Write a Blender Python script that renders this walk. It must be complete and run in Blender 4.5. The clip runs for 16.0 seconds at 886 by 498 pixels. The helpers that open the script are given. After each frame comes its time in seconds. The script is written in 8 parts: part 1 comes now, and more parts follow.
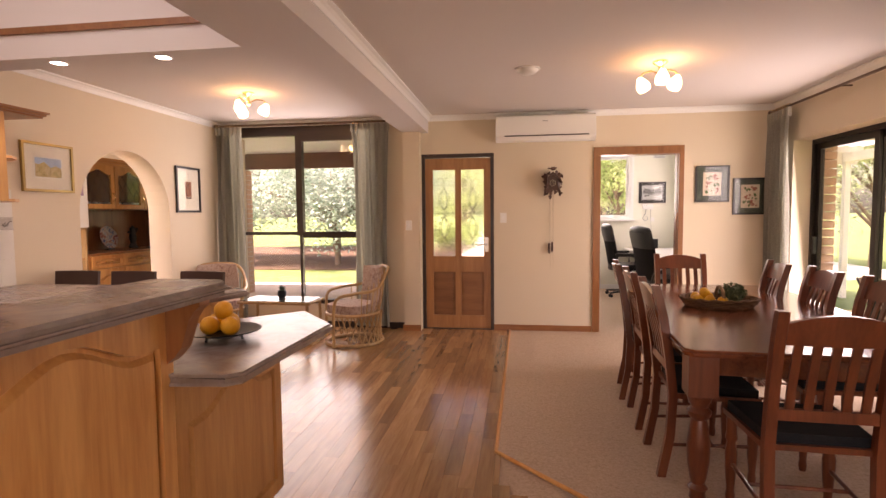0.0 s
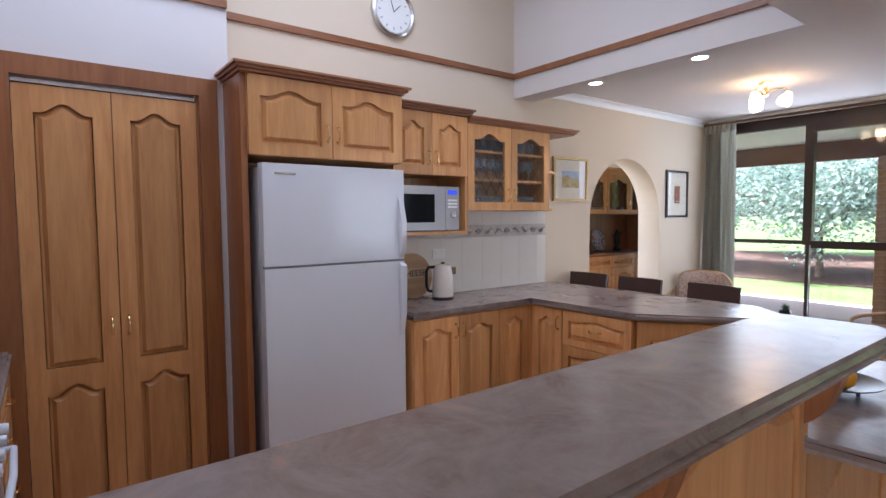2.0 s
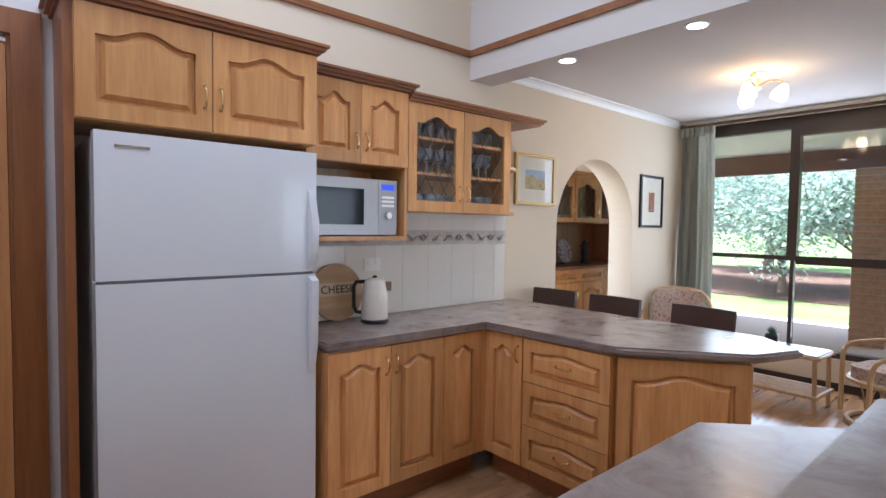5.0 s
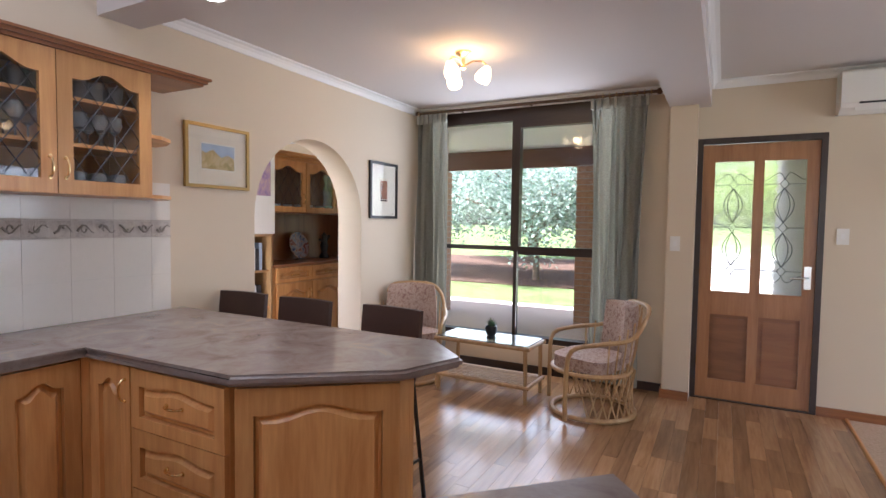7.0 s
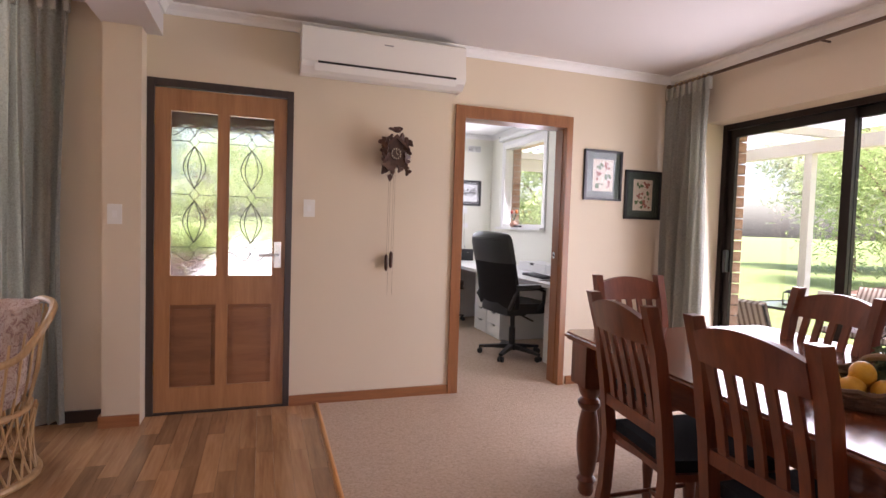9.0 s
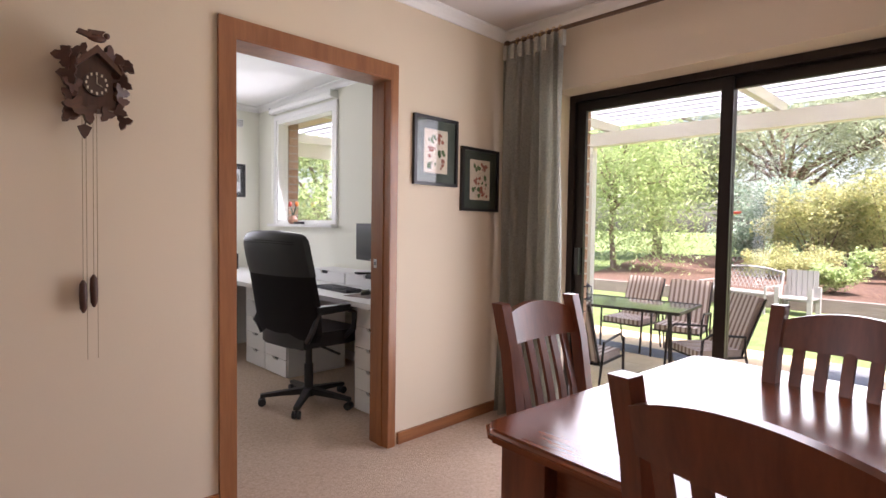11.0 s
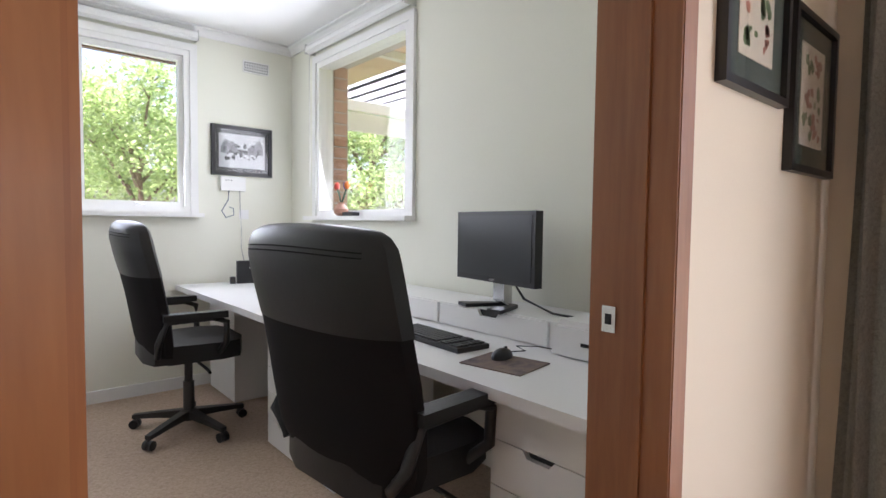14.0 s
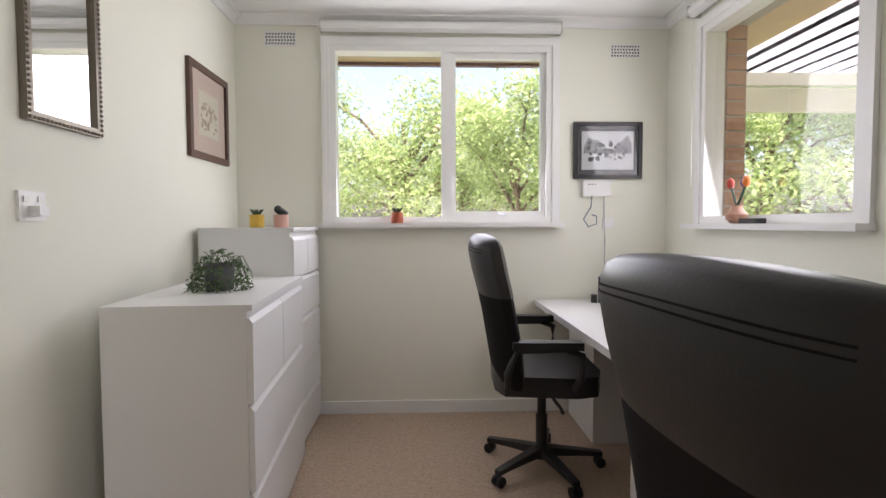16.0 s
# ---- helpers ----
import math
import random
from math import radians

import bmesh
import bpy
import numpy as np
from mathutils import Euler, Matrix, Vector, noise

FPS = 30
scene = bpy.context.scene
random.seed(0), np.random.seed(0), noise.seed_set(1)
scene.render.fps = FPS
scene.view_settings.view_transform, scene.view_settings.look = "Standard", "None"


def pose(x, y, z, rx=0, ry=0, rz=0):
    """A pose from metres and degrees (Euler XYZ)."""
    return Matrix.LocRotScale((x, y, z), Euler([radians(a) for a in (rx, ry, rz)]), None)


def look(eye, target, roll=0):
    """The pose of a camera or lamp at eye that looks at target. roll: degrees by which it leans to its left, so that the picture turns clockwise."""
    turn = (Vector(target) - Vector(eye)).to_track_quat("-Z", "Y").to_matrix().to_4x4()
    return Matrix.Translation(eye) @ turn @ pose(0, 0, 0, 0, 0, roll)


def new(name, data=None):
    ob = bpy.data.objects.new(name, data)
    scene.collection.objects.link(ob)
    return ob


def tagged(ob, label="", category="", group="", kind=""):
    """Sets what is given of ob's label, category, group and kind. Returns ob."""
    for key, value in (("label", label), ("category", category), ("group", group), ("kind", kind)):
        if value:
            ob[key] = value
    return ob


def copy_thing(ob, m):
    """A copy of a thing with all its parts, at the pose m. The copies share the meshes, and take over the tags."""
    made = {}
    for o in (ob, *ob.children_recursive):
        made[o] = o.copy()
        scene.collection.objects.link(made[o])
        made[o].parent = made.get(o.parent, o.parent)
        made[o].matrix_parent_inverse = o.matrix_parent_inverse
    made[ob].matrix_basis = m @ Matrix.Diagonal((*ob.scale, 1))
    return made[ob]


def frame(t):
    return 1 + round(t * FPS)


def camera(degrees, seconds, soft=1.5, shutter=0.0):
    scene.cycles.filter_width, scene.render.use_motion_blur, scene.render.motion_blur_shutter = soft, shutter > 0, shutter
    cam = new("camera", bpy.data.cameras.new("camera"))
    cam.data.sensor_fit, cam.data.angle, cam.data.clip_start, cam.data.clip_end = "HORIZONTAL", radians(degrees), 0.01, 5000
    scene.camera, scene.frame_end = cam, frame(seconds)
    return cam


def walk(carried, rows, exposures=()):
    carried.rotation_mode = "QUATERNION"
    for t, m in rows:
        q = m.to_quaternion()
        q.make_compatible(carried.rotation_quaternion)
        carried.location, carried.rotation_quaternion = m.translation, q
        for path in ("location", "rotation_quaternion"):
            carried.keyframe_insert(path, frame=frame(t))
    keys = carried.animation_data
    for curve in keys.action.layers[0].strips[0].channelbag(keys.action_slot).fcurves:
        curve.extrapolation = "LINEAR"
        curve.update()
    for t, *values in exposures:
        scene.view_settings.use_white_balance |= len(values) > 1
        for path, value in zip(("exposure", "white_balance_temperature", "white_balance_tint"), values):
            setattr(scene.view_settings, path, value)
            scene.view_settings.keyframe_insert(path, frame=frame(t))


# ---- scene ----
cam = camera(79.9, 16.0)
PATH = [
    (0, (-0.075, 0.061, 1.377), (-0.356, 2.037, 1.246), -0.5),
    (0.5, (-0.147, 0.071, 1.409), (-0.799, 1.957, 1.279), -0.3),
    (1, (-0.314, 0.059, 1.434), (-1.285, 1.803, 1.306), -0.3),
    (1.5, (-0.475, 0.064, 1.462), (-1.772, 1.581, 1.333), -0.2),
    (2, (-0.676, 0.031, 1.449), (-2.267, 1.237, 1.327), -0.4),
    (2.5, (-0.824, 0.021, 1.449), (-2.659, 0.807, 1.328), -0.4),
    (3, (-0.928, 0.036, 1.457), (-2.868, 0.506, 1.333), -0.3),
    (3.5, (-1.035, 0.085, 1.436), (-2.99, 0.491, 1.316), -0.2),
    (4, (-1.126, 0.206, 1.408), (-3.018, 0.847, 1.316), 0.0),
    (4.5, (-1.172, 0.383, 1.429), (-2.873, 1.429, 1.325), 0.4),
    (4.7, (-1.171, 0.476, 1.417), (-2.789, 1.648, 1.319), 0.6),
    (6.8, (-1.027, 1.481, 1.402), (-2.055, 3.194, 1.306), 0.8),
    (7, (-1.006, 1.575, 1.39), (-1.941, 3.34, 1.291), 0.8),
    (7.5, (-0.897, 1.808, 1.319), (-1.529, 3.703, 1.23), 1.0),
    (8, (-0.792, 2.068, 1.299), (-1.037, 4.05, 1.202), 1.3),
    (8.5, (-0.669, 2.351, 1.294), (-0.443, 4.335, 1.191), 1.5),
    (9, (-0.54, 2.657, 1.243), (0.108, 4.547, 1.154), 1.8),
    (9.5, (-0.402, 2.951, 1.246), (0.483, 4.743, 1.162), 2.0),
    (10, (-0.324, 3.292, 1.227), (0.789, 4.952, 1.157), 2.0),
    (10.2, (-0.306, 3.462, 1.243), (0.903, 5.054, 1.174), 1.7),
    (12.3, (0.348, 4.763, 1.24), (1.815, 6.119, 1.139), 0.7),
    (12.5, (0.416, 4.9, 1.239), (1.886, 6.253, 1.136), 0.7),
    (13, (0.548, 5.251, 1.22), (2.01, 6.612, 1.116), 0.7),
    (13.5, (0.67, 5.571, 1.213), (2.09, 6.977, 1.114), 0.7),
    (14, (0.805, 5.857, 1.207), (2.109, 7.371, 1.11), 0.7),
    (14.5, (0.939, 6.111, 1.245), (2.033, 7.782, 1.148), 0.2),
    (15, (1.0, 6.289, 1.253), (1.827, 8.108, 1.159), 0.1),
    (15.5, (1.03, 6.4, 1.255), (1.514, 8.338, 1.16), -0.0),
    (16, (1.065, 6.452, 1.251), (1.14, 8.449, 1.157), -0.2),
]
EXPOSURES = [(0, 2.1, 8200, 38), (0.5, 2.27, 6900, 28), (1, 2.15, 6000, 20), (1.5, 1.95, 5500, 17), (2, 2.05, 5400, 17), (2.5, 2.28, 5600, 16), (3.5, 2.4, 5700, 14), (4.7, 2.3, 5350, 12), (7, 2.0, 5700, 18), (8, 1.95, 5300, 20), (8.6, 1.95, 5400, 22), (9, 2.0, 6300, 31), (9.7, 2.1, 6400, 33), (10.2, 2.05, 6400, 32), (12.5, 1.4, 6200, 20), (13.5, 1.6, 6200, 20), (14.1, 2.0, 6000, 22), (14.5, 2.2, 5900, 24), (15, 1.8, 6000, 26), (16, 1.55, 6500, 25)]
walk(cam, [(t, look(eye, target, roll)) for t, eye, target, roll in PATH], EXPOSURES)

# ---- world and light ----
world = bpy.data.worlds.new("sky")
scene.world = world
world.use_nodes = True
wn = world.node_tree
sky = wn.nodes.new("ShaderNodeTexSky")
sky.sky_type, sky.sun_disc = "NISHITA", False
sky.sun_elevation, sky.sun_rotation = radians(65), radians(203)
sky.dust_density, sky.air_density = 4.0, 1.2
wn.links.new(sky.outputs[0], wn.nodes["Background"].inputs[0])
wn.nodes["Background"].inputs[1].default_value = 0.15
sun = new("sun", bpy.data.lights.new("sun", "SUN"))
sun.data.energy, sun.data.angle, sun.data.color = 5.0, radians(4), (1.0, 0.95, 0.87)
sun.matrix_basis = look((-1.7, -4, 9.5), (0, 0, 0))


L_PASS = -4.30


def window_light(name, m, w, h, power, col=(0.93, 0.97, 1.0)):
    """An area lamp for the sky's light in an opening, known or added."""
    lamp = new(name, bpy.data.lights.new(name, "AREA"))
    lamp.data.shape, lamp.data.size, lamp.data.size_y = "RECTANGLE", w, h
    lamp.data.energy, lamp.data.color = power, col
    lamp.matrix_basis = m
    return lamp


def bulb(name, p, power, col, r=0.03):
    lamp = new(name, bpy.data.lights.new(name, "POINT"))
    lamp.data.energy, lamp.data.color, lamp.data.shadow_soft_size = power, col, r
    lamp.location = p
    return lamp


window_light("skylight_window", look((-2.70, 6.29, 1.4), (-2.70, 0, 0.9)), 1.8, 2.0, 8.5)
window_light("skylight_slider", look((2.78, 4.98, 1.1), (0, 4.98, 0.8)), 1.75, 1.95, 14)
window_light("skylight_office_a", look((1.19, 9.90, 1.8), (1.19, 5, 1.2)), 1.35, 1.0, 5.5)
window_light("skylight_office_b", look((2.66, 8.94, 1.8), (0, 8.94, 1.2)), 0.95, 1.0, 3.5)
# stands in for the skylight's light, below the closed opening
window_light("skylight_kitchen", look((-2.6, 1.0, 3.57), (-2.6, 1.0, 0)), 1.6, 2.6, 10.5, (0.90, 0.94, 1.0))
# added fill lamp that brightens the hutch; no window is known here
window_light("added_fill_passage", look((L_PASS, 2.62, 1.5), (L_PASS, 9, 1.3)), 0.6, 1.3, 16)
# added fill light from an assumed window behind the start
window_light("added_fill_south", look((0.9, -3.34, 1.4), (0.9, 3, 1.2)), 2.6, 1.6, 10)

# ---- materials ----
def mat_nodes(name):
    m = bpy.data.materials.new(name)
    m.use_nodes = True
    nt = m.node_tree
    return m, nt, nt.nodes["Principled BSDF"]


def node(nt, kind, **inputs):
    n = nt.nodes.new(kind)
    for k, v in inputs.items():
        n.inputs[k.replace("_", " ")].default_value = v
    return n


def coords(nt, scale=(1, 1, 1), kind="Object"):
    tc = nt.nodes.new("ShaderNodeTexCoord")
    mp = node(nt, "ShaderNodeMapping", Scale=scale)
    nt.links.new(tc.outputs[kind], mp.inputs[0])
    return mp.outputs[0]


def ramp(nt, fac, stops):
    r = nt.nodes.new("ShaderNodeValToRGB")
    while len(r.color_ramp.elements) < len(stops):
        r.color_ramp.elements.new(0.5)
    for e, (p, c) in zip(r.color_ramp.elements, stops):
        e.position, e.color = p, (*c, 1)
    nt.links.new(fac, r.inputs[0])
    return r.outputs[0]


def bump(nt, b, height, strength, distance=0.002):
    n = node(nt, "ShaderNodeBump", Strength=strength, Distance=distance)
    nt.links.new(height, n.inputs["Height"])
    nt.links.new(n.outputs[0], b.inputs["Normal"])


def vary(nt, col, amount):
    """Lighter or darker from object to object."""
    oi = nt.nodes.new("ShaderNodeObjectInfo")
    mr = nt.nodes.new("ShaderNodeMapRange")
    mr.inputs[3].default_value, mr.inputs[4].default_value = 1 - amount, 1 + amount
    nt.links.new(oi.outputs["Random"], mr.inputs[0])
    hs = nt.nodes.new("ShaderNodeHueSaturation")
    nt.links.new(mr.outputs[0], hs.inputs["Value"])
    nt.links.new(col, hs.inputs["Color"])
    return hs.outputs[0]


def plain(name, col, rough=0.5, metal=0.0, grain=0.05, scale=40, strength=0.1, spec=0.5, mottle=1.5, coat=0.0):
    """A painted, cast or moulded surface: fine grain and broad mottling."""
    m, nt, b = mat_nodes(name)
    a = node(nt, "ShaderNodeTexNoise", Scale=scale, Detail=4.0)
    nt.links.new(coords(nt), a.inputs["Vector"])
    c = node(nt, "ShaderNodeTexNoise", Scale=mottle, Detail=3.0)
    nt.links.new(coords(nt), c.inputs["Vector"])
    mx = nt.nodes.new("ShaderNodeMath")
    mx.operation = "ADD"
    nt.links.new(a.outputs[0], mx.inputs[0])
    nt.links.new(c.outputs[0], mx.inputs[1])
    lo = tuple(x * (1 - grain) for x in col)
    hi = tuple(min(1, x * (1 + grain)) for x in col)
    nt.links.new(ramp(nt, mx.outputs[0], [(0.0, lo), (1.0, hi)]), b.inputs["Base Color"])
    b.inputs["Roughness"].default_value, b.inputs["Metallic"].default_value = rough, metal
    b.inputs["Specular IOR Level"].default_value = spec
    b.inputs["Coat Weight"].default_value = coat
    bump(nt, b, a.outputs[0], strength, 0.001)
    return m


def wood(name, dark, light, axis="z", rough=0.35, coat=0.2, amount=0.12, fine=1.0):
    """Timber with the grain along one axis of the object."""
    m, nt, b = mat_nodes(name)
    s = {"x": (1.2, 14, 14), "y": (14, 1.2, 14), "z": (14, 14, 1.2)}[axis]
    oi = nt.nodes.new("ShaderNodeObjectInfo")
    tc = nt.nodes.new("ShaderNodeTexCoord")
    off = nt.nodes.new("ShaderNodeVectorMath")
    off.operation = "MULTIPLY_ADD"
    comb = nt.nodes.new("ShaderNodeCombineXYZ")
    for i in range(3):
        nt.links.new(oi.outputs["Random"], comb.inputs[i])
    off.inputs[1].default_value = (7, 7, 7)
    nt.links.new(comb.outputs[0], off.inputs[0])
    nt.links.new(tc.outputs["Object"], off.inputs[2])
    mp = node(nt, "ShaderNodeMapping", Scale=tuple(v * fine for v in s))
    nt.links.new(off.outputs[0], mp.inputs[0])
    a = node(nt, "ShaderNodeTexNoise", Scale=1.0, Detail=6.0, Roughness=0.65, Distortion=0.6)
    nt.links.new(mp.outputs[0], a.inputs["Vector"])
    mp2 = node(nt, "ShaderNodeMapping", Scale=tuple(v * 6 * fine for v in s))
    nt.links.new(off.outputs[0], mp2.inputs[0])
    f = node(nt, "ShaderNodeTexNoise", Scale=1.0, Detail=3.0)
    nt.links.new(mp2.outputs[0], f.inputs["Vector"])
    mx = nt.nodes.new("ShaderNodeMix")
    mx.inputs[0].default_value = 0.25
    nt.links.new(a.outputs[0], mx.inputs[2])
    nt.links.new(f.outputs[0], mx.inputs[3])
    mid = tuple((p + q) / 2 for p, q in zip(dark, light))
    col = ramp(nt, mx.outputs[0], [(0.3, dark), (0.5, mid), (0.72, light)])
    nt.links.new(vary(nt, col, amount), b.inputs["Base Color"])
    b.inputs["Roughness"].default_value = rough
    b.inputs["Coat Weight"].default_value, b.inputs["Coat Roughness"].default_value = coat, 0.2
    bump(nt, b, f.outputs[0], 0.15, 0.0006)
    return m


def speckle(name, cols, scale, rough, strength=0.05, spec=0.5, dist=0.002, coat=0.0):
    """A patterned surface of two scales of noise."""
    m, nt, b = mat_nodes(name)
    a = node(nt, "ShaderNodeTexNoise", Scale=scale, Detail=8.0, Roughness=0.7, Distortion=0.8)
    nt.links.new(coords(nt), a.inputs["Vector"])
    n = len(cols)
    col = ramp(nt, a.outputs[0], [(0.3 + 0.4 * i / (n - 1), c) for i, c in enumerate(cols)])
    nt.links.new(col, b.inputs["Base Color"])
    b.inputs["Roughness"].default_value = rough
    b.inputs["Specular IOR Level"].default_value = spec
    b.inputs["Coat Weight"].default_value = coat
    f = node(nt, "ShaderNodeTexNoise", Scale=scale * 12, Detail=3.0)
    nt.links.new(coords(nt), f.inputs["Vector"])
    bump(nt, b, f.outputs[0], strength, dist)
    return m


def glass(name, tint=(1, 1, 1), rough=0.0, ripple=0.0):
    """A thin pane: mostly clear, with a Fresnel gloss."""
    m = bpy.data.materials.new(name)
    m.use_nodes = True
    nt = m.node_tree
    nt.nodes.clear()
    out = nt.nodes.new("ShaderNodeOutputMaterial")
    tr = node(nt, "ShaderNodeBsdfTransparent", Color=(*tint, 1))
    gl = node(nt, "ShaderNodeBsdfGlossy", Roughness=rough)
    lw = node(nt, "ShaderNodeLayerWeight", Blend=0.5)
    pw = nt.nodes.new("ShaderNodeMath")
    pw.operation = "POWER"
    pw.inputs[1].default_value = 4.0
    nt.links.new(lw.outputs["Facing"], pw.inputs[0])
    fr = nt.nodes.new("ShaderNodeMath")
    fr.operation = "MULTIPLY_ADD"
    fr.inputs[1].default_value, fr.inputs[2].default_value = 0.7, 0.035
    nt.links.new(pw.outputs[0], fr.inputs[0])
    mx = nt.nodes.new("ShaderNodeMixShader")
    nt.links.new(fr.outputs[0], mx.inputs[0])
    nt.links.new(tr.outputs[0], mx.inputs[1])
    nt.links.new(gl.outputs[0], mx.inputs[2])
    nt.links.new(mx.outputs[0], out.inputs[0])
    return m


def glow(name, col, strength):
    m, nt, b = mat_nodes(name)
    b.inputs["Base Color"].default_value = (*col, 1)
    b.inputs["Emission Color"].default_value = (*col, 1)
    b.inputs["Emission Strength"].default_value = strength
    return m


M_WALL = plain("cream_wall_paint", (0.67, 0.575, 0.44), 0.75, grain=0.03, scale=120, strength=0.08)
M_WALLK = plain("kitchen_wall_paint", (0.69, 0.675, 0.67), 0.7, grain=0.03, scale=120, strength=0.08)
M_WALLO = plain("office_wall_paint", (0.80, 0.80, 0.70), 0.75, grain=0.03, scale=120, strength=0.08)
M_CEIL = plain("ceiling_paint", (0.65, 0.605, 0.57), 0.85, grain=0.02, scale=150, strength=0.1)
M_CEILO = plain("office_ceiling_paint", (0.86, 0.86, 0.84), 0.85, grain=0.02, scale=150, strength=0.1)
M_WHITE = plain("white_gloss_paint", (0.82, 0.82, 0.80), 0.35, grain=0.03)
M_WHITEWARM = plain("white_plastic", (0.80, 0.79, 0.75), 0.4, grain=0.02)
M_CARPET = speckle("beige_carpet", [(0.42, 0.31, 0.225), (0.56, 0.43, 0.325), (0.65, 0.515, 0.405)], 60, 0.98, 0.6, 0.1, 0.006)
M_OAK = wood("honey_timber", (0.47, 0.205, 0.06), (0.74, 0.41, 0.155), "z", 0.35, 0.2, 0.2)
M_OAKX = wood("honey_timber_x", (0.47, 0.205, 0.06), (0.74, 0.41, 0.155), "x", 0.35, 0.2, 0.2)
M_OAKY = wood("honey_timber_y", (0.47, 0.205, 0.06), (0.74, 0.41, 0.155), "y", 0.35, 0.2, 0.2)
M_TRIM = wood("dark_trim_timber", (0.20, 0.072, 0.025), (0.36, 0.15, 0.055), "z")
M_TRIMX = wood("dark_trim_timber_x", (0.20, 0.072, 0.025), (0.36, 0.15, 0.055), "x")
M_TRIMY = wood("dark_trim_timber_y", (0.20, 0.072, 0.025), (0.36, 0.15, 0.055), "y")
M_DARKWOOD = wood("dark_brown_frame", (0.018, 0.010, 0.008), (0.05, 0.028, 0.02), "z", 0.4)
M_DARKWOODX = wood("dark_brown_frame_x", (0.018, 0.010, 0.008), (0.05, 0.028, 0.02), "x", 0.4)
M_MAHOG = wood("polished_mahogany", (0.085, 0.020, 0.009), (0.22, 0.062, 0.025), "z", 0.28, 0.35)
M_MAHOGX = wood("polished_mahogany_x", (0.09, 0.023, 0.010), (0.23, 0.068, 0.027), "y", 0.16, 0.6)
M_PLANK = wood("oak_floorboard", (0.22, 0.108, 0.047), (0.51, 0.295, 0.145), "y", 0.22, 0.4, 0.30, 0.8)
M_LAM = speckle("slate_laminate", [(0.14, 0.10, 0.08), (0.23, 0.175, 0.15), (0.27, 0.225, 0.205), (0.37, 0.25, 0.175)], 6, 0.24, 0.03, 0.5)
M_ENAMEL = plain("white_enamel", (0.72, 0.74, 0.78), 0.10, grain=0.015, strength=0.02, spec=0.28)
M_BLACK = plain("black_plastic", (0.012, 0.012, 0.013), 0.4, grain=0.2)
M_BRASS = plain("brass", (0.75, 0.55, 0.28), 0.22, 1.0, grain=0.08)
M_CHROME = plain("brushed_steel", (0.62, 0.62, 0.62), 0.25, 1.0, grain=0.06)
M_TILE = plain("cream_wall_tile", (0.78, 0.76, 0.71), 0.12, grain=0.03, strength=0.03)
M_GROUT = plain("grout", (0.72, 0.70, 0.65), 0.9)
M_CURT = speckle("sage_curtain_cloth", [(0.29, 0.285, 0.24), (0.40, 0.395, 0.34), (0.50, 0.49, 0.425)], 90, 0.9, 0.5, 0.15, 0.002)
M_GLASS = glass("clear_glass")
M_BRICK = speckle("red_brick", [(0.36, 0.20, 0.13), (0.50, 0.30, 0.20), (0.58, 0.38, 0.27)], 20, 0.9, 0.6, 0.2, 0.004)
M_MORTAR = plain("mortar", (0.42, 0.38, 0.33), 0.95, grain=0.15)

# ---- mesh helpers ----
def part(name, bm, material, parent=None, label="", smooth=False, bevel=0.0):
    """Links a bmesh as one mesh object, under a thing or a part."""
    if bevel:
        bmesh.ops.bevel(bm, geom=[e for e in bm.edges if len(e.link_faces) == 2 and e.calc_face_angle(0) > 0.6], offset=bevel, segments=2, affect="EDGES", profile=0.6)
    me = bpy.data.meshes.new(name)
    bmesh.ops.recalc_face_normals(bm, faces=bm.faces)
    bm.to_mesh(me)
    bm.free()
    for mt in material if isinstance(material, (list, tuple)) else [material]:
        me.materials.append(mt)
    if smooth:
        for p in me.polygons:
            p.use_smooth = True
        me.set_sharp_from_angle(angle=radians(40))
    ob = new(name, me)
    if parent is not None:
        ob.parent = parent
    if label:
        ob["label"] = label
    return ob


def share(name, ob, m, parent=None):
    """A further object on the mesh of ob."""
    o = new(name, ob.data)
    o.parent = parent
    o.matrix_basis = m
    return o


def thing(name, label, category, m=None, group="", kind=""):
    ob = tagged(new(name), label, category, group, kind)
    ob.empty_display_size = 0.1
    if m is not None:
        ob.matrix_basis = m
    return ob


def B():
    return bmesh.new()


def box(bm, x0, x1, y0, y1, z0, z1):
    v = [bm.verts.new((x, y, z)) for z in (z0, z1) for x, y in ((x0, y0), (x1, y0), (x1, y1), (x0, y1))]
    for f in ((3, 2, 1, 0), (4, 5, 6, 7), (0, 1, 5, 4), (1, 2, 6, 5), (2, 3, 7, 6), (3, 0, 4, 7)):
        bm.faces.new([v[i] for i in f])
    return bm


def prism(bm, pts, a, b, axis="z"):
    """A flat outline drawn out along an axis: (x, y) for z, (x, z) for y, (y, z) for x."""
    def at(p, h):
        return {"z": (p[0], p[1], h), "y": (p[0], h, p[1]), "x": (h, p[0], p[1])}[axis]
    lo = [bm.verts.new(at(p, a)) for p in pts]
    hi = [bm.verts.new(at(p, b)) for p in pts]
    n = len(pts)
    bm.faces.new(lo[::-1])
    bm.faces.new(hi)
    for i in range(n):
        bm.faces.new((lo[i], lo[(i + 1) % n], hi[(i + 1) % n], hi[i]))
    return bm


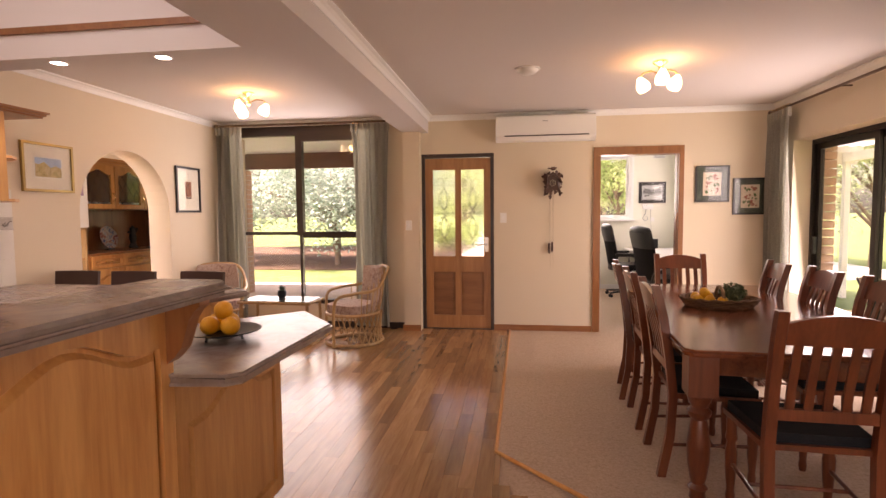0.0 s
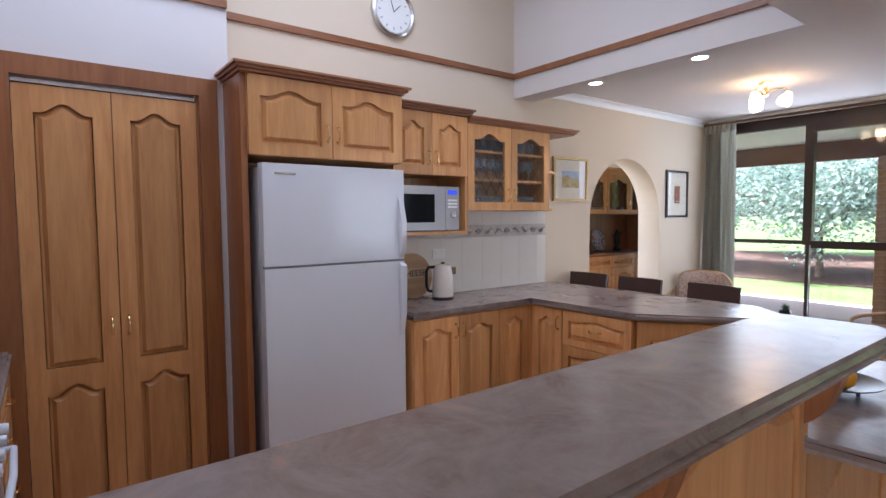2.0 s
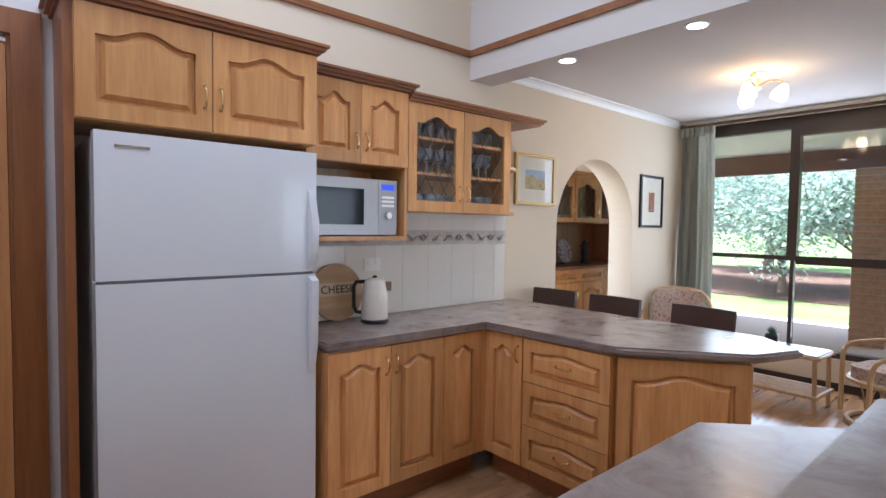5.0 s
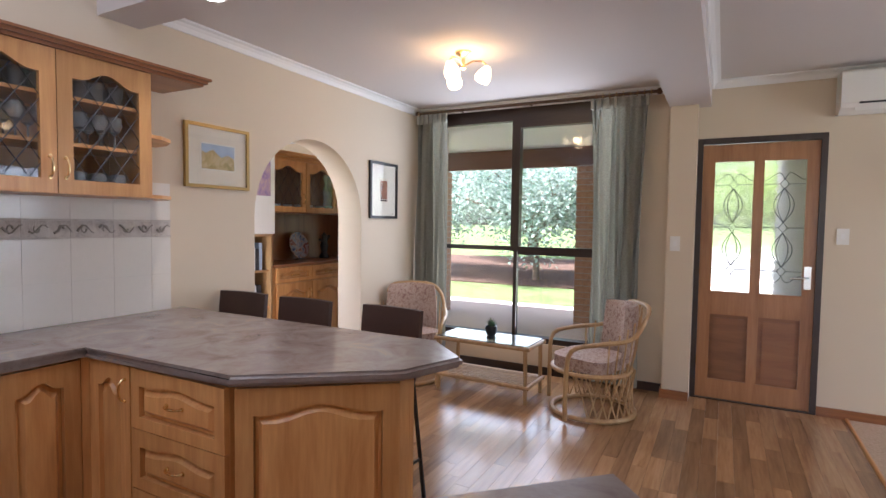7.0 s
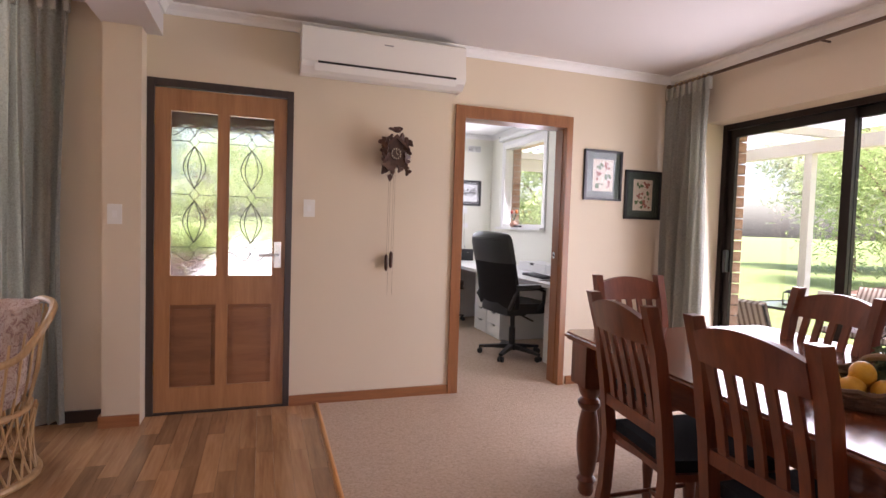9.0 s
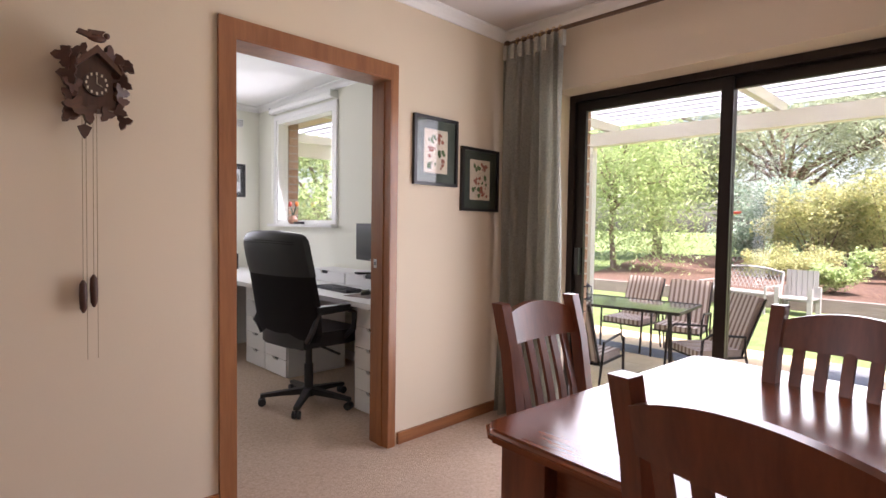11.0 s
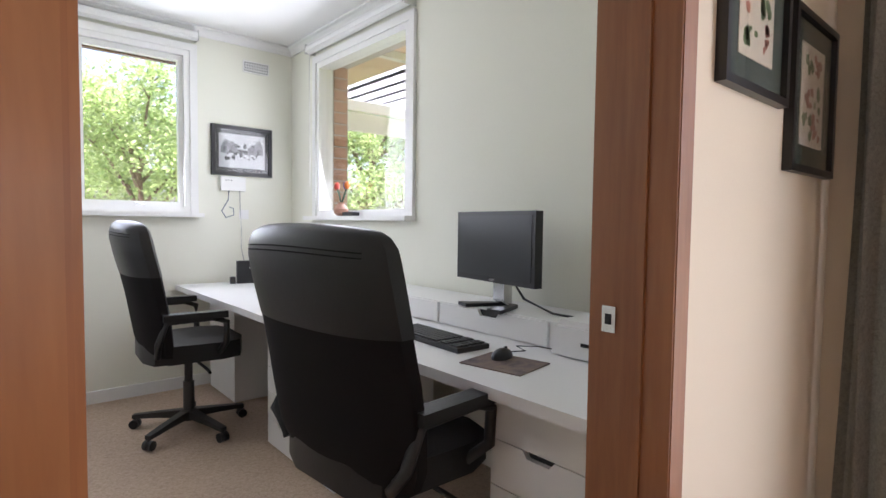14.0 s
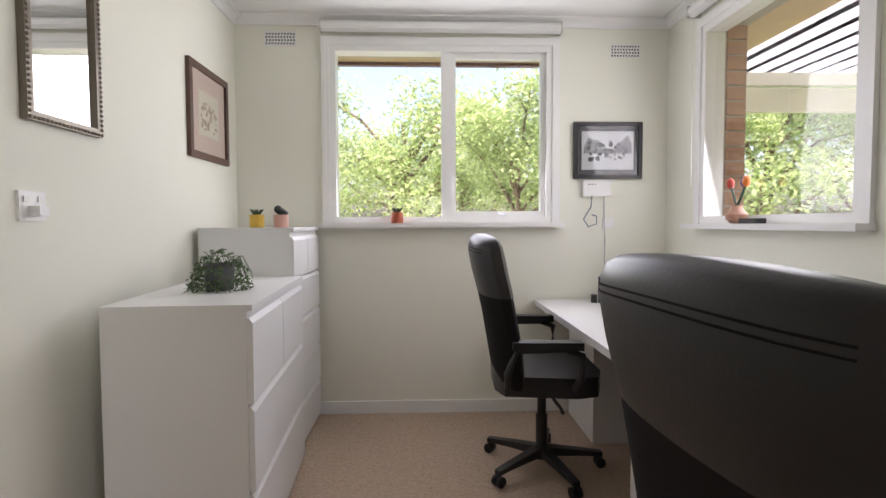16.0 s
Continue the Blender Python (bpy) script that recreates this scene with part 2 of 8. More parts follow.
def tube(bm, pts, r, seg=8, r_end=None, cap=True):
    """A round bar along a line of points."""
    pts = [Vector(p) for p in pts]
    rings = []
    n = len(pts)
    for i, p in enumerate(pts):
        d = (pts[min(i + 1, n - 1)] - pts[max(i - 1, 0)]).normalized()
        q = d.to_track_quat("Z", "Y")
        rr = r if r_end is None else r + (r_end - r) * i / max(1, n - 1)
        rings.append([bm.verts.new(p + q @ Vector((rr * math.cos(2 * math.pi * k / seg), rr * math.sin(2 * math.pi * k / seg), 0))) for k in range(seg)])
    for a, b in zip(rings, rings[1:]):
        j = min(range(seg), key=lambda s: (a[0].co - b[s].co).length)
        for k in range(seg):
            bm.faces.new((a[k], a[(k + 1) % seg], b[(k + 1 + j) % seg], b[(k + j) % seg]))
    if cap:
        bm.faces.new(rings[0][::-1])
        bm.faces.new(rings[-1])
    return bm


def lathe(bm, profile, seg=20, at=(0, 0, 0)):
    """A turned shape from (radius, height) rows."""
    rings = []
    for r, z in profile:
        rings.append([bm.verts.new((at[0] + max(r, 1e-4) * math.cos(2 * math.pi * k / seg), at[1] + max(r, 1e-4) * math.sin(2 * math.pi * k / seg), at[2] + z)) for k in range(seg)])
    for a, b in zip(rings, rings[1:]):
        for k in range(seg):
            bm.faces.new((a[k], a[(k + 1) % seg], b[(k + 1) % seg], b[k]))
    bm.faces.new(rings[0][::-1])
    bm.faces.new(rings[-1])
    return bm


def ball(bm, p, r, seg=12, sx=1, sy=1, sz=1):
    bmesh.ops.create_uvsphere(bm, u_segments=seg, v_segments=max(6, seg // 2 + 2), radius=r, matrix=Matrix.Translation(p) @ Matrix.Diagonal((sx, sy, sz, 1)))
    return bm


def arc(cx, cy, r, a0, a1, n, ry=None):
    ry = r if ry is None else ry
    return [(cx + r * math.cos(radians(a0 + (a1 - a0) * i / n)), cy + ry * math.sin(radians(a0 + (a1 - a0) * i / n))) for i in range(n + 1)]


def structure(name, bm, material, label="", bevel=0.0, smooth=False):
    return tagged(part(name, bm, material, None, "", smooth, bevel), label or name.replace("_", " "), name.split("_")[0], "", "structure")


# ---- the plan, in metres ----
L, R, W = -3.81, 2.68, 6.30          # left wall, garden wall, front-door wall
CEIL = 2.53
OX0, OY0, OY1, OCEIL = -0.13, 6.42, 9.92, 2.58
PX, KY = -3.66, -0.70                 # pantry wall, hob wall
S = -3.2                              # wall behind the start
TOP = 3.6

# floor and carpets
structure("floor", box(B(), L - 3.2, R + 0.25, S - 0.2, OY1 + 0.25, -0.15, -0.012), M_CARPET, "carpeted base under boards and rugs")
bm = prism(B(), [(-0.17, W), (-0.20, 3.05), (0.42, 2.42), (0.42, S), (R, S), (R, W)], -0.012, 0.004)
structure("carpet_dining", bm, M_CARPET, "pale beige carpet of the dining area")
structure("carpet_office", box(B(), OX0, R, W, OY1, -0.012, 0.003), M_CARPET, "beige carpet of the office")
bm = B()
for a, b in (((-0.17, W), (-0.20, 3.05)), ((-0.20, 3.05), (0.42, 2.42))):
    tube(bm, [(*a, 0.004), (*b, 0.004)], 0.012, 8)
structure("trim_carpet_edge", bm, M_OAKY, "timber strip between boards and carpet")

# dining front wall with door openings (x, z outline pieces)
FD0, FD1, FDH = -1.21, -0.355, 2.085
OD0, OD1, ODH = 0.827, 1.715, 2.05
WN0, WN1, WNZ0, WNZ1 = -3.70, -1.72, 0.28, 2.50
bm = B()
for x0, x1, z0, z1 in ((L - 0.2, WN0, 0, 2.7), (WN0, WN1, 0, WNZ0), (WN0, WN1, WNZ1, 2.7), (WN1, FD0, 0, 2.7), (FD0, FD1, FDH, 2.7), (FD1, OD0, 0, 2.7), (OD0, OD1, ODH, 2.7), (OD1, R + 0.2, 0, 2.7)):
    box(bm, x0, x1, W, W + 0.12, z0, z1)
structure("wall_front", bm, M_WALL, "cream painted plaster wall with doors and window")
bm = B()
box(bm, -1.41, -1.212, W - 0.14, W + 0.0, 0, 2.334)
structure("wall_pier", bm, M_WALL, "cream plaster pier under the ceiling beam", 0.006)

# left wall with the arch
AY0, AY1, ASP = 4.14, 5.33, 1.418
AR = (AY1 - AY0) / 2
bm = B()
box(bm, L - 0.25, L, S, AY0, 0, TOP)
box(bm, L - 0.25, L, AY1, W, 0, TOP)
crown = [(AY0, TOP), (AY0, ASP)] + [(AY0 + AR - AR * math.cos(math.pi * i / 24), ASP + AR * math.sin(math.pi * i / 24)) for i in range(1, 24)] + [(AY1, ASP), (AY1, TOP)]
bm2 = crown[::-1]
prism(bm, bm2, L - 0.25, L, "x")
structure("wall_left", bm, M_WALL, "cream plaster wall with an arched opening")

# kitchen walls
bm = B()
PD0, PD1, PDH = -0.055, 0.705, 2.08
for y0, y1, z0, z1 in ((KY, PD0, 0, TOP), (PD0, PD1, PDH, TOP), (PD1, 0.86, 0, TOP)):
    box(bm, L, PX, y0, y1, z0, z1)
structure("wall_pantry", bm, M_WALLK, "pale painted wall around the pantry doors")
structure("wall_kitchen", box(B(), L - 0.2, -1.42, KY - 0.12, KY, 0, TOP), M_WALLK, "pale wall behind the cooktop")
# the opening and its window are unseen, added to carry the fill lamp
bm = B()
for x0, x1, z0, z1 in ((L - 0.2, -0.45, 0, TOP), (-0.45, 2.25, 0, 0.55), (-0.45, 2.25, 2.2, TOP), (2.25, R + 0.2, 0, TOP)):
    box(bm, x0, x1, S - 0.15, S, z0, z1)
structure("wall_south", bm, M_WALL, "cream wall")
c = thing("window_south", "unseen white window, added behind the dining area for fill light", "window", pose(-0.45, S, 0.55), "", "structure")
bm = B()
for p in ((0, 2.7, 0, 0.06), (0, 2.7, 1.59, 1.65), (0, 0.06, 0.06, 1.59), (2.64, 2.7, 0.06, 1.59)):
    box(bm, p[0], p[1], -0.10, -0.02, p[2], p[3])
part("window_frame", bm, M_WHITE, c, "", False, 0.004)
for x in (0.62, 1.30, 1.98):
    part("mullion", box(B(), x, x + 0.10, -0.10, -0.02, 0.061, 1.589), M_WHITE, c, "", False, 0.004)
part("transom", box(B(), 0.061, 2.639, -0.095, -0.025, 0.50, 0.56), M_WHITE, c, "", False, 0.004)
# garden wall with the sliding door and the office window
SL0, SL1, SLH = 4.06, 5.90, 2.10
V0, V1, VZ0, VZ1 = 8.335, 9.47, 1.25, 2.38
bm = B()
for y0, y1, z0, z1 in ((S, SL0, 0, 2.7), (SL0, SL1, SLH, 2.7), (SL1, W, 0, 2.7)):
    box(bm, R, R + 0.12, y0, y1, z0, z1)
structure("wall_garden", bm, M_WALL, "cream plaster wall over the sliding door")
bm = B()
for y0, y1, z0, z1 in ((W + 0.12, V0, 0, 2.75), (V0, V1, 0, VZ0), (V0, V1, VZ1, 2.75), (V1, OY1 + 0.12, 0, 2.75)):
    box(bm, R, R + 0.12, y0, y1, z0, z1)
structure("wall_office_garden", bm, M_WALLO, "pale cream office wall with a window")
U0, U1, UZ0, UZ1 = 0.47, 1.91, 1.26, 2.40
bm = B()
for x0, x1, z0, z1 in ((OX0 - 0.12, U0, 0, 2.75), (U0, U1, 0, UZ0), (U0, U1, UZ1, 2.75), (U1, R, 0, 2.75)):
    box(bm, x0, x1, OY1, OY1 + 0.12, z0, z1)
structure("wall_office_end", bm, M_WALLO, "pale cream office wall with a wide window")
structure("wall_office_left", box(B(), OX0 - 0.12, OX0, W + 0.12, OY1, 0, 2.75), M_WALLO, "pale cream office wall")
bm = B()
for x0, x1, z0, z1 in ((OX0, OD0, 0, 2.75), (OD0, OD1, ODH, 2.75), (OD1, R, 0, 2.75)):
    box(bm, x0, x1, W + 0.122, W + 0.13, z0, z1)
structure("wall_office_inner", bm, M_WALLO, "pale cream office side of the dividing wall")
# outer brick skin
def brick_skin(name, pieces, label):
    bm = B()
    for p in pieces:
        box(bm, *p)
    return structure(name, bm, M_MORTAR, label)
brick_skin("wall_brick_garden", [(R + 0.12, R + 0.25, S, SL0, 0, 2.7), (R + 0.12, R + 0.25, SL0, SL1, SLH, 2.7), (R + 0.12, R + 0.25, SL1, V0, 0, 2.75), (R + 0.12, R + 0.25, V0, V1, 0, VZ0), (R + 0.12, R + 0.25, V0, V1, VZ1, 2.75), (R + 0.12, R + 0.25, V1, OY1 + 0.25, 0, 2.75)], "brick outer wall towards the garden")
brick_skin("wall_brick_end", [(OX0 - 0.25, U0, OY1 + 0.12, OY1 + 0.25, 0, 2.75), (U0, U1, OY1 + 0.12, OY1 + 0.25, 0, UZ0), (U0, U1, OY1 + 0.12, OY1 + 0.25, UZ1, 2.75), (U1, R + 0.12, OY1 + 0.12, OY1 + 0.25, 0, 2.75)], "brick outer wall behind the office")
brick_skin("wall_brick_porch", [(OX0 - 0.25, OX0 - 0.12, W + 0.12, OY1 + 0.25, 0, 2.75)], "brick outer wall beside the porch")

# ceilings, beam and bulkheads
structure("ceiling_dining", box(B(), -1.12, R + 0.2, S, W + 0.12, CEIL, CEIL + 0.2), M_CEIL, "plain painted dining ceiling")
structure("ceiling_sitting", box(B(), L - 0.0, -1.12, 3.36, W + 0.12, CEIL, CEIL + 0.2), M_CEIL, "plain painted ceiling over the sitting corner")
structure("ceiling_office", box(B(), OX0, R, W + 0.12, OY1, OCEIL, OCEIL + 0.2), M_CEILO, "white painted office ceiling")
structure("beam_ceiling", box(B(), -1.42, -1.125, S, W, 2.335, CEIL + 0.1), M_CEIL, "boxed ceiling beam painted cream", 0.004)
bm = B()
box(bm, L, -1.42, 3.14, 3.36, 2.402, TOP)
box(bm, -1.74, -1.42, KY, 3.14, 2.402, TOP)
structure("ceiling_bulkhead", bm, M_CEIL, "plaster bulkhead round the raised kitchen ceiling")
bm = B()
for x0, x1, y0, y1 in ((L - 0.2, -1.42, KY - 0.12, -0.35), (L - 0.2, -1.42, 2.4, 3.36), (L - 0.2, -3.5, -0.35, 2.4), (-1.8, -1.42, -0.35, 2.4)):
    box(bm, x0, x1, y0, y1, TOP, TOP + 0.1)
# lid added over the skylight opening to keep direct sun off the floor
box(bm, -3.5, -1.8, -0.35, 2.4, TOP + 0.02, TOP + 0.05)
structure("ceiling_kitchen", bm, M_CEIL, "raised kitchen ceiling, its skylight opening closed by a lid")
# passage behind the arch
bm = B()
box(bm, L - 3.2, L - 3.05, 2.6, 7.2, 0, 2.6)
# unseen opening, added behind the passage fill lamp
for x0, x1, z0, z1 in ((L - 3.2, L - 2.4, 0, 2.6), (L - 2.4, L - 0.25, 0, 0.8), (L - 2.4, L - 0.25, 2.2, 2.6), (L - 0.25, L - 0.2, 0, 2.6)):
    box(bm, x0, x1, 2.45, 2.6, z0, z1)
box(bm, L - 3.2, L - 0.2, 7.2, 7.35, 0, 2.6)
structure("wall_far_room", bm, M_WALL, "cream walls of the room beyond the arch")
structure("ceiling_far_room", box(B(), L - 3.2, L - 0.2, 2.45, 7.35, 2.53, 2.63), M_CEIL, "ceiling of the room beyond the arch")
# cornices: a coved strip
def cornice(name, a, b, z, n, d=0.055, mt=None):
    """Runs from a to b under the ceiling; n points into the room."""
    a, b, n = Vector((*a, 0)), Vector((*b, 0)), Vector((*n, 0))
    prof = [(0, 0), (0, -d), (0.012, -d), (d * 0.35, -d * 0.55), (d * 0.62, -d * 0.3), (d, -0.012), (d, 0)]
    bm = B()
    ends = []
    for p in (a, b):
        ends.append([bm.verts.new(p + n * u + Vector((0, 0, z + v))) for u, v in prof])
    k = len(prof)
    for i in range(k):
        bm.faces.new((ends[0][i], ends[0][(i + 1) % k], ends[1][(i + 1) % k], ends[1][i]))
    bm.faces.new(ends[0])
    bm.faces.new(ends[1][::-1])
    return structure(name, bm, mt or M_WHITE, "white coved plaster cornice")
for i, (a, b, z, n) in enumerate((((L, 3.36), (L, W), CEIL, (1, 0)), ((L, W), (-1.42, W), CEIL, (0, -1)), ((-1.125, W), (R, W), CEIL, (0, -1)), ((R, W), (R, S), CEIL, (-1, 0)), ((-1.125, S), (-1.125, W), CEIL, (1, 0)), ((OX0, OY1), (R, OY1), OCEIL, (0, -1)), ((R, OY1), (R, W + 0.13), OCEIL, (-1, 0)), ((OX0, W + 0.13), (OX0, OY1), OCEIL, (1, 0)))):
    cornice("cornice_%d" % (i + 1), a, b, z - 0.001, n, 0.06)
# skirting
def skirting(name, pieces, mt, label):
    bm = B()
    for p in pieces:
        box(bm, *p)
    structure(name, bm, mt, label, 0.006)
skirting("baseboard_front", [(FD1 + 0.0, OD0 - 0.06, W - 0.016, W, 0, 0.07), (OD1 + 0.06, R, W - 0.016, W, 0, 0.07)], M_TRIMX, "stained timber skirting board")
skirting("baseboard_window", [(L, -1.41, W - 0.016, W, 0, 0.07)], M_DARKWOODX, "dark timber skirting board")
skirting("baseboard_pier", [(-1.425, -1.212, W - 0.156, W - 0.14, 0, 0.07), (-1.426, -1.41, W - 0.14, W - 0.016, 0, 0.07)], M_TRIMX, "stained timber skirting board")
skirting("baseboard_left", [(L, L + 0.016, AY1, W - 0.016, 0, 0.07), (L, L + 0.016, 3.66, AY0, 0, 0.07)], M_TRIMY, "stained timber skirting board")
skirting("baseboard_garden", [(R - 0.016, R, SL1, W - 0.016, 0, 0.07), (R - 0.016, R, S, SL0, 0, 0.07)], M_TRIMY, "stained timber skirting board")
skirting("baseboard_office", [(OX0, R, OY1 - 0.016, OY1, 0, 0.085), (OX0, OX0 + 0.016, W + 0.13, OY1 - 0.016, 0, 0.085), (R - 0.016, R, W + 0.13, OY1 - 0.016, 0, 0.085)], M_WHITE, "white painted skirting board")
# picture rails of the kitchen void
bm = B()
box(bm, L, L + 0.02, 0.86, 3.12, 2.555, 2.595)
box(bm, L, -1.74, 3.12, 3.14, 2.555, 2.595)
box(bm, -1.76, -1.74, KY, 3.12, 2.555, 2.595)
box(bm, PX, PX + 0.02, KY, 0.86, 2.555, 2.595)
structure("trim_rail", bm, M_TRIMY, "stained timber picture rail", 0.004)

# ---- kitchen joinery ----
def bow(s):
    """Height of a cathedral arch over its shoulders, for s from -1 to 1."""
    s = min(1.0, abs(s) / 0.8)
    return 0.5 * (1 + math.cos(math.pi * s))


def bow_line(x0, x1, z, rise, n=14):
    c, h = (x0 + x1) / 2, (x1 - x0) / 2
    return [(x0 + (x1 - x0) * i / n, z + rise * bow((x0 + (x1 - x0) * i / n - c) / h)) for i in range(n + 1)]


def handle(parent, x, z, vertical=True, y=-0.022, size=0.085, mt=None):
    """A small brass bow handle."""
    bm = B()
    pts = []
    for i in range(9):
        a = math.pi * i / 8
        u, d = -size / 2 * math.cos(a), -0.026 * math.sin(a) ** 0.7
        pts.append((x, y + d, z + u) if vertical else (x + u, y + d, z))
    tube(bm, pts, 0.0048, 8)
    for p in (pts[0], pts[-1]):
        tube(bm, [(p[0], y, p[2]), (p[0], y - 0.004, p[2])], 0.008, 10)
    return part("handle", bm, mt or M_BRASS, parent, "polished brass bow handle", True)


def raised_door(parent, x0, x1, z0, z1, rise=0.035, glazed=False, hx=None, hz=None, hv=True, stile=0.06, name="door", y=0.0, mats=None, two=None):
    """A framed door with an arched raised panel, in front of y, as a part of its cabinet."""
    mz, mx = mats or (M_OAK, M_OAKX)
    t = 0.022
    g = 0.002
    x0, x1, z0, z1 = x0 + g, x1 - g, z0 + g, z1 - g
    rl = min(stile, (z1 - z0) * 0.2)
    bm = B()
    a, b = x0 + stile, x1 - stile
    spans = [(z0 + rl, z1 - rl - rise)]
    rings = [(z0, z1)]
    if two:
        spans = [(z0 + rl, two - 0.05 - rise), (two + 0.03, z1 - rl - rise)]
        rings = [(z0, two), (two, z1)]
    for (lo, hi), (ob, ot) in zip(spans, rings):
        line = bow_line(a, b, hi, rise)[::-1]
        inner = [(a, lo), (b, lo)] + line
        outer = [(x0, ob), (x1, ob)] + [(x1, ot)] + [(p[0], ot) for p in line[1:-1]] + [(x0, ot)]
        n = len(inner)
        iv, ov = ([[bm.verts.new((p[0], yy, p[1])) for p in loop] for yy in (y - t, y)] for loop in (inner, outer))
        for i in range(n):
            j = (i + 1) % n
            for q in (0, 1):
                bm.faces.new((ov[q][i], ov[q][j], iv[q][j], iv[q][i]))
            bm.faces.new((iv[0][i], iv[0][j], iv[1][j], iv[1][i]))
            if not (two and ((i == 0 and ob == two) or (ot == two and i > 1 and i < n - 1))):
                bm.faces.new((ov[0][i], ov[0][j], ov[1][j], ov[1][i]))
    if two:
        bmesh.ops.remove_doubles(bm, verts=bm.verts, dist=1e-5)
    door = part(name, bm, mz, parent, "", False, 0.0 if two else 0.003)
    for lo, hi in spans:
        if glazed:
            bm = prism(B(), [(a, lo)] + [(b, lo)] + bow_line(a, b, hi, rise)[::-1], y - t * 0.55, y - t * 0.4, "y")
            pane = part("pane", bm, M_GLASS, door, "clear glass with diamond leadlight")
            bm = B()
            k = 0
            w, h = b - a, hi + rise - lo
            for sgn in (1, -1):
                c = -h
                while c < w + h:
                    p = []
                    for i in range(25):
                        u = w * i / 24
                        v = sgn * (u - c) * 1.45 if sgn > 0 else -(u - c) * 1.45
                        top = hi - lo + rise * bow((u - w / 2) / (w / 2))
                        if 0 <= v <= top:
                            p.append((a + u, y - t * 0.7, lo + v))
                    if len(p) > 1:
                        tube(bm, [p[0], p[-1]], 0.0022, 4)
                    c += w / 3.2
            part("leadlight", bm, M_BLACK, door, "thin dark lead strips")["kind"] = "stuff"
        else:
            e = 0.004
            bm = prism(B(), [(a + e, lo + e), (b - e, lo + e)] + bow_line(a + e, b - e, hi - e, rise)[::-1], y - t * 0.14, y - 0.001, "y")
            q = 0.030
            inner = [(a + q, lo + q), (b - q, lo + q)] + bow_line(a + q, b - q, hi - q, rise)[::-1]
            rim = [(a + q - 0.016, lo + q - 0.016), (b - q + 0.016, lo + q - 0.016)] + bow_line(a + q - 0.016, b - q + 0.016, hi - q + 0.016, rise)[::-1]
            f = [bm.verts.new((p[0], y - t * 0.95, p[1])) for p in inner]
            r = [bm.verts.new((p[0], y - t * 0.15, p[1])) for p in rim]
            bm.faces.new(f)
            for i in range(len(f)):
                bm.faces.new((r[i], r[(i + 1) % len(f)], f[(i + 1) % len(f)], f[i]))
            part("panel", bm, mz, door)
    if hx is not None:
        handle(door, hx, hz, hv, y - t)
    return door


def crown(parent, x0, x1, depth, z, mt=None, left=True, right=True):
    """A projecting cornice moulding on top of a wall cabinet."""
    bm = B()
    for k, (o, a, b) in enumerate(((0.012, 0, 0.014), (0.028, 0.014, 0.03), (0.042, 0.03, 0.042))):
        box(bm, x0 - (o if left else 0), x1 + (o if right else 0), -0.022 - o, depth, z + a, z + b)
    return part("crown", bm, mt or M_TRIMX, parent, "darker stained crown moulding", False, 0.003)


def carcase(parent, x0, x1, depth, z0, z1, mt=None, name="body"):
    return part(name, box(B(), x0, x1, 0.0, depth, z0, z1), mt or M_OAK, parent)


def open_case(parent, x0, x1, depth, z0, z1, shelves=(), mt=None, t=0.018):
    bm = B()
    box(bm, x0, x0 + t, 0, depth, z0, z1)
    box(bm, x1 - t, x1, 0, depth, z0, z1)
    box(bm, x0 + t, x1 - t, 0, depth, z0, z0 + t)
    box(bm, x0 + t, x1 - t, 0, depth, z1 - t, z1)
    box(bm, x0 + t, x1 - t, depth - 0.008, depth, z0 + t, z1 - t)
    body = part("body", bm, mt or M_OAK, parent)
    for s in shelves:
        part("shelf", box(B(), x0 + t, x1 - t, 0.02, depth - 0.008, s, s + 0.016), M_OAKX, parent)
    return body


def at_left(y, z, x):
    """A cabinet against the left wall, its front at x."""
    return pose(x, y, z, 0, 0, 90)


# tall side panel and cabinet over the fridge
c = thing("fridge_cabinet", "honey timber cabinet over the white fridge", "cabinet", at_left(0.86, 0, -3.37))
carcase(c, 0.0, 0.90, 0.44, 1.765, 2.165)
part("side_panel", box(B(), -0.03, 0.0, -0.0, 0.44, 0.0, 2.165), M_TRIM, c, "darker timber end panel")
raised_door(c, 0.0, 0.45, 1.765, 2.16, 0.04, hx=0.42, hz=1.90)
raised_door(c, 0.45, 0.90, 1.765, 2.16, 0.04, hx=0.48, hz=1.90)
crown(c, -0.03, 0.90, 0.44, 2.165)
# microwave cabinet
c = thing("microwave_cabinet", "honey timber wall cabinet with an open microwave shelf", "cabinet", at_left(1.765, 0, -3.49))
carcase(c, 0.0, 0.60, 0.32, 1.72, 2.125)
raised_door(c, 0.0, 0.30, 1.72, 2.12, 0.04, hx=0.27, hz=1.83)
raised_door(c, 0.30, 0.60, 1.72, 2.12, 0.04, hx=0.33, hz=1.83)
crown(c, 0.0, 0.60, 0.32, 2.125, left=False)
bm = B()
box(bm, 0.0, 0.018, -0.015, 0.32, 1.33, 1.72)
box(bm, 0.582, 0.60, -0.015, 0.32, 1.33, 1.72)
box(bm, 0.018, 0.582, -0.015, 0.32, 1.33, 1.352)
box(bm, 0.018, 0.582, 0.31, 0.32, 1.352, 1.72)
part("shelf", bm, M_OAK, c)
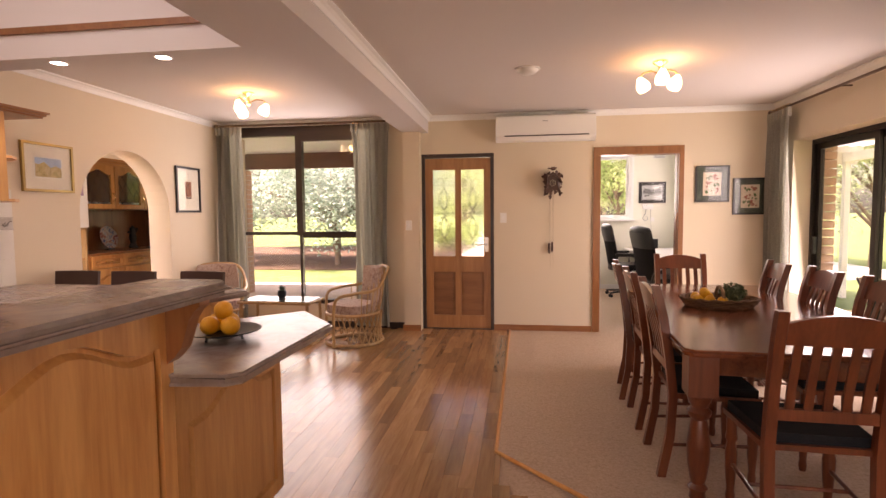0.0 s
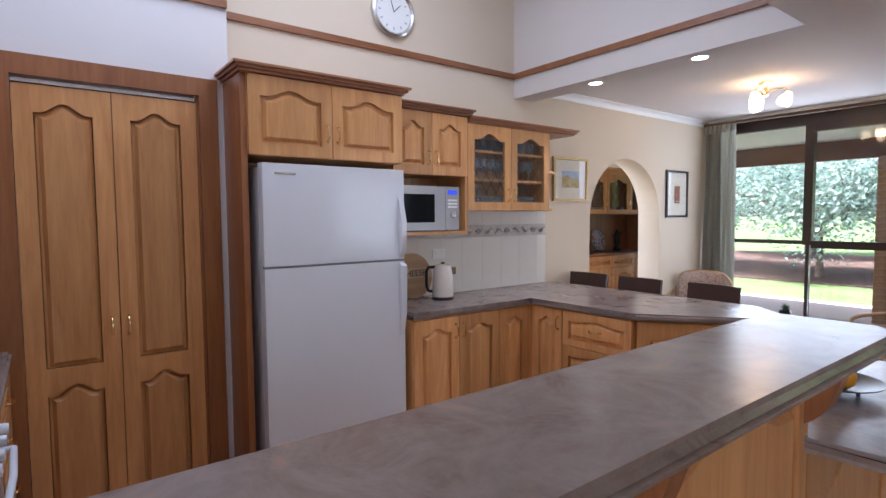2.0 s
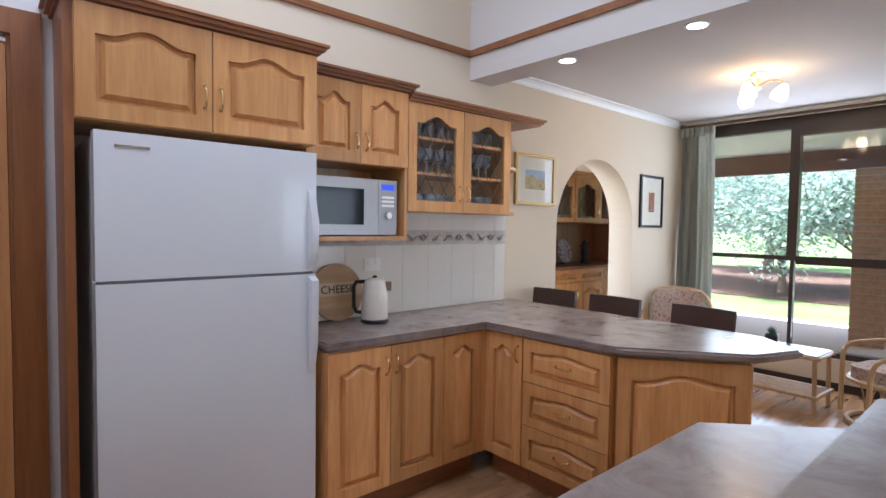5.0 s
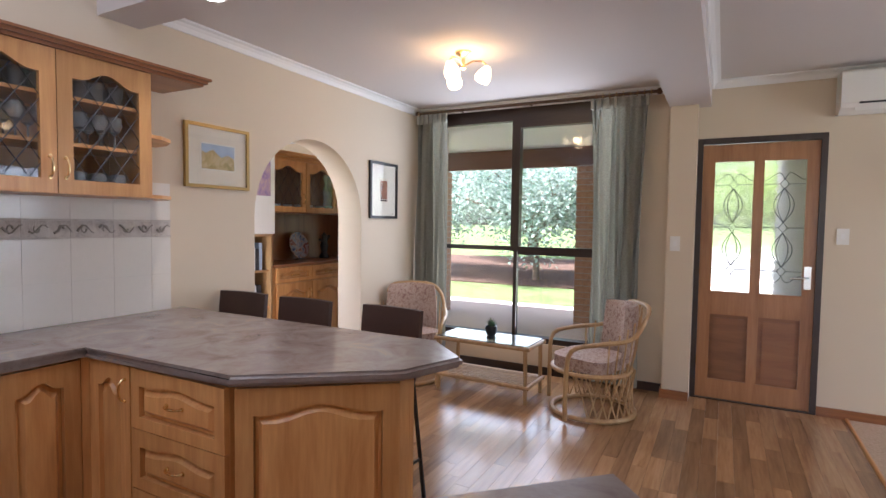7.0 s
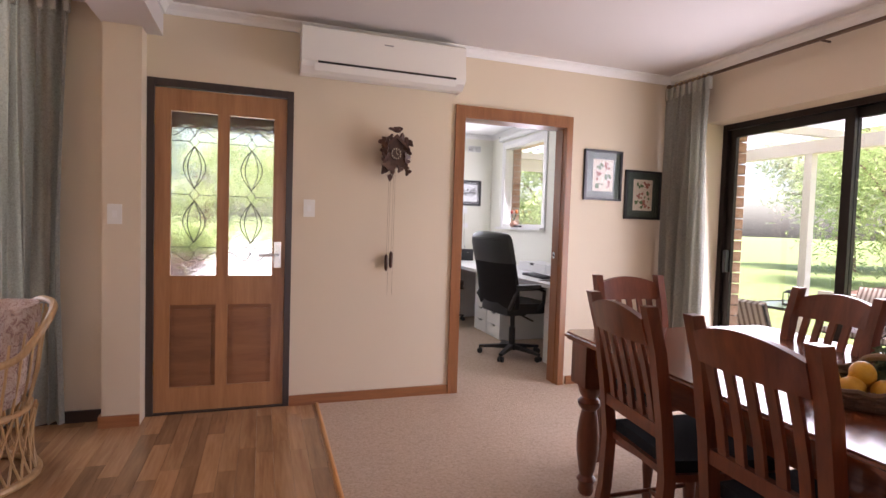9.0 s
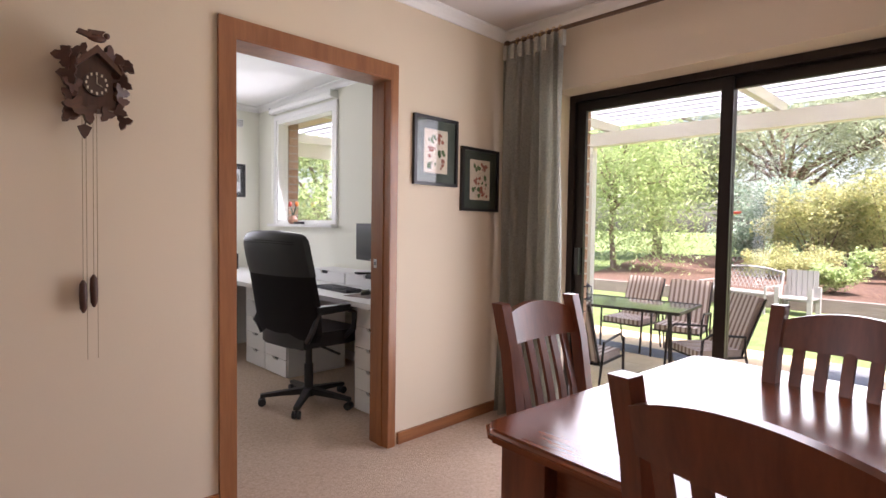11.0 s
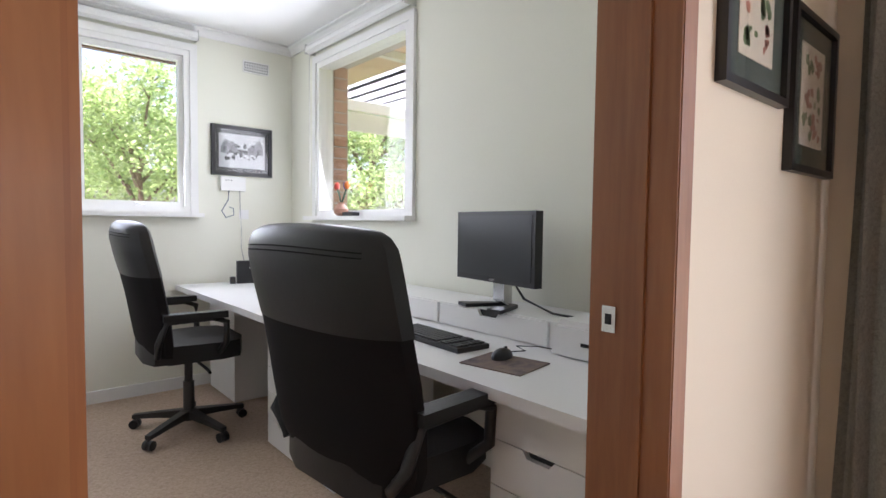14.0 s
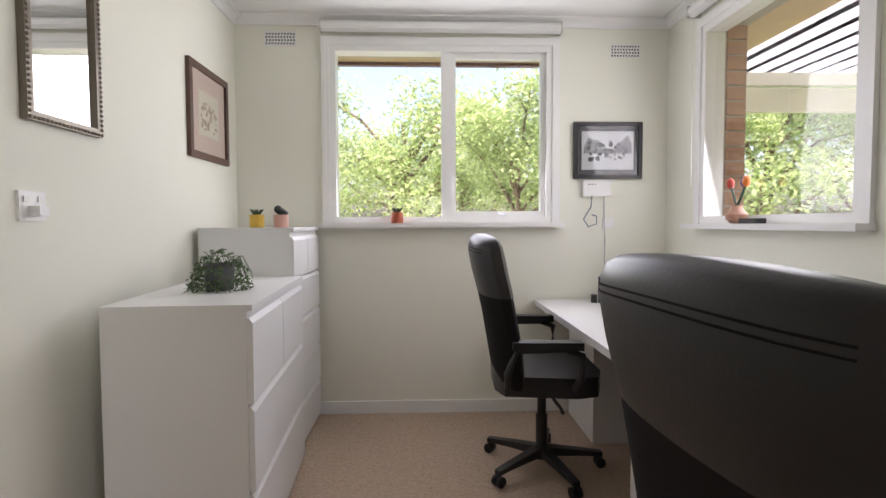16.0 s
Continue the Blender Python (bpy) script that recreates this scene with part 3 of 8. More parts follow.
# glazed cabinet with an end shelf
c = thing("display_cabinet", "honey timber cabinet with leadlight doors and glassware", "cabinet", at_left(2.372, 0, -3.50))
open_case(c, 0.0, 0.83, 0.31, 1.49, 2.09, (1.70, 1.90))
raised_door(c, 0.0, 0.415, 1.49, 2.09, 0.045, True, hx=0.385, hz=1.60)
raised_door(c, 0.415, 0.83, 1.49, 2.09, 0.045, True, hx=0.445, hz=1.60)
crown(c, 0.0, 1.10, 0.31, 2.09, left=False)
for z in (1.49, 1.785):
    bm = prism(B(), [(0.83, 0.0), (0.90, 0.01), (1.0, 0.08), (1.06, 0.2), (1.07, 0.31), (0.83, 0.31)], z, z + 0.018)
    part("end_shelf", bm, M_OAKX, c, "", False, 0.003)
# glasses on the shelves
def stemware(m, n, tall):
    g = thing("wine_glass" if tall else "tumbler", "clear stemmed drinking glass on a cabinet shelf" if tall else "clear glass tumbler on a cabinet shelf", "glass", m, "glassware")
    if tall:
        prof = [(0.03, 0), (0.03, 0.003), (0.005, 0.01), (0.004, 0.065), (0.022, 0.08), (0.034, 0.11), (0.03, 0.15), (0.028, 0.15), (0.032, 0.11), (0.018, 0.083), (0.0, 0.078)]
    else:
        prof = [(0.028, 0), (0.033, 0.09), (0.031, 0.09), (0.026, 0.006), (0.0, 0.006)]
    part("bowl", lathe(B(), prof, 12), M_GLASSWARE, g, "", True)
    return g
M_GLASSWARE = plain("glassware", (0.55, 0.62, 0.68), 0.06, 0.0, 0.05, spec=1.0)
M_GLASSWARE.node_tree.nodes["Principled BSDF"].inputs["Transmission Weight"].default_value = 0.75
first = {}
for zi, z in enumerate((1.508, 1.716, 1.916)):
    for i in range(9):
        for j in range(2):
            tall = zi == 1
            key = tall
            x, y = 0.06 + 0.082 * i + 0.008 * ((i * 7 + j * 3 + zi) % 3), 0.09 + 0.1 * j
            m = at_left(2.372, 0, -3.50) @ pose(x, y, z)
            if key not in first:
                first[key] = stemware(m, 0, tall)
            else:
                copy_thing(first[key], m)
M_PANTRY = wood("pantry_timber", (0.38, 0.165, 0.055), (0.62, 0.335, 0.13), "z", 0.35, 0.2, 0.12)
# pantry doors and their casing
bm = B()
y0, y1, h = PD0, PD1, PDH
for a, b, z0, z1 in ((y0 - 0.09, y0, 0, h + 0.09), (y1, y1 + 0.09, 0, h + 0.09), (y0, y1, h, h + 0.09)):
    box(bm, PX - 0.0, PX + 0.024, a, b, z0, z1)
structure("trim_pantry", bm, M_TRIM, "stained timber casing round the pantry doors", 0.005)
structure("trim_pantry_lining", box(B(), PX - 0.14, PX, y1 - 0.012, y1, 0, h), M_TRIM, "stained timber door lining")
structure("trim_pantry_track", box(B(), PX - 0.045, PX - 0.015, y0, y1, h - 0.025, h - 0.004), M_CHROME, "metal door track")
d = thing("pantry_door", "honey timber bifold pantry door with two arched panels", "door", at_left(y0, 0.012, PX - 0.02), "pantry doors")
w = (y1 - 0.012 - y0) / 2
raised_door(d, 0, w, 0, h - 0.045, 0.045, stile=0.075, name="leaf", two=0.72, hx=w - 0.035, hz=0.92, mats=(M_PANTRY, M_PANTRY))
d = thing("pantry_door", "honey timber bifold pantry door with two arched panels", "door", at_left(y0 + w, 0.012, PX - 0.02), "pantry doors")
raised_door(d, 0, w, 0, h - 0.045, 0.045, stile=0.075, name="leaf", two=0.72, hx=0.035, hz=0.92, mats=(M_PANTRY, M_PANTRY))
# dark sheet over the wall: the closed pantry's shade, put in as colour
structure("wall_pantry_back", box(B(), L - 0.01, L + 0.002, y0, y1, 0, h), M_TRIM, "dark sheet standing in for the pantry's shaded inside")

# base cabinets along the left wall
def base_unit(name, label, m, w, doors, depth=0.52, drawers=0, mats=None):
    c = thing(name, label, "cabinet", m)
    carcase(c, 0, w, depth, 0.12, 0.83)
    part("kickboard", box(B(), 0, w, 0.05, depth, 0, 0.12), M_TRIMX, c, "recessed dark kickboard")
    x = 0
    for dw, hs in doors:
        raised_door(c, x, x + dw, 0.125, 0.825, 0.035, hx=(x + dw - 0.03 if hs == "r" else x + 0.03 if hs == "l" else None), hz=0.73)
        x += dw
    for i in range(drawers):
        hgt = 0.70 / drawers
        z = 0.125 + hgt * i
        raised_door(c, 0, w, z, z + hgt, 0.02, hx=w / 2, hz=z + hgt * 0.52, hv=False, stile=0.05, name="drawer")
    return c
FX = -3.28
base_unit("base_cabinet", "honey timber base cabinet with two arched doors", at_left(1.77, 0, FX), 0.69, ((0.345, "r"), (0.345, "l")))
base_unit("base_cabinet", "narrow honey timber base cabinet with one door", at_left(2.46, 0, FX), 0.285, ((0.285, None),))
c = thing("corner_filler", "honey timber filler post in the cabinet corner", "filler", pose(-3.30, 2.747, 0))
part("post", box(B(), 0, 0.039, 0, 0.05, 0.12, 0.83), M_OAK, c)
# peninsula: doors and drawers face the kitchen (towards -y)
base_unit("base_cabinet", "narrow honey timber corner cabinet with one door", pose(-3.26, 2.80, 0), 0.27, ((0.27, "r"),), 0.5)
base_unit("drawer_unit", "honey timber drawer unit with brass handles", pose(-2.985, 2.80, 0), 0.52, (), 0.5, 3)
ang = math.degrees(math.atan2(0.33, 0.43))
base_unit("corner_cabinet", "honey timber angled end cabinet of the peninsula", pose(-2.45, 2.81, 0, 0, 0, ang), 0.56, ((0.56, None),), 0.2)
c = thing("breakfast_cabinet", "honey timber back panel under the breakfast counter", "panel", pose(-2.05, 3.32, 0, 0, 0, 180))
part("body", box(B(), 0, 1.7, 0.0, 0.03, 0.0, 0.83), M_OAK, c)
part("side", box(B(), -0.0, 0.03, 0.031, 0.2, 0, 0.83), M_OAK, c)

def counter(name, label, pts, z1, t=0.04, r=0.012):
    bm = prism(B(), pts, z1 - t, z1)
    bmesh.ops.bevel(bm, geom=[e for e in bm.edges if abs(e.verts[0].co.z - e.verts[1].co.z) < 1e-5], offset=r, segments=3, affect="EDGES")
    ob = part(name, bm, M_LAM, None, "", True)
    return tagged(ob, label, "worktop")
counter("peninsula_worktop", "mottled slate-brown laminate worktop with rounded edges", [(L, 1.765), (-3.25, 1.765), (-3.25, 2.765), (-2.43, 2.765), (-1.97, 3.12), (-1.875, 3.39), (-2.10, 3.60), (L, 3.60)], 0.875)
# island: lower worktop, raised bar, panels
counter("island_worktop", "mottled slate-brown laminate island worktop with clipped corners", [(-1.80, KY), (-1.245, KY), (-1.245, 1.585), (-0.99, 1.585), (-0.945, 1.63), (-0.93, 2.40), (-1.19, 2.71), (-1.80, 2.12)], 0.875)
counter("breakfast_bar", "raised slate-brown laminate bar top with a rounded edge", [(-1.335, KY), (-1.0, KY), (-1.0, 1.66), (-1.06, 1.73), (-1.30, 1.73), (-1.335, 1.70)], 1.165, 0.045, 0.02)
c = thing("island_cabinet", "honey timber island base with arched raised panels", "cabinet", pose(-1.20, KY, 0, 0, 0, 90))
n = 2.40 - KY
carcase(c, 0.0, n - 0.03, 0.50, 0.09, 0.832)
part("kickboard", box(B(), 0, n - 0.05, 0.03, 0.48, 0, 0.09), M_TRIMX, c)
part("knee_wall", box(B(), 0, 1.605 - KY, 0.0, 0.045, 0.832, 1.12), M_OAK, c)
for a, b, z in ((0.06, 0.74, 1.115), (0.74, 1.50, 1.115), (1.50, 2.305, 1.115), (2.305, n - 0.03, 0.83)):
    raised_door(c, a, b, 0.095, z, 0.085, stile=0.06, name="panelled_front")
def corbel(y):
    bm = B()
    prof = [(0, 0), (0.12, 0), (0.118, -0.025), (0.10, -0.04), (0.08, -0.07), (0.066, -0.115), (0.05, -0.16), (0.025, -0.19), (0.0, -0.21)]
    prism(bm, [(-1.178 + a, 1.12 + b) for a, b in prof], y - 0.028, y + 0.028, "y")
    part("corbel", bm, M_TRIM, c_corbel, "shaped timber corbel", False, 0.004)
c_corbel = thing("bar_brackets", "shaped dark timber corbels under the bar top", "bracket")
for y in (0.02, 0.82, 1.60):
    corbel(y)
# cooktop side: base units facing +y
def at_hob(x, z=0, y=-0.13):
    return pose(x, y, z, 0, 0, 180)
c = base_unit("drawer_unit", "honey timber drawer unit beside the oven", at_hob(-3.0), 0.62, (), 0.5, 4)
base_unit("base_cabinet", "honey timber base cabinet beside the oven", at_hob(-1.80), 0.58, ((0.29, "r"), (0.29, "l")), 0.5)
counter("cooktop_worktop", "mottled slate-brown laminate worktop beside the cooktop", [(PX, KY), (-1.80, KY), (-1.80, -0.095), (PX, -0.095)], 0.874)
c = thing("oven", "white built-in oven with knobs and a bar handle", "oven", at_hob(-2.385))
part("body", box(B(), 0, 0.60, 0.0, 0.5, 0.0, 0.83), M_ENAMEL, c)
part("control_panel", box(B(), 0.005, 0.595, -0.02, 0.0, 0.72, 0.825), M_ENAMEL, c, "", False, 0.004)
part("door", box(B(), 0.005, 0.595, -0.02, 0.0, 0.14, 0.71), M_ENAMEL, c, "", False, 0.006)
bm = tube(B(), [(0.04, -0.02, 0.68), (0.045, -0.055, 0.68), (0.30, -0.062, 0.68), (0.555, -0.055, 0.68), (0.56, -0.02, 0.68)], 0.011, 10)
part("handle", bm, M_ENAMEL, c, "", True)
for i in range(4):
    part("knob", tube(B(), [(0.12 + 0.12 * i, -0.02, 0.775), (0.12 + 0.12 * i, -0.05, 0.775)], 0.02, 14, 0.017), M_ENAMEL, c, "", True)
c = thing("cooktop", "black glass cooktop with a white rim and knobs", "cooktop", pose(-2.63, -0.40, 0.874))
bm = B()
for a in ((-0.31, 0.31, -0.262, -0.235), (-0.31, 0.31, 0.235, 0.262), (0.285, 0.31, -0.235, 0.235), (-0.31, -0.235, -0.235, 0.235)):
    box(bm, *a, 0.0, 0.012)
part("rim", bm, M_ENAMEL, c, "white enamel rim")
part("glass_plate", box(B(), -0.235, 0.285, -0.235, 0.235, 0.0, 0.009), plain("black_ceramic_glass", (0.006, 0.006, 0.007), 0.05, grain=0.1, strength=0.0), c, "glossy black ceramic glass")
M_RING = plain("burner_ring_print", (0.12, 0.12, 0.12), 0.3)
for x, y, r in ((-0.10, -0.11, 0.075), (-0.10, 0.12, 0.085), (0.14, -0.11, 0.085), (0.14, 0.11, 0.10), (0.14, 0.11, 0.06)):
    bm = B()
    for i in range(40):
        a0, a1 = 2 * math.pi * i / 40, 2 * math.pi * (i + 1) / 40
        bm.faces.new([bm.verts.new((x + q * math.cos(a), y + q * math.sin(a), 0.0096)) for q, a in ((r, a0), (r + 0.0025, a0), (r + 0.0025, a1), (r, a1))])
    part("burner_ring", bm, M_RING, c)
for i in range(4):
    part("knob", lathe(B(), [(0.021, 0), (0.021, 0.012), (0.017, 0.018), (0.016, 0.026), (0.0, 0.027)], 16, (-0.27, 0.20 - 0.082 * i, 0.012)), M_ENAMEL, c, "", True)
# wall cabinets over the cooktop
c = thing("wall_cabinet", "run of honey timber wall cabinets over the cooktop", "cabinet", at_hob(-1.45, 0, -0.40))
n = -1.45 - PX
carcase(c, 0, n, 0.30, 1.53, 2.165)
part("underside", box(B(), 0.0, n, 0.002, 0.30, 1.512, 1.529), M_WHITE, c, "white underside")
for a, b, z, hx in ((0.02, 0.32, 1.53, 0.29), (0.32, 0.63, 1.53, 0.35), (0.63, 1.09, 1.575, 1.06), (1.09, 1.55, 1.575, 1.12), (1.55, 1.88, 1.53, None), (1.88, 2.205, 1.53, 1.91)):
    raised_door(c, a, b, z, 2.16, 0.045, hx=hx, hz=1.68)
crown(c, 0.0, n, 0.30, 2.165, right=False)
bm = B()
for i in range(14):
    box(bm, 0.66 + 0.06 * i, 0.70 + 0.06 * i, 0.05, 0.2, 1.505, 1.5115)
part("rangehood_grille", bm, M_CHROME, c, "slatted metal rangehood grille")

# wall tiles with a relief border
M_BORDER = speckle("leaf_border_tile", [(0.42, 0.38, 0.35), (0.62, 0.58, 0.54), (0.70, 0.67, 0.62)], 14, 0.2, 0.6, 0.5, 0.01)
def tiled(name, m, w, z0, z1, parent_label):
    """Wall tiles in rows on a wall: x along the wall, y out of it."""
    g = thing(name, parent_label, "wall tiles", m, "", "structure")
    part("grout_bed", box(B(), 0, w, -0.003, 0.0, z0, z1), M_GROUT, g)
    rows = [(0.875, 1.08), (1.08, 1.285), (1.295, 1.375), (1.385, 1.59)]
    made = {}
    for a, b in rows:
        a2, b2 = max(a, z0), min(b, z1)
        if b2 - a2 < 0.02:
            continue
        tw = 0.205 if b - a > 0.1 else 0.205
        x = 0
        while x < w - 0.01:
            e = min(tw, w - x)
            key = (round(e, 3), round(b2 - a2, 3), b - a > 0.1)
            mt = M_TILE if b - a > 0.1 else M_BORDER
            if key not in made:
                made[key] = part("tile", box(B(), 0.0006, e - 0.0006, -0.006, -0.003, 0.0008, b2 - a2 - 0.0008), mt, g, "", False, 0.0006)
                made[key].matrix_basis = pose(x, 0, a2)
            else:
                share("tile", made[key], pose(x, 0, a2), g)
            x += tw
        if b - a < 0.1:
            for zz in (a2 - 0.006, b2):
                part("pencil_trim", box(B(), 0, w, -0.012, -0.003, zz, zz + 0.008), M_BORDER, g, "", False, 0.002)
    # raised scrolls on the border
    bm = B()
    x = 0.03
    k = 0
    while x < w - 0.08:
        pts = [(x + 0.013 * i, -0.010, 1.335 + 0.02 * math.sin(i * 0.9 + k)) for i in range(7)]
        tube(bm, pts, 0.006, 6, 0.002)
        tube(bm, [(x + 0.03 + 0.012 * math.cos(a), -0.010, 1.335 + 0.018 * math.sin(a) * (1 if k % 2 else -1)) for a in (0, 0.8, 1.6, 2.4, 3.2, 4.0)], 0.005, 6, 0.002)
        x += 0.1025
        k += 1
    part("scroll_relief", bm, plain("scroll_glaze", (0.33, 0.31, 0.28), 0.25), g, "grey-brown raised leaf scrolls")["kind"] = "stuff"
    return g
tiled("tiles_left", pose(L, 1.765, 0, 0, 0, 90), 1.755, 0.875, 1.59, "cream wall tiles with a leaf border")
tiled("tiles_cooktop", pose(-1.45, KY, 0, 0, 0, 180), 2.21, 0.875, 1.59, "cream wall tiles with a leaf border")
tiled("tiles_return", pose(PX, KY, 0, 0, 0, 90), 0.555, 0.875, 1.52, "cream wall tiles beside the pantry")

# fridge
c = thing("fridge", "white two-door fridge freezer with a glossy front", "fridge", at_left(0.905, 0, -3.36))
part("body", box(B(), 0.0, 0.825, 0.0, 0.43, 0.03, 1.705), M_ENAMEL, c, "", False, 0.008)
for nm, z0, z1 in (("fridge_door", 0.06, 1.192), ("freezer_door", 1.204, 1.722)):
    d = part(nm, box(B(), 0.0, 0.825, -0.065, -0.004, z0, z1), M_ENAMEL, c, "", True, 0.016)
    a, b = (0.75, 1.185) if nm == "fridge_door" else (1.212, 1.56)
    bm = prism(B(), [(-0.068, a), (-0.10, a + (0.05 if nm == "freezer_door" else 0.14)), (-0.105, b - (0.14 if nm == "freezer_door" else 0.02)), (-0.068, b)], 0.785, 0.818, "x")
    part("handle", bm, M_ENAMEL, d, "", True, 0.004)
part("gasket", box(B(), 0.01, 0.815, -0.05, -0.003, 1.192, 1.204), plain("grey_gasket", (0.25, 0.27, 0.3), 0.6), c)
part("badge", box(B(), 0.06, 0.17, -0.0675, -0.064, 1.668, 1.678), M_CHROME, c, "small silver badge")
part("plinth", box(B(), 0.01, 0.815, -0.03, 0.4, 0.0, 0.058), M_BLACK, c)
# microwave
M_SILVER = plain("silver_paint", (0.36, 0.36, 0.37), 0.35, 0.5, grain=0.05)
c = thing("microwave", "silver microwave oven with a dark glass door", "microwave", at_left(1.80, 1.352, -3.53))
part("body", box(B(), 0, 0.52, 0.0, 0.28, 0.006, 0.30), M_SILVER, c, "", False, 0.006)
part("door", box(B(), 0.0, 0.40, -0.022, -0.001, 0.008, 0.298), M_SILVER, c, "", False, 0.005)
part("window", box(B(), 0.04, 0.31, -0.0245, -0.021, 0.06, 0.245), plain("dark_oven_glass", (0.008, 0.009, 0.01), 0.08, spec=0.2), c, "dark reflective glass")
part("control_panel", box(B(), 0.402, 0.52, -0.022, -0.001, 0.008, 0.298), M_SILVER, c, "", False, 0.004)
part("display", box(B(), 0.42, 0.50, -0.0245, -0.021, 0.245, 0.275), glow("blue_display", (0.03, 0.06, 0.5), 0.3), c, "blue digital display")
for i in range(3):
    part("button", box(B(), 0.42, 0.50, -0.026, -0.021, 0.20 - 0.022 * i, 0.213 - 0.022 * i), M_WHITE, c)
part("dial", tube(B(), [(0.46, -0.022, 0.11), (0.46, -0.042, 0.11)], 0.022, 18, 0.019), M_CHROME, c, "", True)
bm = B()
for i in range(4):
    tube(bm, [(0.05 + 0.42 * (i % 2), 0.05 + 0.18 * (i // 2), -0.0), (0.05 + 0.42 * (i % 2), 0.05 + 0.18 * (i // 2), 0.008)], 0.012, 8)
part("feet", bm, M_BLACK, c)
# kettle, bread board, power point
c = thing("kettle", "cream electric kettle with a black handle", "kettle", pose(-3.60, 2.245, 0.875, 0, 0, 60))
part("base", lathe(B(), [(0.07, 0), (0.078, 0.006), (0.078, 0.014), (0.07, 0.02)], 24), M_BLACK, c, "", True)
part("body", lathe(B(), [(0.073, 0.021), (0.076, 0.03), (0.072, 0.13), (0.064, 0.215), (0.055, 0.236), (0.03, 0.246), (0.0, 0.248)], 28), plain("cream_enamel", (0.72, 0.66, 0.58), 0.2, coat=0.4), c, "", True)
part("spout", prism(B(), [(-0.02, 0.175), (0.02, 0.175), (0.03, 0.225), (-0.03, 0.225)], 0.055, 0.088, "x"), M_CHROME, c, "", False, 0.006)
part("handle", tube(B(), [(-0.055, 0, 0.225), (-0.10, 0, 0.225), (-0.115, 0, 0.20), (-0.115, 0, 0.09), (-0.10, 0, 0.06), (-0.07, 0, 0.055)], 0.011, 8), M_BLACK, c, "", True)
part("knob", lathe(B(), [(0.012, 0.246), (0.014, 0.256), (0.0, 0.262)], 12), M_BLACK, c, "", True)
c = thing("cheese_board", "round wooden cheese board with dark lettering", "board", pose(-3.735, 2.105, 0.877, 0, 0, 90) @ pose(0, 0, 0, -9))
part("board", tube(B(), [(0, 0.0, 0.16), (0, 0.018, 0.16)], 0.16, 40), wood("board_wood", (0.30, 0.17, 0.08), (0.52, 0.36, 0.2), "x", 0.6, 0), c)
part("band", box(B(), -0.156, 0.156, -0.0015, 0.0, 0.14, 0.215), wood("pale_board_wood", (0.45, 0.33, 0.2), (0.62, 0.48, 0.32), "x", 0.6, 0), c, "paler strip of wood")
def lettering(name, text, size, m, mt, parent):
    """Words in the built-in font, as a thin mesh; the text faces -y of m."""
    cu = bpy.data.curves.new(name, "FONT")
    cu.body, cu.size, cu.extrude, cu.align_x = text, size, 0.0008, "CENTER"
    tmp = new(name, cu)
    bpy.context.view_layer.update()
    me = bpy.data.meshes.new_from_object(tmp.evaluated_get(bpy.context.evaluated_depsgraph_get()))
    bpy.data.objects.remove(tmp)
    me.materials.clear()
    me.materials.append(mt)
    ob = new(name, me)
    ob.parent = parent
    ob.matrix_basis = m @ pose(0, 0, 0, 90)
    return ob
lettering("lettering", "CHEESE", 0.062, pose(0.0, -0.003, 0.155), M_BLACK, c)
c = thing("power_point", "white double power point on the tiles", "socket", pose(L + 0.008, 2.30, 1.14, 0, 0, 90))
part("plate", box(B(), 0, 0.115, -0.008, 0, 0, 0.072), M_WHITE, c, "", False, 0.003)
for i in range(2):
    part("switch", box(B(), 0.02 + 0.055 * i, 0.04 + 0.055 * i, -0.011, -0.007, 0.042, 0.06), M_WHITEWARM, c)
# coffee machine: its front faces local -y
c = thing("coffee_machine", "black and silver bean-to-cup coffee machine", "coffee machine")
part("body", prism(B(), [(0.0, 0.03), (0.0, 0.20), (0.02, 0.26), (0.06, 0.295), (0.35, 0.30), (0.35, 0.0), (0.0, 0.0)], 0.0, 0.24, "x"), M_BLACK, c, "glossy black side panels", False, 0.006)
part("front", prism(B(), [(0.10, 0.302), (0.10, 0.325), (0.04, 0.325), (0.0, 0.31), (-0.03, 0.27), (-0.05, 0.20), (-0.056, 0.10), (-0.056, 0.036), (-0.002, 0.036), (-0.002, 0.20), (0.018, 0.262), (0.058, 0.299)], 0.004, 0.236, "x"), M_CHROME, c, "brushed steel curved front", False, 0.004)
part("top_plate", box(B(), 0.004, 0.236, 0.101, 0.345, 0.3005, 0.312), M_CHROME, c, "", False, 0.003)
M_SMOKE = plain("smoked_plastic", (0.06, 0.06, 0.065), 0.1)
part("bean_hopper", box(B(), 0.03, 0.21, 0.12, 0.31, 0.312, 0.34), M_SMOKE, c, "smoked plastic bean hopper", False, 0.006)
part("bean_lid", box(B(), 0.022, 0.218, 0.11, 0.325, 0.340, 0.352), M_BLACK, c, "", False, 0.005)
part("control_panel", prism(B(), [(-0.056, 0.245), (-0.038, 0.285), (-0.034, 0.28), (-0.05, 0.243)], 0.05, 0.19, "x"), M_BLACK, c, "dark control panel")
for i in range(3):
    part("button", tube(B(), [(0.08 + 0.04 * i, -0.045, 0.262), (0.08 + 0.04 * i, -0.056, 0.267)], 0.009, 12), M_CHROME, c, "", True)
part("spout", prism(B(), [(-0.155, 0.19), (-0.14, 0.175), (-0.055, 0.20), (-0.052, 0.245), (-0.13, 0.255), (-0.15, 0.25)], 0.08, 0.16, "x"), M_BLACK, c, "black coffee spout", False, 0.008)
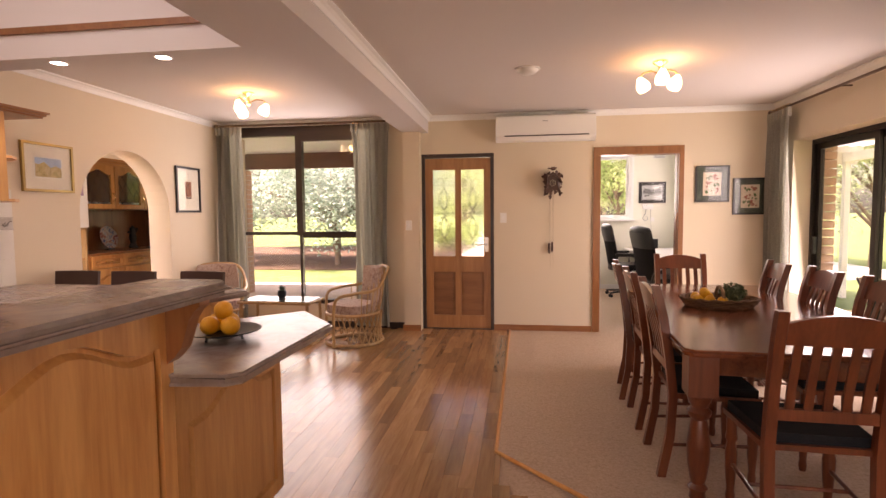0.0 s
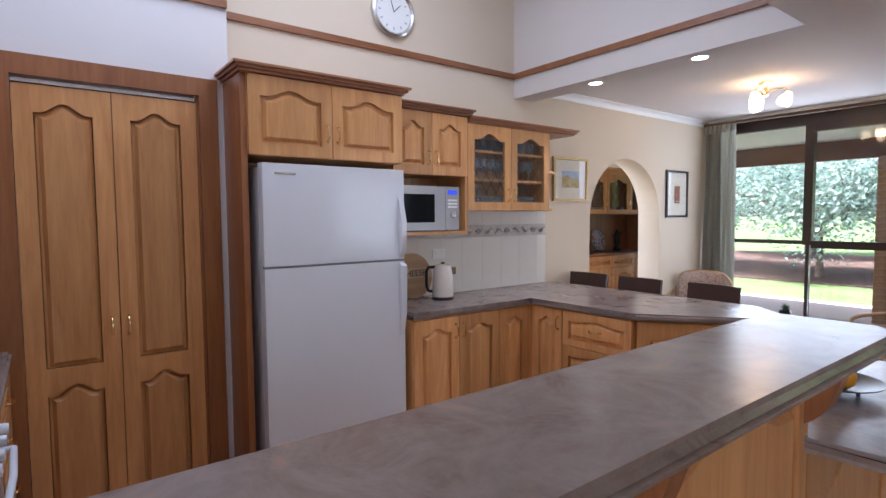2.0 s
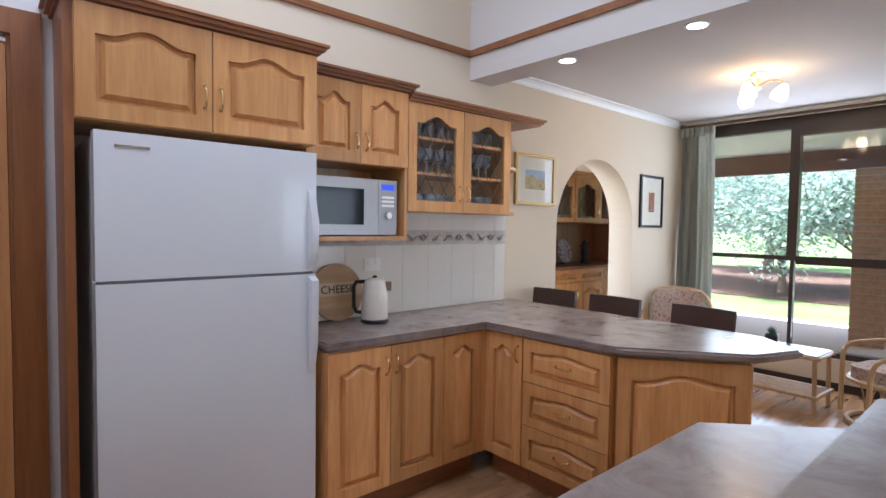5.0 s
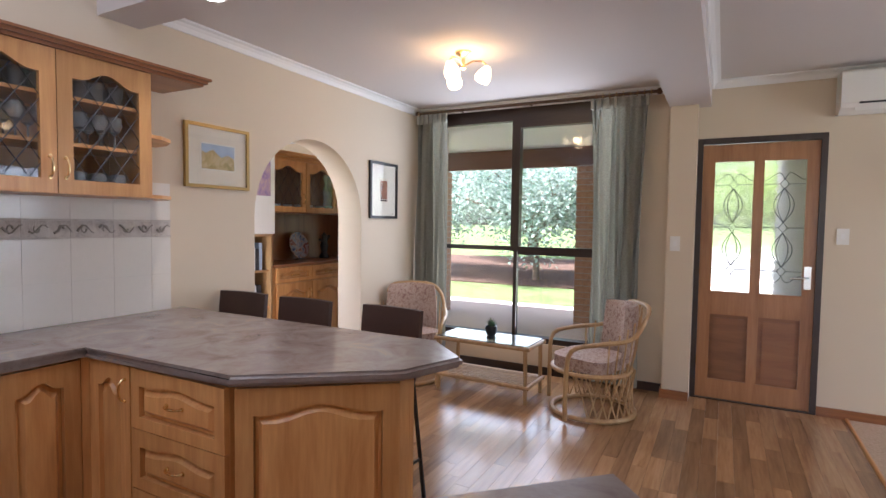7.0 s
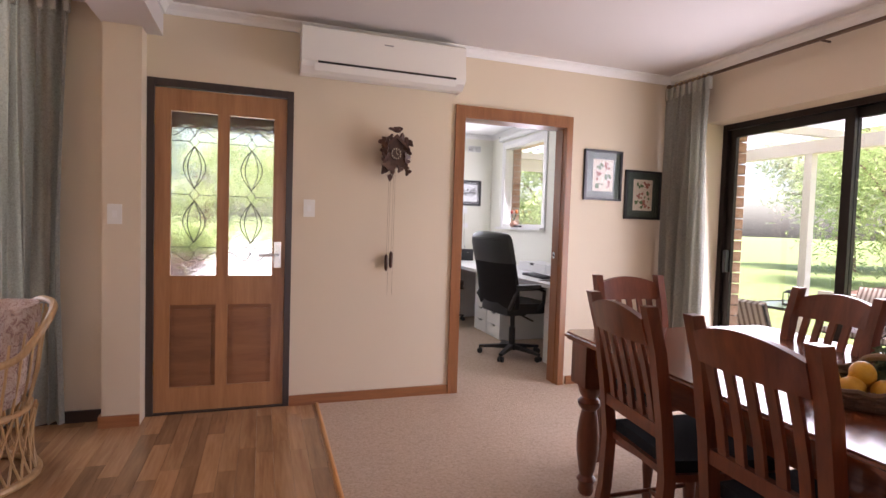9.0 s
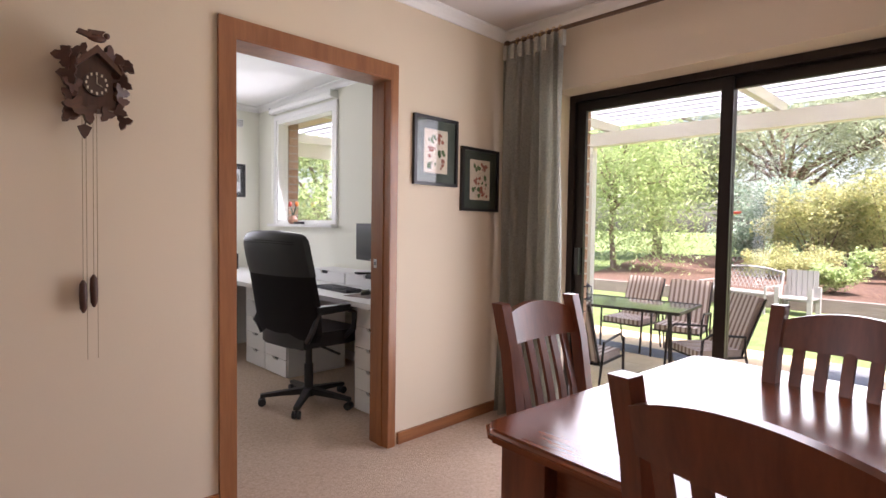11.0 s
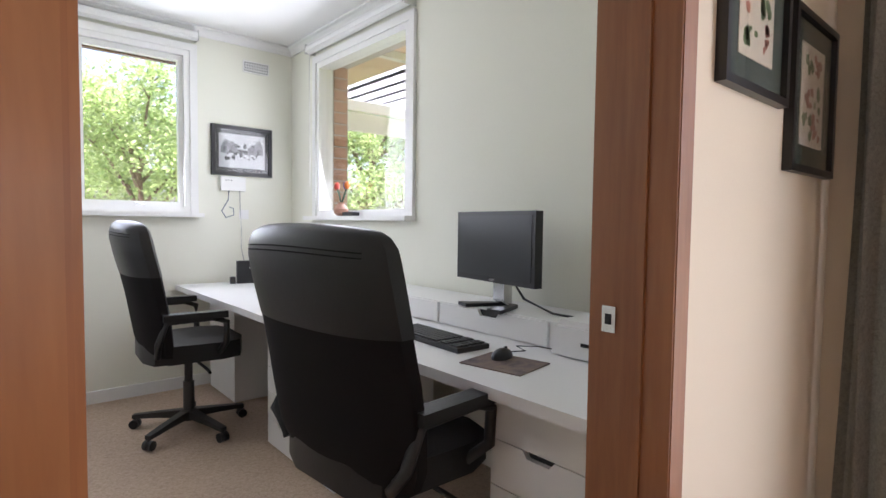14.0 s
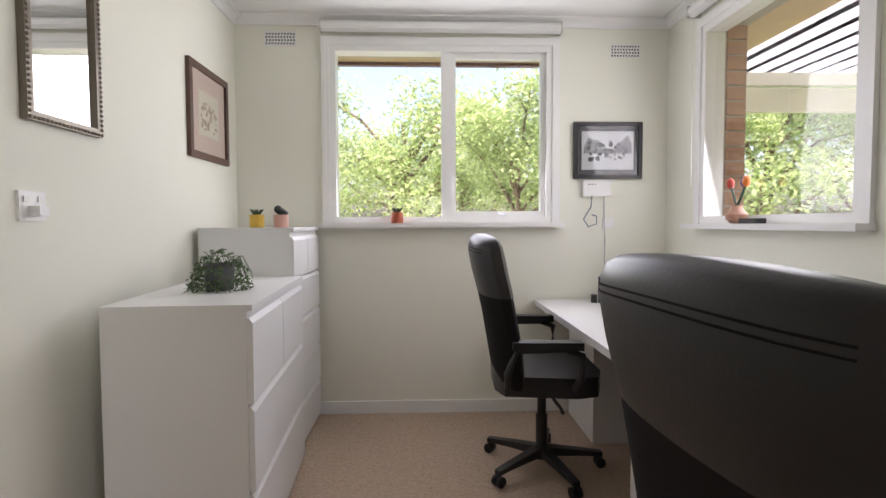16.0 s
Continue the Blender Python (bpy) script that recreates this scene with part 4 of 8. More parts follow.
for x in (0.10, 0.14):
    part("nozzle", tube(B(), [(x, -0.135, 0.19), (x, -0.137, 0.160)], 0.008, 8), M_CHROME, c, "", True)
part("steam_wand", tube(B(), [(0.035, -0.05, 0.235), (0.03, -0.085, 0.20), (0.028, -0.10, 0.14)], 0.005, 8), M_CHROME, c, "steel steam wand", True)
part("drip_tray", prism(B(), [(0.0, -0.057), (0.24, -0.057), (0.235, -0.16), (0.19, -0.20), (0.05, -0.20), (0.005, -0.16)], 0.0, 0.036), M_BLACK, c, "", False, 0.006)
for i in range(6):
    part("tray_bar", box(B(), 0.03 + 0.034 * i, 0.044 + 0.034 * i, -0.185, -0.07, 0.036, 0.041), M_CHROME, c)
c.matrix_basis = pose(-3.285, -0.325, 0.874, 0, 0, 180)

# ---- doors and windows of the living area ----
# front door: dark frame, honey timber leaf, two leadlight panes, two lower panels
c = thing("door_front", "honey timber front door with two patterned glass panes", "door", pose(FD0, W, 0), "", "structure")
bm = B()
for p in ((0, 0.04, 0.02, 0.13, 0, FDH), (0.815, 0.855, 0.02, 0.13, 0, FDH), (0.04, 0.815, 0.02, 0.13, FDH - 0.045, FDH), (0, 0.04, -0.004, 0.02, 0, FDH), (0.815, 0.855, -0.004, 0.02, 0, FDH), (0.04, 0.815, -0.004, 0.02, FDH - 0.045, FDH)):
    box(bm, *p)
part("frame", bm, M_DARKWOOD, c, "dark brown timber frame")
M_DOOR = wood("door_timber", (0.30, 0.125, 0.045), (0.48, 0.235, 0.095), "z", 0.35)
M_DOORX = wood("door_timber_x", (0.30, 0.125, 0.045), (0.48, 0.235, 0.095), "x", 0.35)
M_DOORP = wood("door_panel_timber", (0.19, 0.075, 0.028), (0.30, 0.13, 0.05), "x", 0.45)
bm = B()
gx = (0.128, 0.395, 0.465, 0.735)
ys = (0.022, 0.060)
for x0, x1, z0, z1 in ((0.04, gx[0], 0.01, 2.035), (gx[3], 0.815, 0.01, 2.035), (gx[0], gx[3], 0.01, 0.165), (gx[0], gx[3], 0.69, 0.875), (gx[0], gx[3], 1.90, 2.035), (gx[1], gx[2], 0.165, 0.69), (gx[1], gx[2], 0.875, 1.90)):
    box(bm, x0, x1, *ys, z0, z1)
leaf = part("leaf", bm, M_DOOR, c)
M_PATT, nt, b = mat_nodes("textured_door_glass")
rf = node(nt, "ShaderNodeBsdfRefraction", Roughness=0.025, IOR=1.10)
wv = node(nt, "ShaderNodeTexNoise", Scale=14.0, Detail=2.0, Distortion=1.5)
nt.links.new(coords(nt, (1, 1, 2.4)), wv.inputs["Vector"])
bp = node(nt, "ShaderNodeBump", Strength=0.4, Distance=0.02)
nt.links.new(wv.outputs[0], bp.inputs["Height"])
nt.links.new(bp.outputs[0], rf.inputs["Normal"])
tl = node(nt, "ShaderNodeBsdfTranslucent", Color=(0.95, 0.97, 0.96, 1))
mx = nt.nodes.new("ShaderNodeMixShader")
mx.inputs[0].default_value = 0.07
nt.links.new(rf.outputs[0], mx.inputs[1])
nt.links.new(tl.outputs[0], mx.inputs[2])
nt.links.new(mx.outputs[0], nt.nodes["Material Output"].inputs[0])
def leadwork(x0, x1, z0, z1, parent):
    """A chain of bevelled ovals between scallops and cross bars."""
    bm = B()
    cx, w, h = (x0 + x1) / 2, (x1 - x0) / 2, z1 - z0
    y = 0.036
    for a, b in ((0.20, 0.46), (0.54, 0.80)):
        for s in (1, -1):
            for q in (0.50, 0.30):
                tube(bm, [(cx + s * w * q * math.sin(math.pi * i / 12), y, z0 + h * (a + (b - a) * i / 12)) for i in range(13)], 0.0030, 6)
    for f in (0.17, 0.50, 0.83):
        tube(bm, [(cx - w * 0.22, y, z0 + h * f), (cx, y, z0 + h * (f + 0.04)), (cx + w * 0.22, y, z0 + h * f), (cx, y, z0 + h * (f - 0.04)), (cx - w * 0.22, y, z0 + h * f)], 0.0028, 6)
        for s in (1, -1):
            tube(bm, [(cx + s * w * 0.22, y, z0 + h * f), (cx + s * w, y, z0 + h * f)], 0.0024, 5)
    for f, up in ((0.83, 1), (0.17, -1)):
        for s in (1, -1):
            tube(bm, [(cx + s * w * (1 - math.cos(math.pi * i / 16)), y, z0 + h * (f + up * 0.055 * math.sin(math.pi * i / 8) ** 2 + up * 0.03)) for i in range(9)], 0.0028, 6)
    part("leadlight", bm, plain("lead", (0.10, 0.10, 0.10), 0.4, 0.6), parent, "chain of ovals in dark lead")["kind"] = "stuff"
for a, b in ((gx[0], gx[1]), (gx[2], gx[3])):
    pane = part("pane", box(B(), a, b, 0.040, 0.044, 0.875, 1.90), M_PATT, c, "patterned clear glass")
    pane.visible_shadow = False
    leadwork(a + 0.004, b - 0.004, 0.885, 1.89, c)
    bm = box(B(), a, b, 0.036, 0.05, 0.165, 0.69)
    box(bm, a + 0.028, b - 0.028, 0.028, 0.036, 0.193, 0.662)
    part("panel", bm, M_DOORP, c, "darker recessed panel", False, 0.003)
bm = box(B(), 0.745, 0.79, 0.012, 0.021, 0.93, 1.10)
part("lock_plate", bm, M_CHROME, c, "brushed steel lock plate", False, 0.003)
part("door_handle", tube(B(), [(0.768, 0.015, 1.015), (0.768, -0.03, 1.015), (0.75, -0.04, 1.015), (0.65, -0.042, 1.012)], 0.008, 10), M_CHROME, c, "steel lever handle", True)
for z in (0.25, 1.0, 1.8):
    part("hinge", tube(B(), [(0.037, 0.015, z), (0.037, 0.015, z + 0.09)], 0.007, 8), M_BRASS, c, "", True)
structure("trim_threshold", box(B(), FD0, FD1, W - 0.0, W + 0.16, -0.012, 0.009), M_DARKWOODX, "dark timber threshold")
# office doorway casing and lining
bm = B()
for a, b, z0, z1 in ((OD0 - 0.055, OD0 + 0.016, 0, ODH + 0.068), (OD1 - 0.016, OD1 + 0.032, 0, ODH + 0.068), (OD0 + 0.016, OD1 - 0.016, ODH - 0.012, ODH + 0.068)):
    box(bm, a, b, W - 0.02, W - 0.001, z0, z1)
    box(bm, a, b, W + 0.131, W + 0.15, z0, z1)
structure("trim_office_door", bm, M_TRIM, "stained timber door casing", 0.006)
bm = B()
for a, b, z0, z1 in ((OD0, OD0 + 0.02, 0, ODH), (OD1 - 0.02, OD1, 0, ODH), (OD0 + 0.02, OD1 - 0.02, ODH - 0.02, ODH)):
    box(bm, a, b, W - 0.018, W + 0.148, z0, z1)
for a, b in ((OD0 + 0.02, OD0 + 0.032), (OD1 - 0.026, OD1 - 0.02)):
    box(bm, a, b, W + 0.035, W + 0.075, 0, ODH - 0.02)
structure("trim_office_lining", bm, M_TRIM, "stained timber door lining with a stop", 0.002)
c = thing("strike_plate", "small steel strike plate on the door lining", "strike plate", pose(OD1 - 0.0225, W + 0.08, 0.995))
part("plate", box(B(), -0.002, 0.012, 0.010, 0.038, 0.010, 0.060), M_CHROME, c)
# black block on the plate for the dark of the latch opening
part("latch_hole_shade", box(B(), -0.003, 0.001, 0.018, 0.031, 0.025, 0.045), M_BLACK, c)
# tall window
c = thing("window_front", "tall dark-framed window with four panes", "window", pose(WN0, W, 0), "", "structure")
WW = WN1 - WN0
bm = B()
mx = -2.75 - WN0
for p in ((0, WW, 0.03, 0.11, 2.36, WNZ1), (0, WW, 0.02, 0.12, WNZ0, WNZ0 + 0.05), (0, 0.05, 0.03, 0.11, WNZ0 + 0.05, 2.36), (WW - 0.05, WW, 0.03, 0.11, WNZ0 + 0.05, 2.36)):
    box(bm, *p)
part("window_frame", bm, M_DARKWOODX, c, "dark brown timber frame")
part("mullion", box(B(), mx - 0.05, mx + 0.03, 0.03, 0.11, 1.13, 2.36), M_DARKWOOD, c)
part("mullion", box(B(), mx - 0.02, mx + 0.012, 0.04, 0.10, WNZ0 + 0.05, 1.13), M_DARKWOOD, c)
part("transom", box(B(), 0.05, mx - 0.05, 0.04, 0.10, 1.135, 1.175), M_DARKWOODX, c)
part("sash", box(B(), mx + 0.03, WW - 0.05, 0.025, 0.10, 1.10, 1.175), M_DARKWOODX, c)
part("sash", box(B(), mx + 0.03, WW - 0.05, 0.025, 0.10, 2.29, 2.36), M_DARKWOODX, c)
for x0, x1, z0, z1 in ((0.05, mx - 0.05, 1.175, 2.36), (mx + 0.03, WW - 0.05, 1.175, 2.29), (0.05, mx - 0.02, WNZ0 + 0.05, 1.135), (mx + 0.012, WW - 0.05, WNZ0 + 0.05, 1.10)):
    part("pane", box(B(), x0, x1, 0.066, 0.07, z0, z1), M_GLASS, c).visible_shadow = False
# sliding door
c = thing("door_sliding", "dark aluminium sliding glass door to the patio", "door", pose(R + 0.2, SL0, 0), "", "structure")
M_ALU = plain("bronze_aluminium", (0.022, 0.015, 0.012), 0.4, 0.5)
SW = SL1 - SL0
bm = B()
for p in ((-0.03, 0.07, 0, SW, 2.045, SLH), (-0.03, 0.07, 0, SW, 0, 0.03), (-0.03, 0.07, 0, 0.045, 0.03, 2.045), (-0.03, 0.07, SW - 0.045, SW, 0.03, 2.045)):
    box(bm, *p)
part("door_frame", bm, M_ALU, c)
mid = 4.97 - SL0
for x, y0, y1 in ((0.0, mid - 0.03, SW - 0.045), (0.035, 0.045, mid + 0.03)):
    bm = B()
    for p in ((x, x + 0.028, y0, y0 + 0.06, 0.03, 2.045), (x, x + 0.028, y1 - 0.06, y1, 0.03, 2.045), (x, x + 0.028, y0 + 0.06, y1 - 0.06, 0.03, 0.10), (x, x + 0.028, y0 + 0.06, y1 - 0.06, 1.985, 2.045)):
        box(bm, *p)
    sash = part("sash", bm, M_ALU, c)
    part("pane", box(B(), x + 0.012, x + 0.016, y0 + 0.06, y1 - 0.06, 0.10, 1.985), M_GLASS, sash).visible_shadow = False
part("handle", box(B(), -0.035, -0.001, SW - 0.095, SW - 0.065, 0.95, 1.12), M_BLACK, c, "", False, 0.005)
bm = B()
box(bm, R - 0.004, R + 0.17, SL1 - 0.004, SL1 + 0.012, 0, SLH)
box(bm, R - 0.004, R + 0.17, SL0, SL1, SLH - 0.012, SLH + 0.004)
structure("trim_slider_reveal", bm, M_WALL, "cream plaster reveal of the sliding door")

# curtains
def curtain(name, label, m, w0, w1, h, folds=7, amp=0.035):
    """Hangs from its top: w0 wide at the rod, w1 at the hem; folds stand out along y."""
    c = thing(name, label, "curtain", m)
    bm = B()
    nx, nz = folds * 10, 14
    grid = []
    for j in range(nz + 1):
        f = j / nz
        w = w0 + (w1 - w0) * min(1, f * 1.6) ** 0.7
        row = []
        for i in range(nx + 1):
            s = i / nx
            ph = 2 * math.pi * folds * s + 0.5 * math.sin(3.1 * f + 9 * s)
            a = amp * (0.45 + 0.55 * min(1, f * 2.5)) * (0.75 + 0.35 * math.sin(13.7 * s + 1))
            row.append(bm.verts.new((w * (s - 0.5) + 0.012 * math.sin(ph * 0.5 + 4 * f), a * math.sin(ph) + 0.008 * math.sin(6 * f + 8 * s), -h * f)))
        grid.append(row)
    for j in range(nz):
        for i in range(nx):
            bm.faces.new((grid[j][i], grid[j][i + 1], grid[j + 1][i + 1], grid[j + 1][i]))
    bmesh.ops.solidify(bm, geom=bm.faces[:], thickness=0.004)
    part("cloth", bm, M_CURT, c, "", True)
    bm = B()
    for i in range(folds + 1):
        x = w0 * (i / folds - 0.5) * 0.96
        box(bm, x - 0.012, x + 0.012, -0.018, 0.014, -0.085, 0.006)
    part("pleat", bm, M_CURT, c, "pinched heading pleats", False, 0.005)
    return c
def rod(name, label, a, b, r=0.014, brackets=(), mt=None, rings=()):
    c = thing(name, label, "curtain rod")
    part("pole", tube(B(), [a, b], r, 14), mt or M_RODM, c, "", True)
    for p in (a, b):
        bm = B()
        ball(bm, p, r * 1.9, 12)
        part("finial", bm, mt or M_RODM, c, "", True)
    for p, q in brackets:
        part("bracket", tube(B(), [p, q], 0.007, 8), mt or M_RODM, c)
    for p, ax in rings:
        bm = B()
        pts = [Vector(p) + (Vector((0, math.cos(t), math.sin(t))) if ax == "x" else Vector((math.cos(t), 0, math.sin(t)))) * (r + 0.008) for t in [2 * math.pi * i / 14 for i in range(15)]]
        part("ring", tube(bm, pts, 0.003, 6, cap=False), M_BRASS, c)
    return c
M_RODM = plain("antique_brass_pole", (0.10, 0.06, 0.035), 0.35, 0.5)
rod("curtain_rod", "antique brass curtain pole over the tall window", (-3.76, 6.20, 2.475), (-1.50, 6.20, 2.475), 0.014, [((x, 6.20, 2.475), (x, W, 2.475)) for x in (-3.3, -2.6, -1.6)], None, [((-3.74 + 0.04 * i, 6.20, 2.475), "x") for i in range(8)] + [((-2.0 + 0.055 * i, 6.20, 2.475), "x") for i in range(9)])
rod("curtain_rod", "dark metal curtain pole over the sliding door", (R - 0.10, 6.20, 2.42), (R - 0.10, 3.5, 2.42), 0.012, [((R - 0.10, y, 2.42), (R, y, 2.42)) for y in (6.15, 4.98, 3.7)], None, [((R - 0.10, 5.80 + 0.045 * i, 2.42), "y") for i in range(8)])
curtain("curtain", "sage green pleated curtain, drawn open, by the tall window", pose(-3.60, 6.20, 2.455), 0.32, 0.38, 2.42, 6)
curtain("curtain", "sage green pleated curtain, drawn open, beside the pier", pose(-1.81, 6.20, 2.455), 0.46, 0.40, 2.42, 7)
curtain("curtain", "sage green pleated curtain, drawn open, in the corner", pose(R - 0.11, 5.99, 2.40, 0, 0, 90), 0.44, 0.50, 2.38, 7)
curtain("curtain", "sage green pleated curtain, drawn open, at the dining end", pose(R - 0.10, 3.98, 2.40, 0, 0, 90), 0.42, 0.46, 2.38, 7)

# ---- lamps ----
M_SHADE = glow("frosted_shade", (1.0, 0.74, 0.42), 2.0)
def chandelier(m):
    c = thing("ceiling_light", "brass ceiling light with three frosted tulip shades, lit", "ceiling light", m, "three-arm ceiling lights")
    part("rose", lathe(B(), [(0.055, 0), (0.055, -0.012), (0.03, -0.03), (0.012, -0.04), (0.012, -0.10), (0.02, -0.11), (0.0, -0.12)][::-1], 20), M_BRASS, c, "", True)
    for k in range(3):
        a = 2 * math.pi * k / 3 + 0.4
        d = Vector((math.cos(a), math.sin(a), 0))
        pts = [d * 0.01 + Vector((0, 0, -0.09)), d * 0.07 + Vector((0, 0, -0.06)), d * 0.13 + Vector((0, 0, -0.065)), d * 0.165 + Vector((0, 0, -0.10))]
        part("arm", tube(B(), pts, 0.006, 8), M_BRASS, c, "", True)
        bm = lathe(B(), [(0.018, 0.0), (0.03, -0.02), (0.05, -0.06), (0.052, -0.09), (0.045, -0.105), (0.047, -0.108)], 16)
        bmesh.ops.transform(bm, matrix=Matrix.Translation(pts[-1]) @ Matrix.Rotation(-0.45, 4, d.cross(Vector((0, 0, 1)))), verts=bm.verts)
        part("shade", bm, M_SHADE, c, "frosted glass tulip shade, lit", True)
    return c
for p in ((-2.58, 4.80), (1.0, 4.38)):
    chandelier(pose(p[0], p[1], CEIL))
    bulb("lamp_bulb", (p[0], p[1], CEIL - 0.13), 1.2, (1.0, 0.58, 0.25), 0.05)
for x in (-3.09, -2.335):
    c = thing("downlight", "round recessed downlight, lit, in the bulkhead", "downlight", pose(x, 3.25, 2.402), "bulkhead downlights")
    part("trim_ring", lathe(B(), [(0.056, 0.002), (0.058, -0.004), (0.046, -0.006), (0.044, 0.0)], 24), M_WHITE, c, "", True)
    part("lens", lathe(B(), [(0.0, -0.003), (0.043, -0.003), (0.043, 0.002), (0.0, 0.002)], 20), glow("downlight_lens", (1.0, 0.95, 0.88), 5.0), c)
    lamp = new("downlight_lamp", bpy.data.lights.new("downlight_lamp", "SPOT"))
    lamp.data.energy, lamp.data.spot_size, lamp.data.spot_blend, lamp.data.shadow_soft_size = 4, radians(100), 0.6, 0.04
    lamp.data.color = (1.0, 0.9, 0.78)
    lamp.matrix_basis = look((x, 3.25, 2.38), (x, 3.25, 0))
c = thing("smoke_alarm", "round cream smoke alarm on the ceiling", "smoke alarm", pose(0.0, 4.42, CEIL))
part("body", lathe(B(), [(0.0, -0.042), (0.05, -0.042), (0.07, -0.03), (0.085, -0.012), (0.088, 0.0)], 28), M_WHITEWARM, c, "", True)
part("ring", lathe(B(), [(0.10, 0.0), (0.10, -0.008), (0.088, -0.01)][::-1], 28), M_WHITEWARM, c, "", True)
# air conditioner
c = thing("air_conditioner", "white split-system air conditioner over the doors", "air conditioner", pose(-0.325, W, 2.185))
bm = prism(B(), [(0.0, 0.01), (0.0, 0.29), (-0.17, 0.29), (-0.20, 0.27), (-0.205, 0.06), (-0.19, 0.03), (-0.12, 0.0)], 0.0, 1.09, "x")
part("body", bm, M_WHITEWARM, c, "", False, 0.006)
# the outlet is not cut in; a black strip gives its shade
part("air_slot_shade", box(B(), 0.10, 1.02, -0.2085, -0.20, 0.052, 0.064), M_BLACK, c, "black strip for the shade in the air slot")
part("louvre", prism(B(), [(-0.206, 0.05), (-0.18, 0.01), (-0.175, 0.013), (-0.2, 0.052)], 0.08, 1.03, "x"), M_WHITEWARM, c)
part("badge", box(B(), 0.52, 0.58, -0.206, -0.2035, 0.212, 0.219), plain("grey_badge", (0.3, 0.3, 0.3), 0.4), c)
part("end_cap", prism(B(), [(0.0, 0.0), (0.0, 0.28), (-0.16, 0.28), (-0.19, 0.06), (-0.12, 0.0)], 1.09, 1.10, "x"), M_WHITEWARM, c)
# cuckoo clock
M_CARVE = wood("carved_walnut", (0.035, 0.014, 0.008), (0.10, 0.036, 0.018), "z", 0.5, 0.1)
c = thing("cuckoo_clock", "dark carved wooden cuckoo clock with chains and weights", "clock", pose(0.315, W, 1.72) @ Matrix.Diagonal((0.86, 1, 0.93, 1)))
part("case", prism(B(), [(-0.075, -0.09), (0.075, -0.09), (0.085, 0.05), (0.0, 0.12), (-0.085, 0.05)], -0.10, 0.0, "y"), M_CARVE, c, "", False, 0.004)
bm = B()
prism(bm, [(-0.10, 0.025), (0.0, 0.11), (0.10, 0.025), (0.095, 0.05), (0.0, 0.14), (-0.095, 0.05)], -0.13, -0.0, "y")
part("roof", bm, M_CARVE, c)
rng = random.Random(4)
spots = [(0.092, -0.128), (0.082, -0.092), (0.088, -0.055), (0.078, -0.018), (0.09, 0.018), (0.085, 0.05), (0.112, 0.078), (0.088, 0.092), (0.05, 0.115), (0.03, -0.112)]
for s in (-1, 1):
    for u, v in spots:
        bm = B()
        r = 0.021 + 0.010 * rng.random()
        prism(bm, [(r * math.cos(t) * (1 + 0.4 * math.cos(3 * t)), r * math.sin(t) * (1 + 0.4 * math.cos(3 * t))) for t in [2 * math.pi * i / 12 for i in range(12)]], -0.010, 0.010, "y")
        lf = part("leaf", bm, M_CARVE, c)
        lf.matrix_basis = pose(s * u + rng.uniform(-0.006, 0.006), -0.105 - 0.02 * rng.random(), v, rng.uniform(-30, 30), rng.uniform(0, 120), rng.uniform(-25, 25))
bm = B()
ball(bm, (0, -0.12, 0.165), 0.022, 10, 1.6, 0.6, 0.7)
ball(bm, (0.035, -0.12, 0.180), 0.012, 8)
prism(bm, [(-0.02, 0.16), (-0.07, 0.172), (-0.062, 0.185), (-0.02, 0.18)], -0.13, -0.11, "y")
prism(bm, [(-0.01, 0.165), (0.01, 0.165), (0.03, 0.195), (-0.03, 0.19)], -0.125, -0.115, "y")
part("bird", bm, M_CARVE, c)
part("dial", tube(B(), [(0, -0.1, 0.0), (0, -0.112, 0.0)], 0.045, 24), plain("dial_brown", (0.06, 0.03, 0.02), 0.5), c)
bm = B()
for k in range(12):
    a = 2 * math.pi * k / 12
    box(bm, 0.036 * math.cos(a) - 0.003, 0.036 * math.cos(a) + 0.003, -0.115, -0.112, 0.036 * math.sin(a) - 0.005, 0.036 * math.sin(a) + 0.005)
part("numeral", bm, plain("ivory", (0.6, 0.52, 0.38), 0.5), c)
bm = B()
tube(bm, [(0, -0.116, 0), (0.0, -0.116, 0.026)], 0.0018, 5)
tube(bm, [(0, -0.116, 0), (0.018, -0.116, -0.01)], 0.0018, 5)
part("clock_hand", bm, plain("ivory_hand", (0.6, 0.52, 0.38), 0.5), c)
part("pendulum_rod", tube(B(), [(-0.02, -0.05, -0.09), (-0.03, -0.05, -0.16)], 0.003, 5), M_CARVE, c)
part("pendulum", prism(B(), [(-0.055, -0.155), (-0.03, -0.145), (-0.005, -0.155), (-0.018, -0.185), (-0.03, -0.20), (-0.042, -0.185)], -0.056, -0.044, "y"), M_CARVE, c)
M_CHAIN = plain("thin_brass_chain", (0.32, 0.24, 0.14), 0.4, 0.6)
for x, z in ((-0.038, -0.80), (0.0, -0.78)):
    part("chain", tube(B(), [(x, -0.05, -0.09), (x, -0.03, z)], 0.0012, 4), M_CHAIN, c)
    part("chain", tube(B(), [(x + 0.013, -0.05, -0.09), (x + 0.013, -0.03, -1.05)], 0.0012, 4), M_CHAIN, c)
    part("weight", lathe(B(), [(0.004, 0.06), (0.014, 0.045), (0.016, 0.0), (0.013, -0.05), (0.004, -0.068)][::-1], 12, (x, -0.03, z)), M_CARVE, c, "pine cone weight", True)
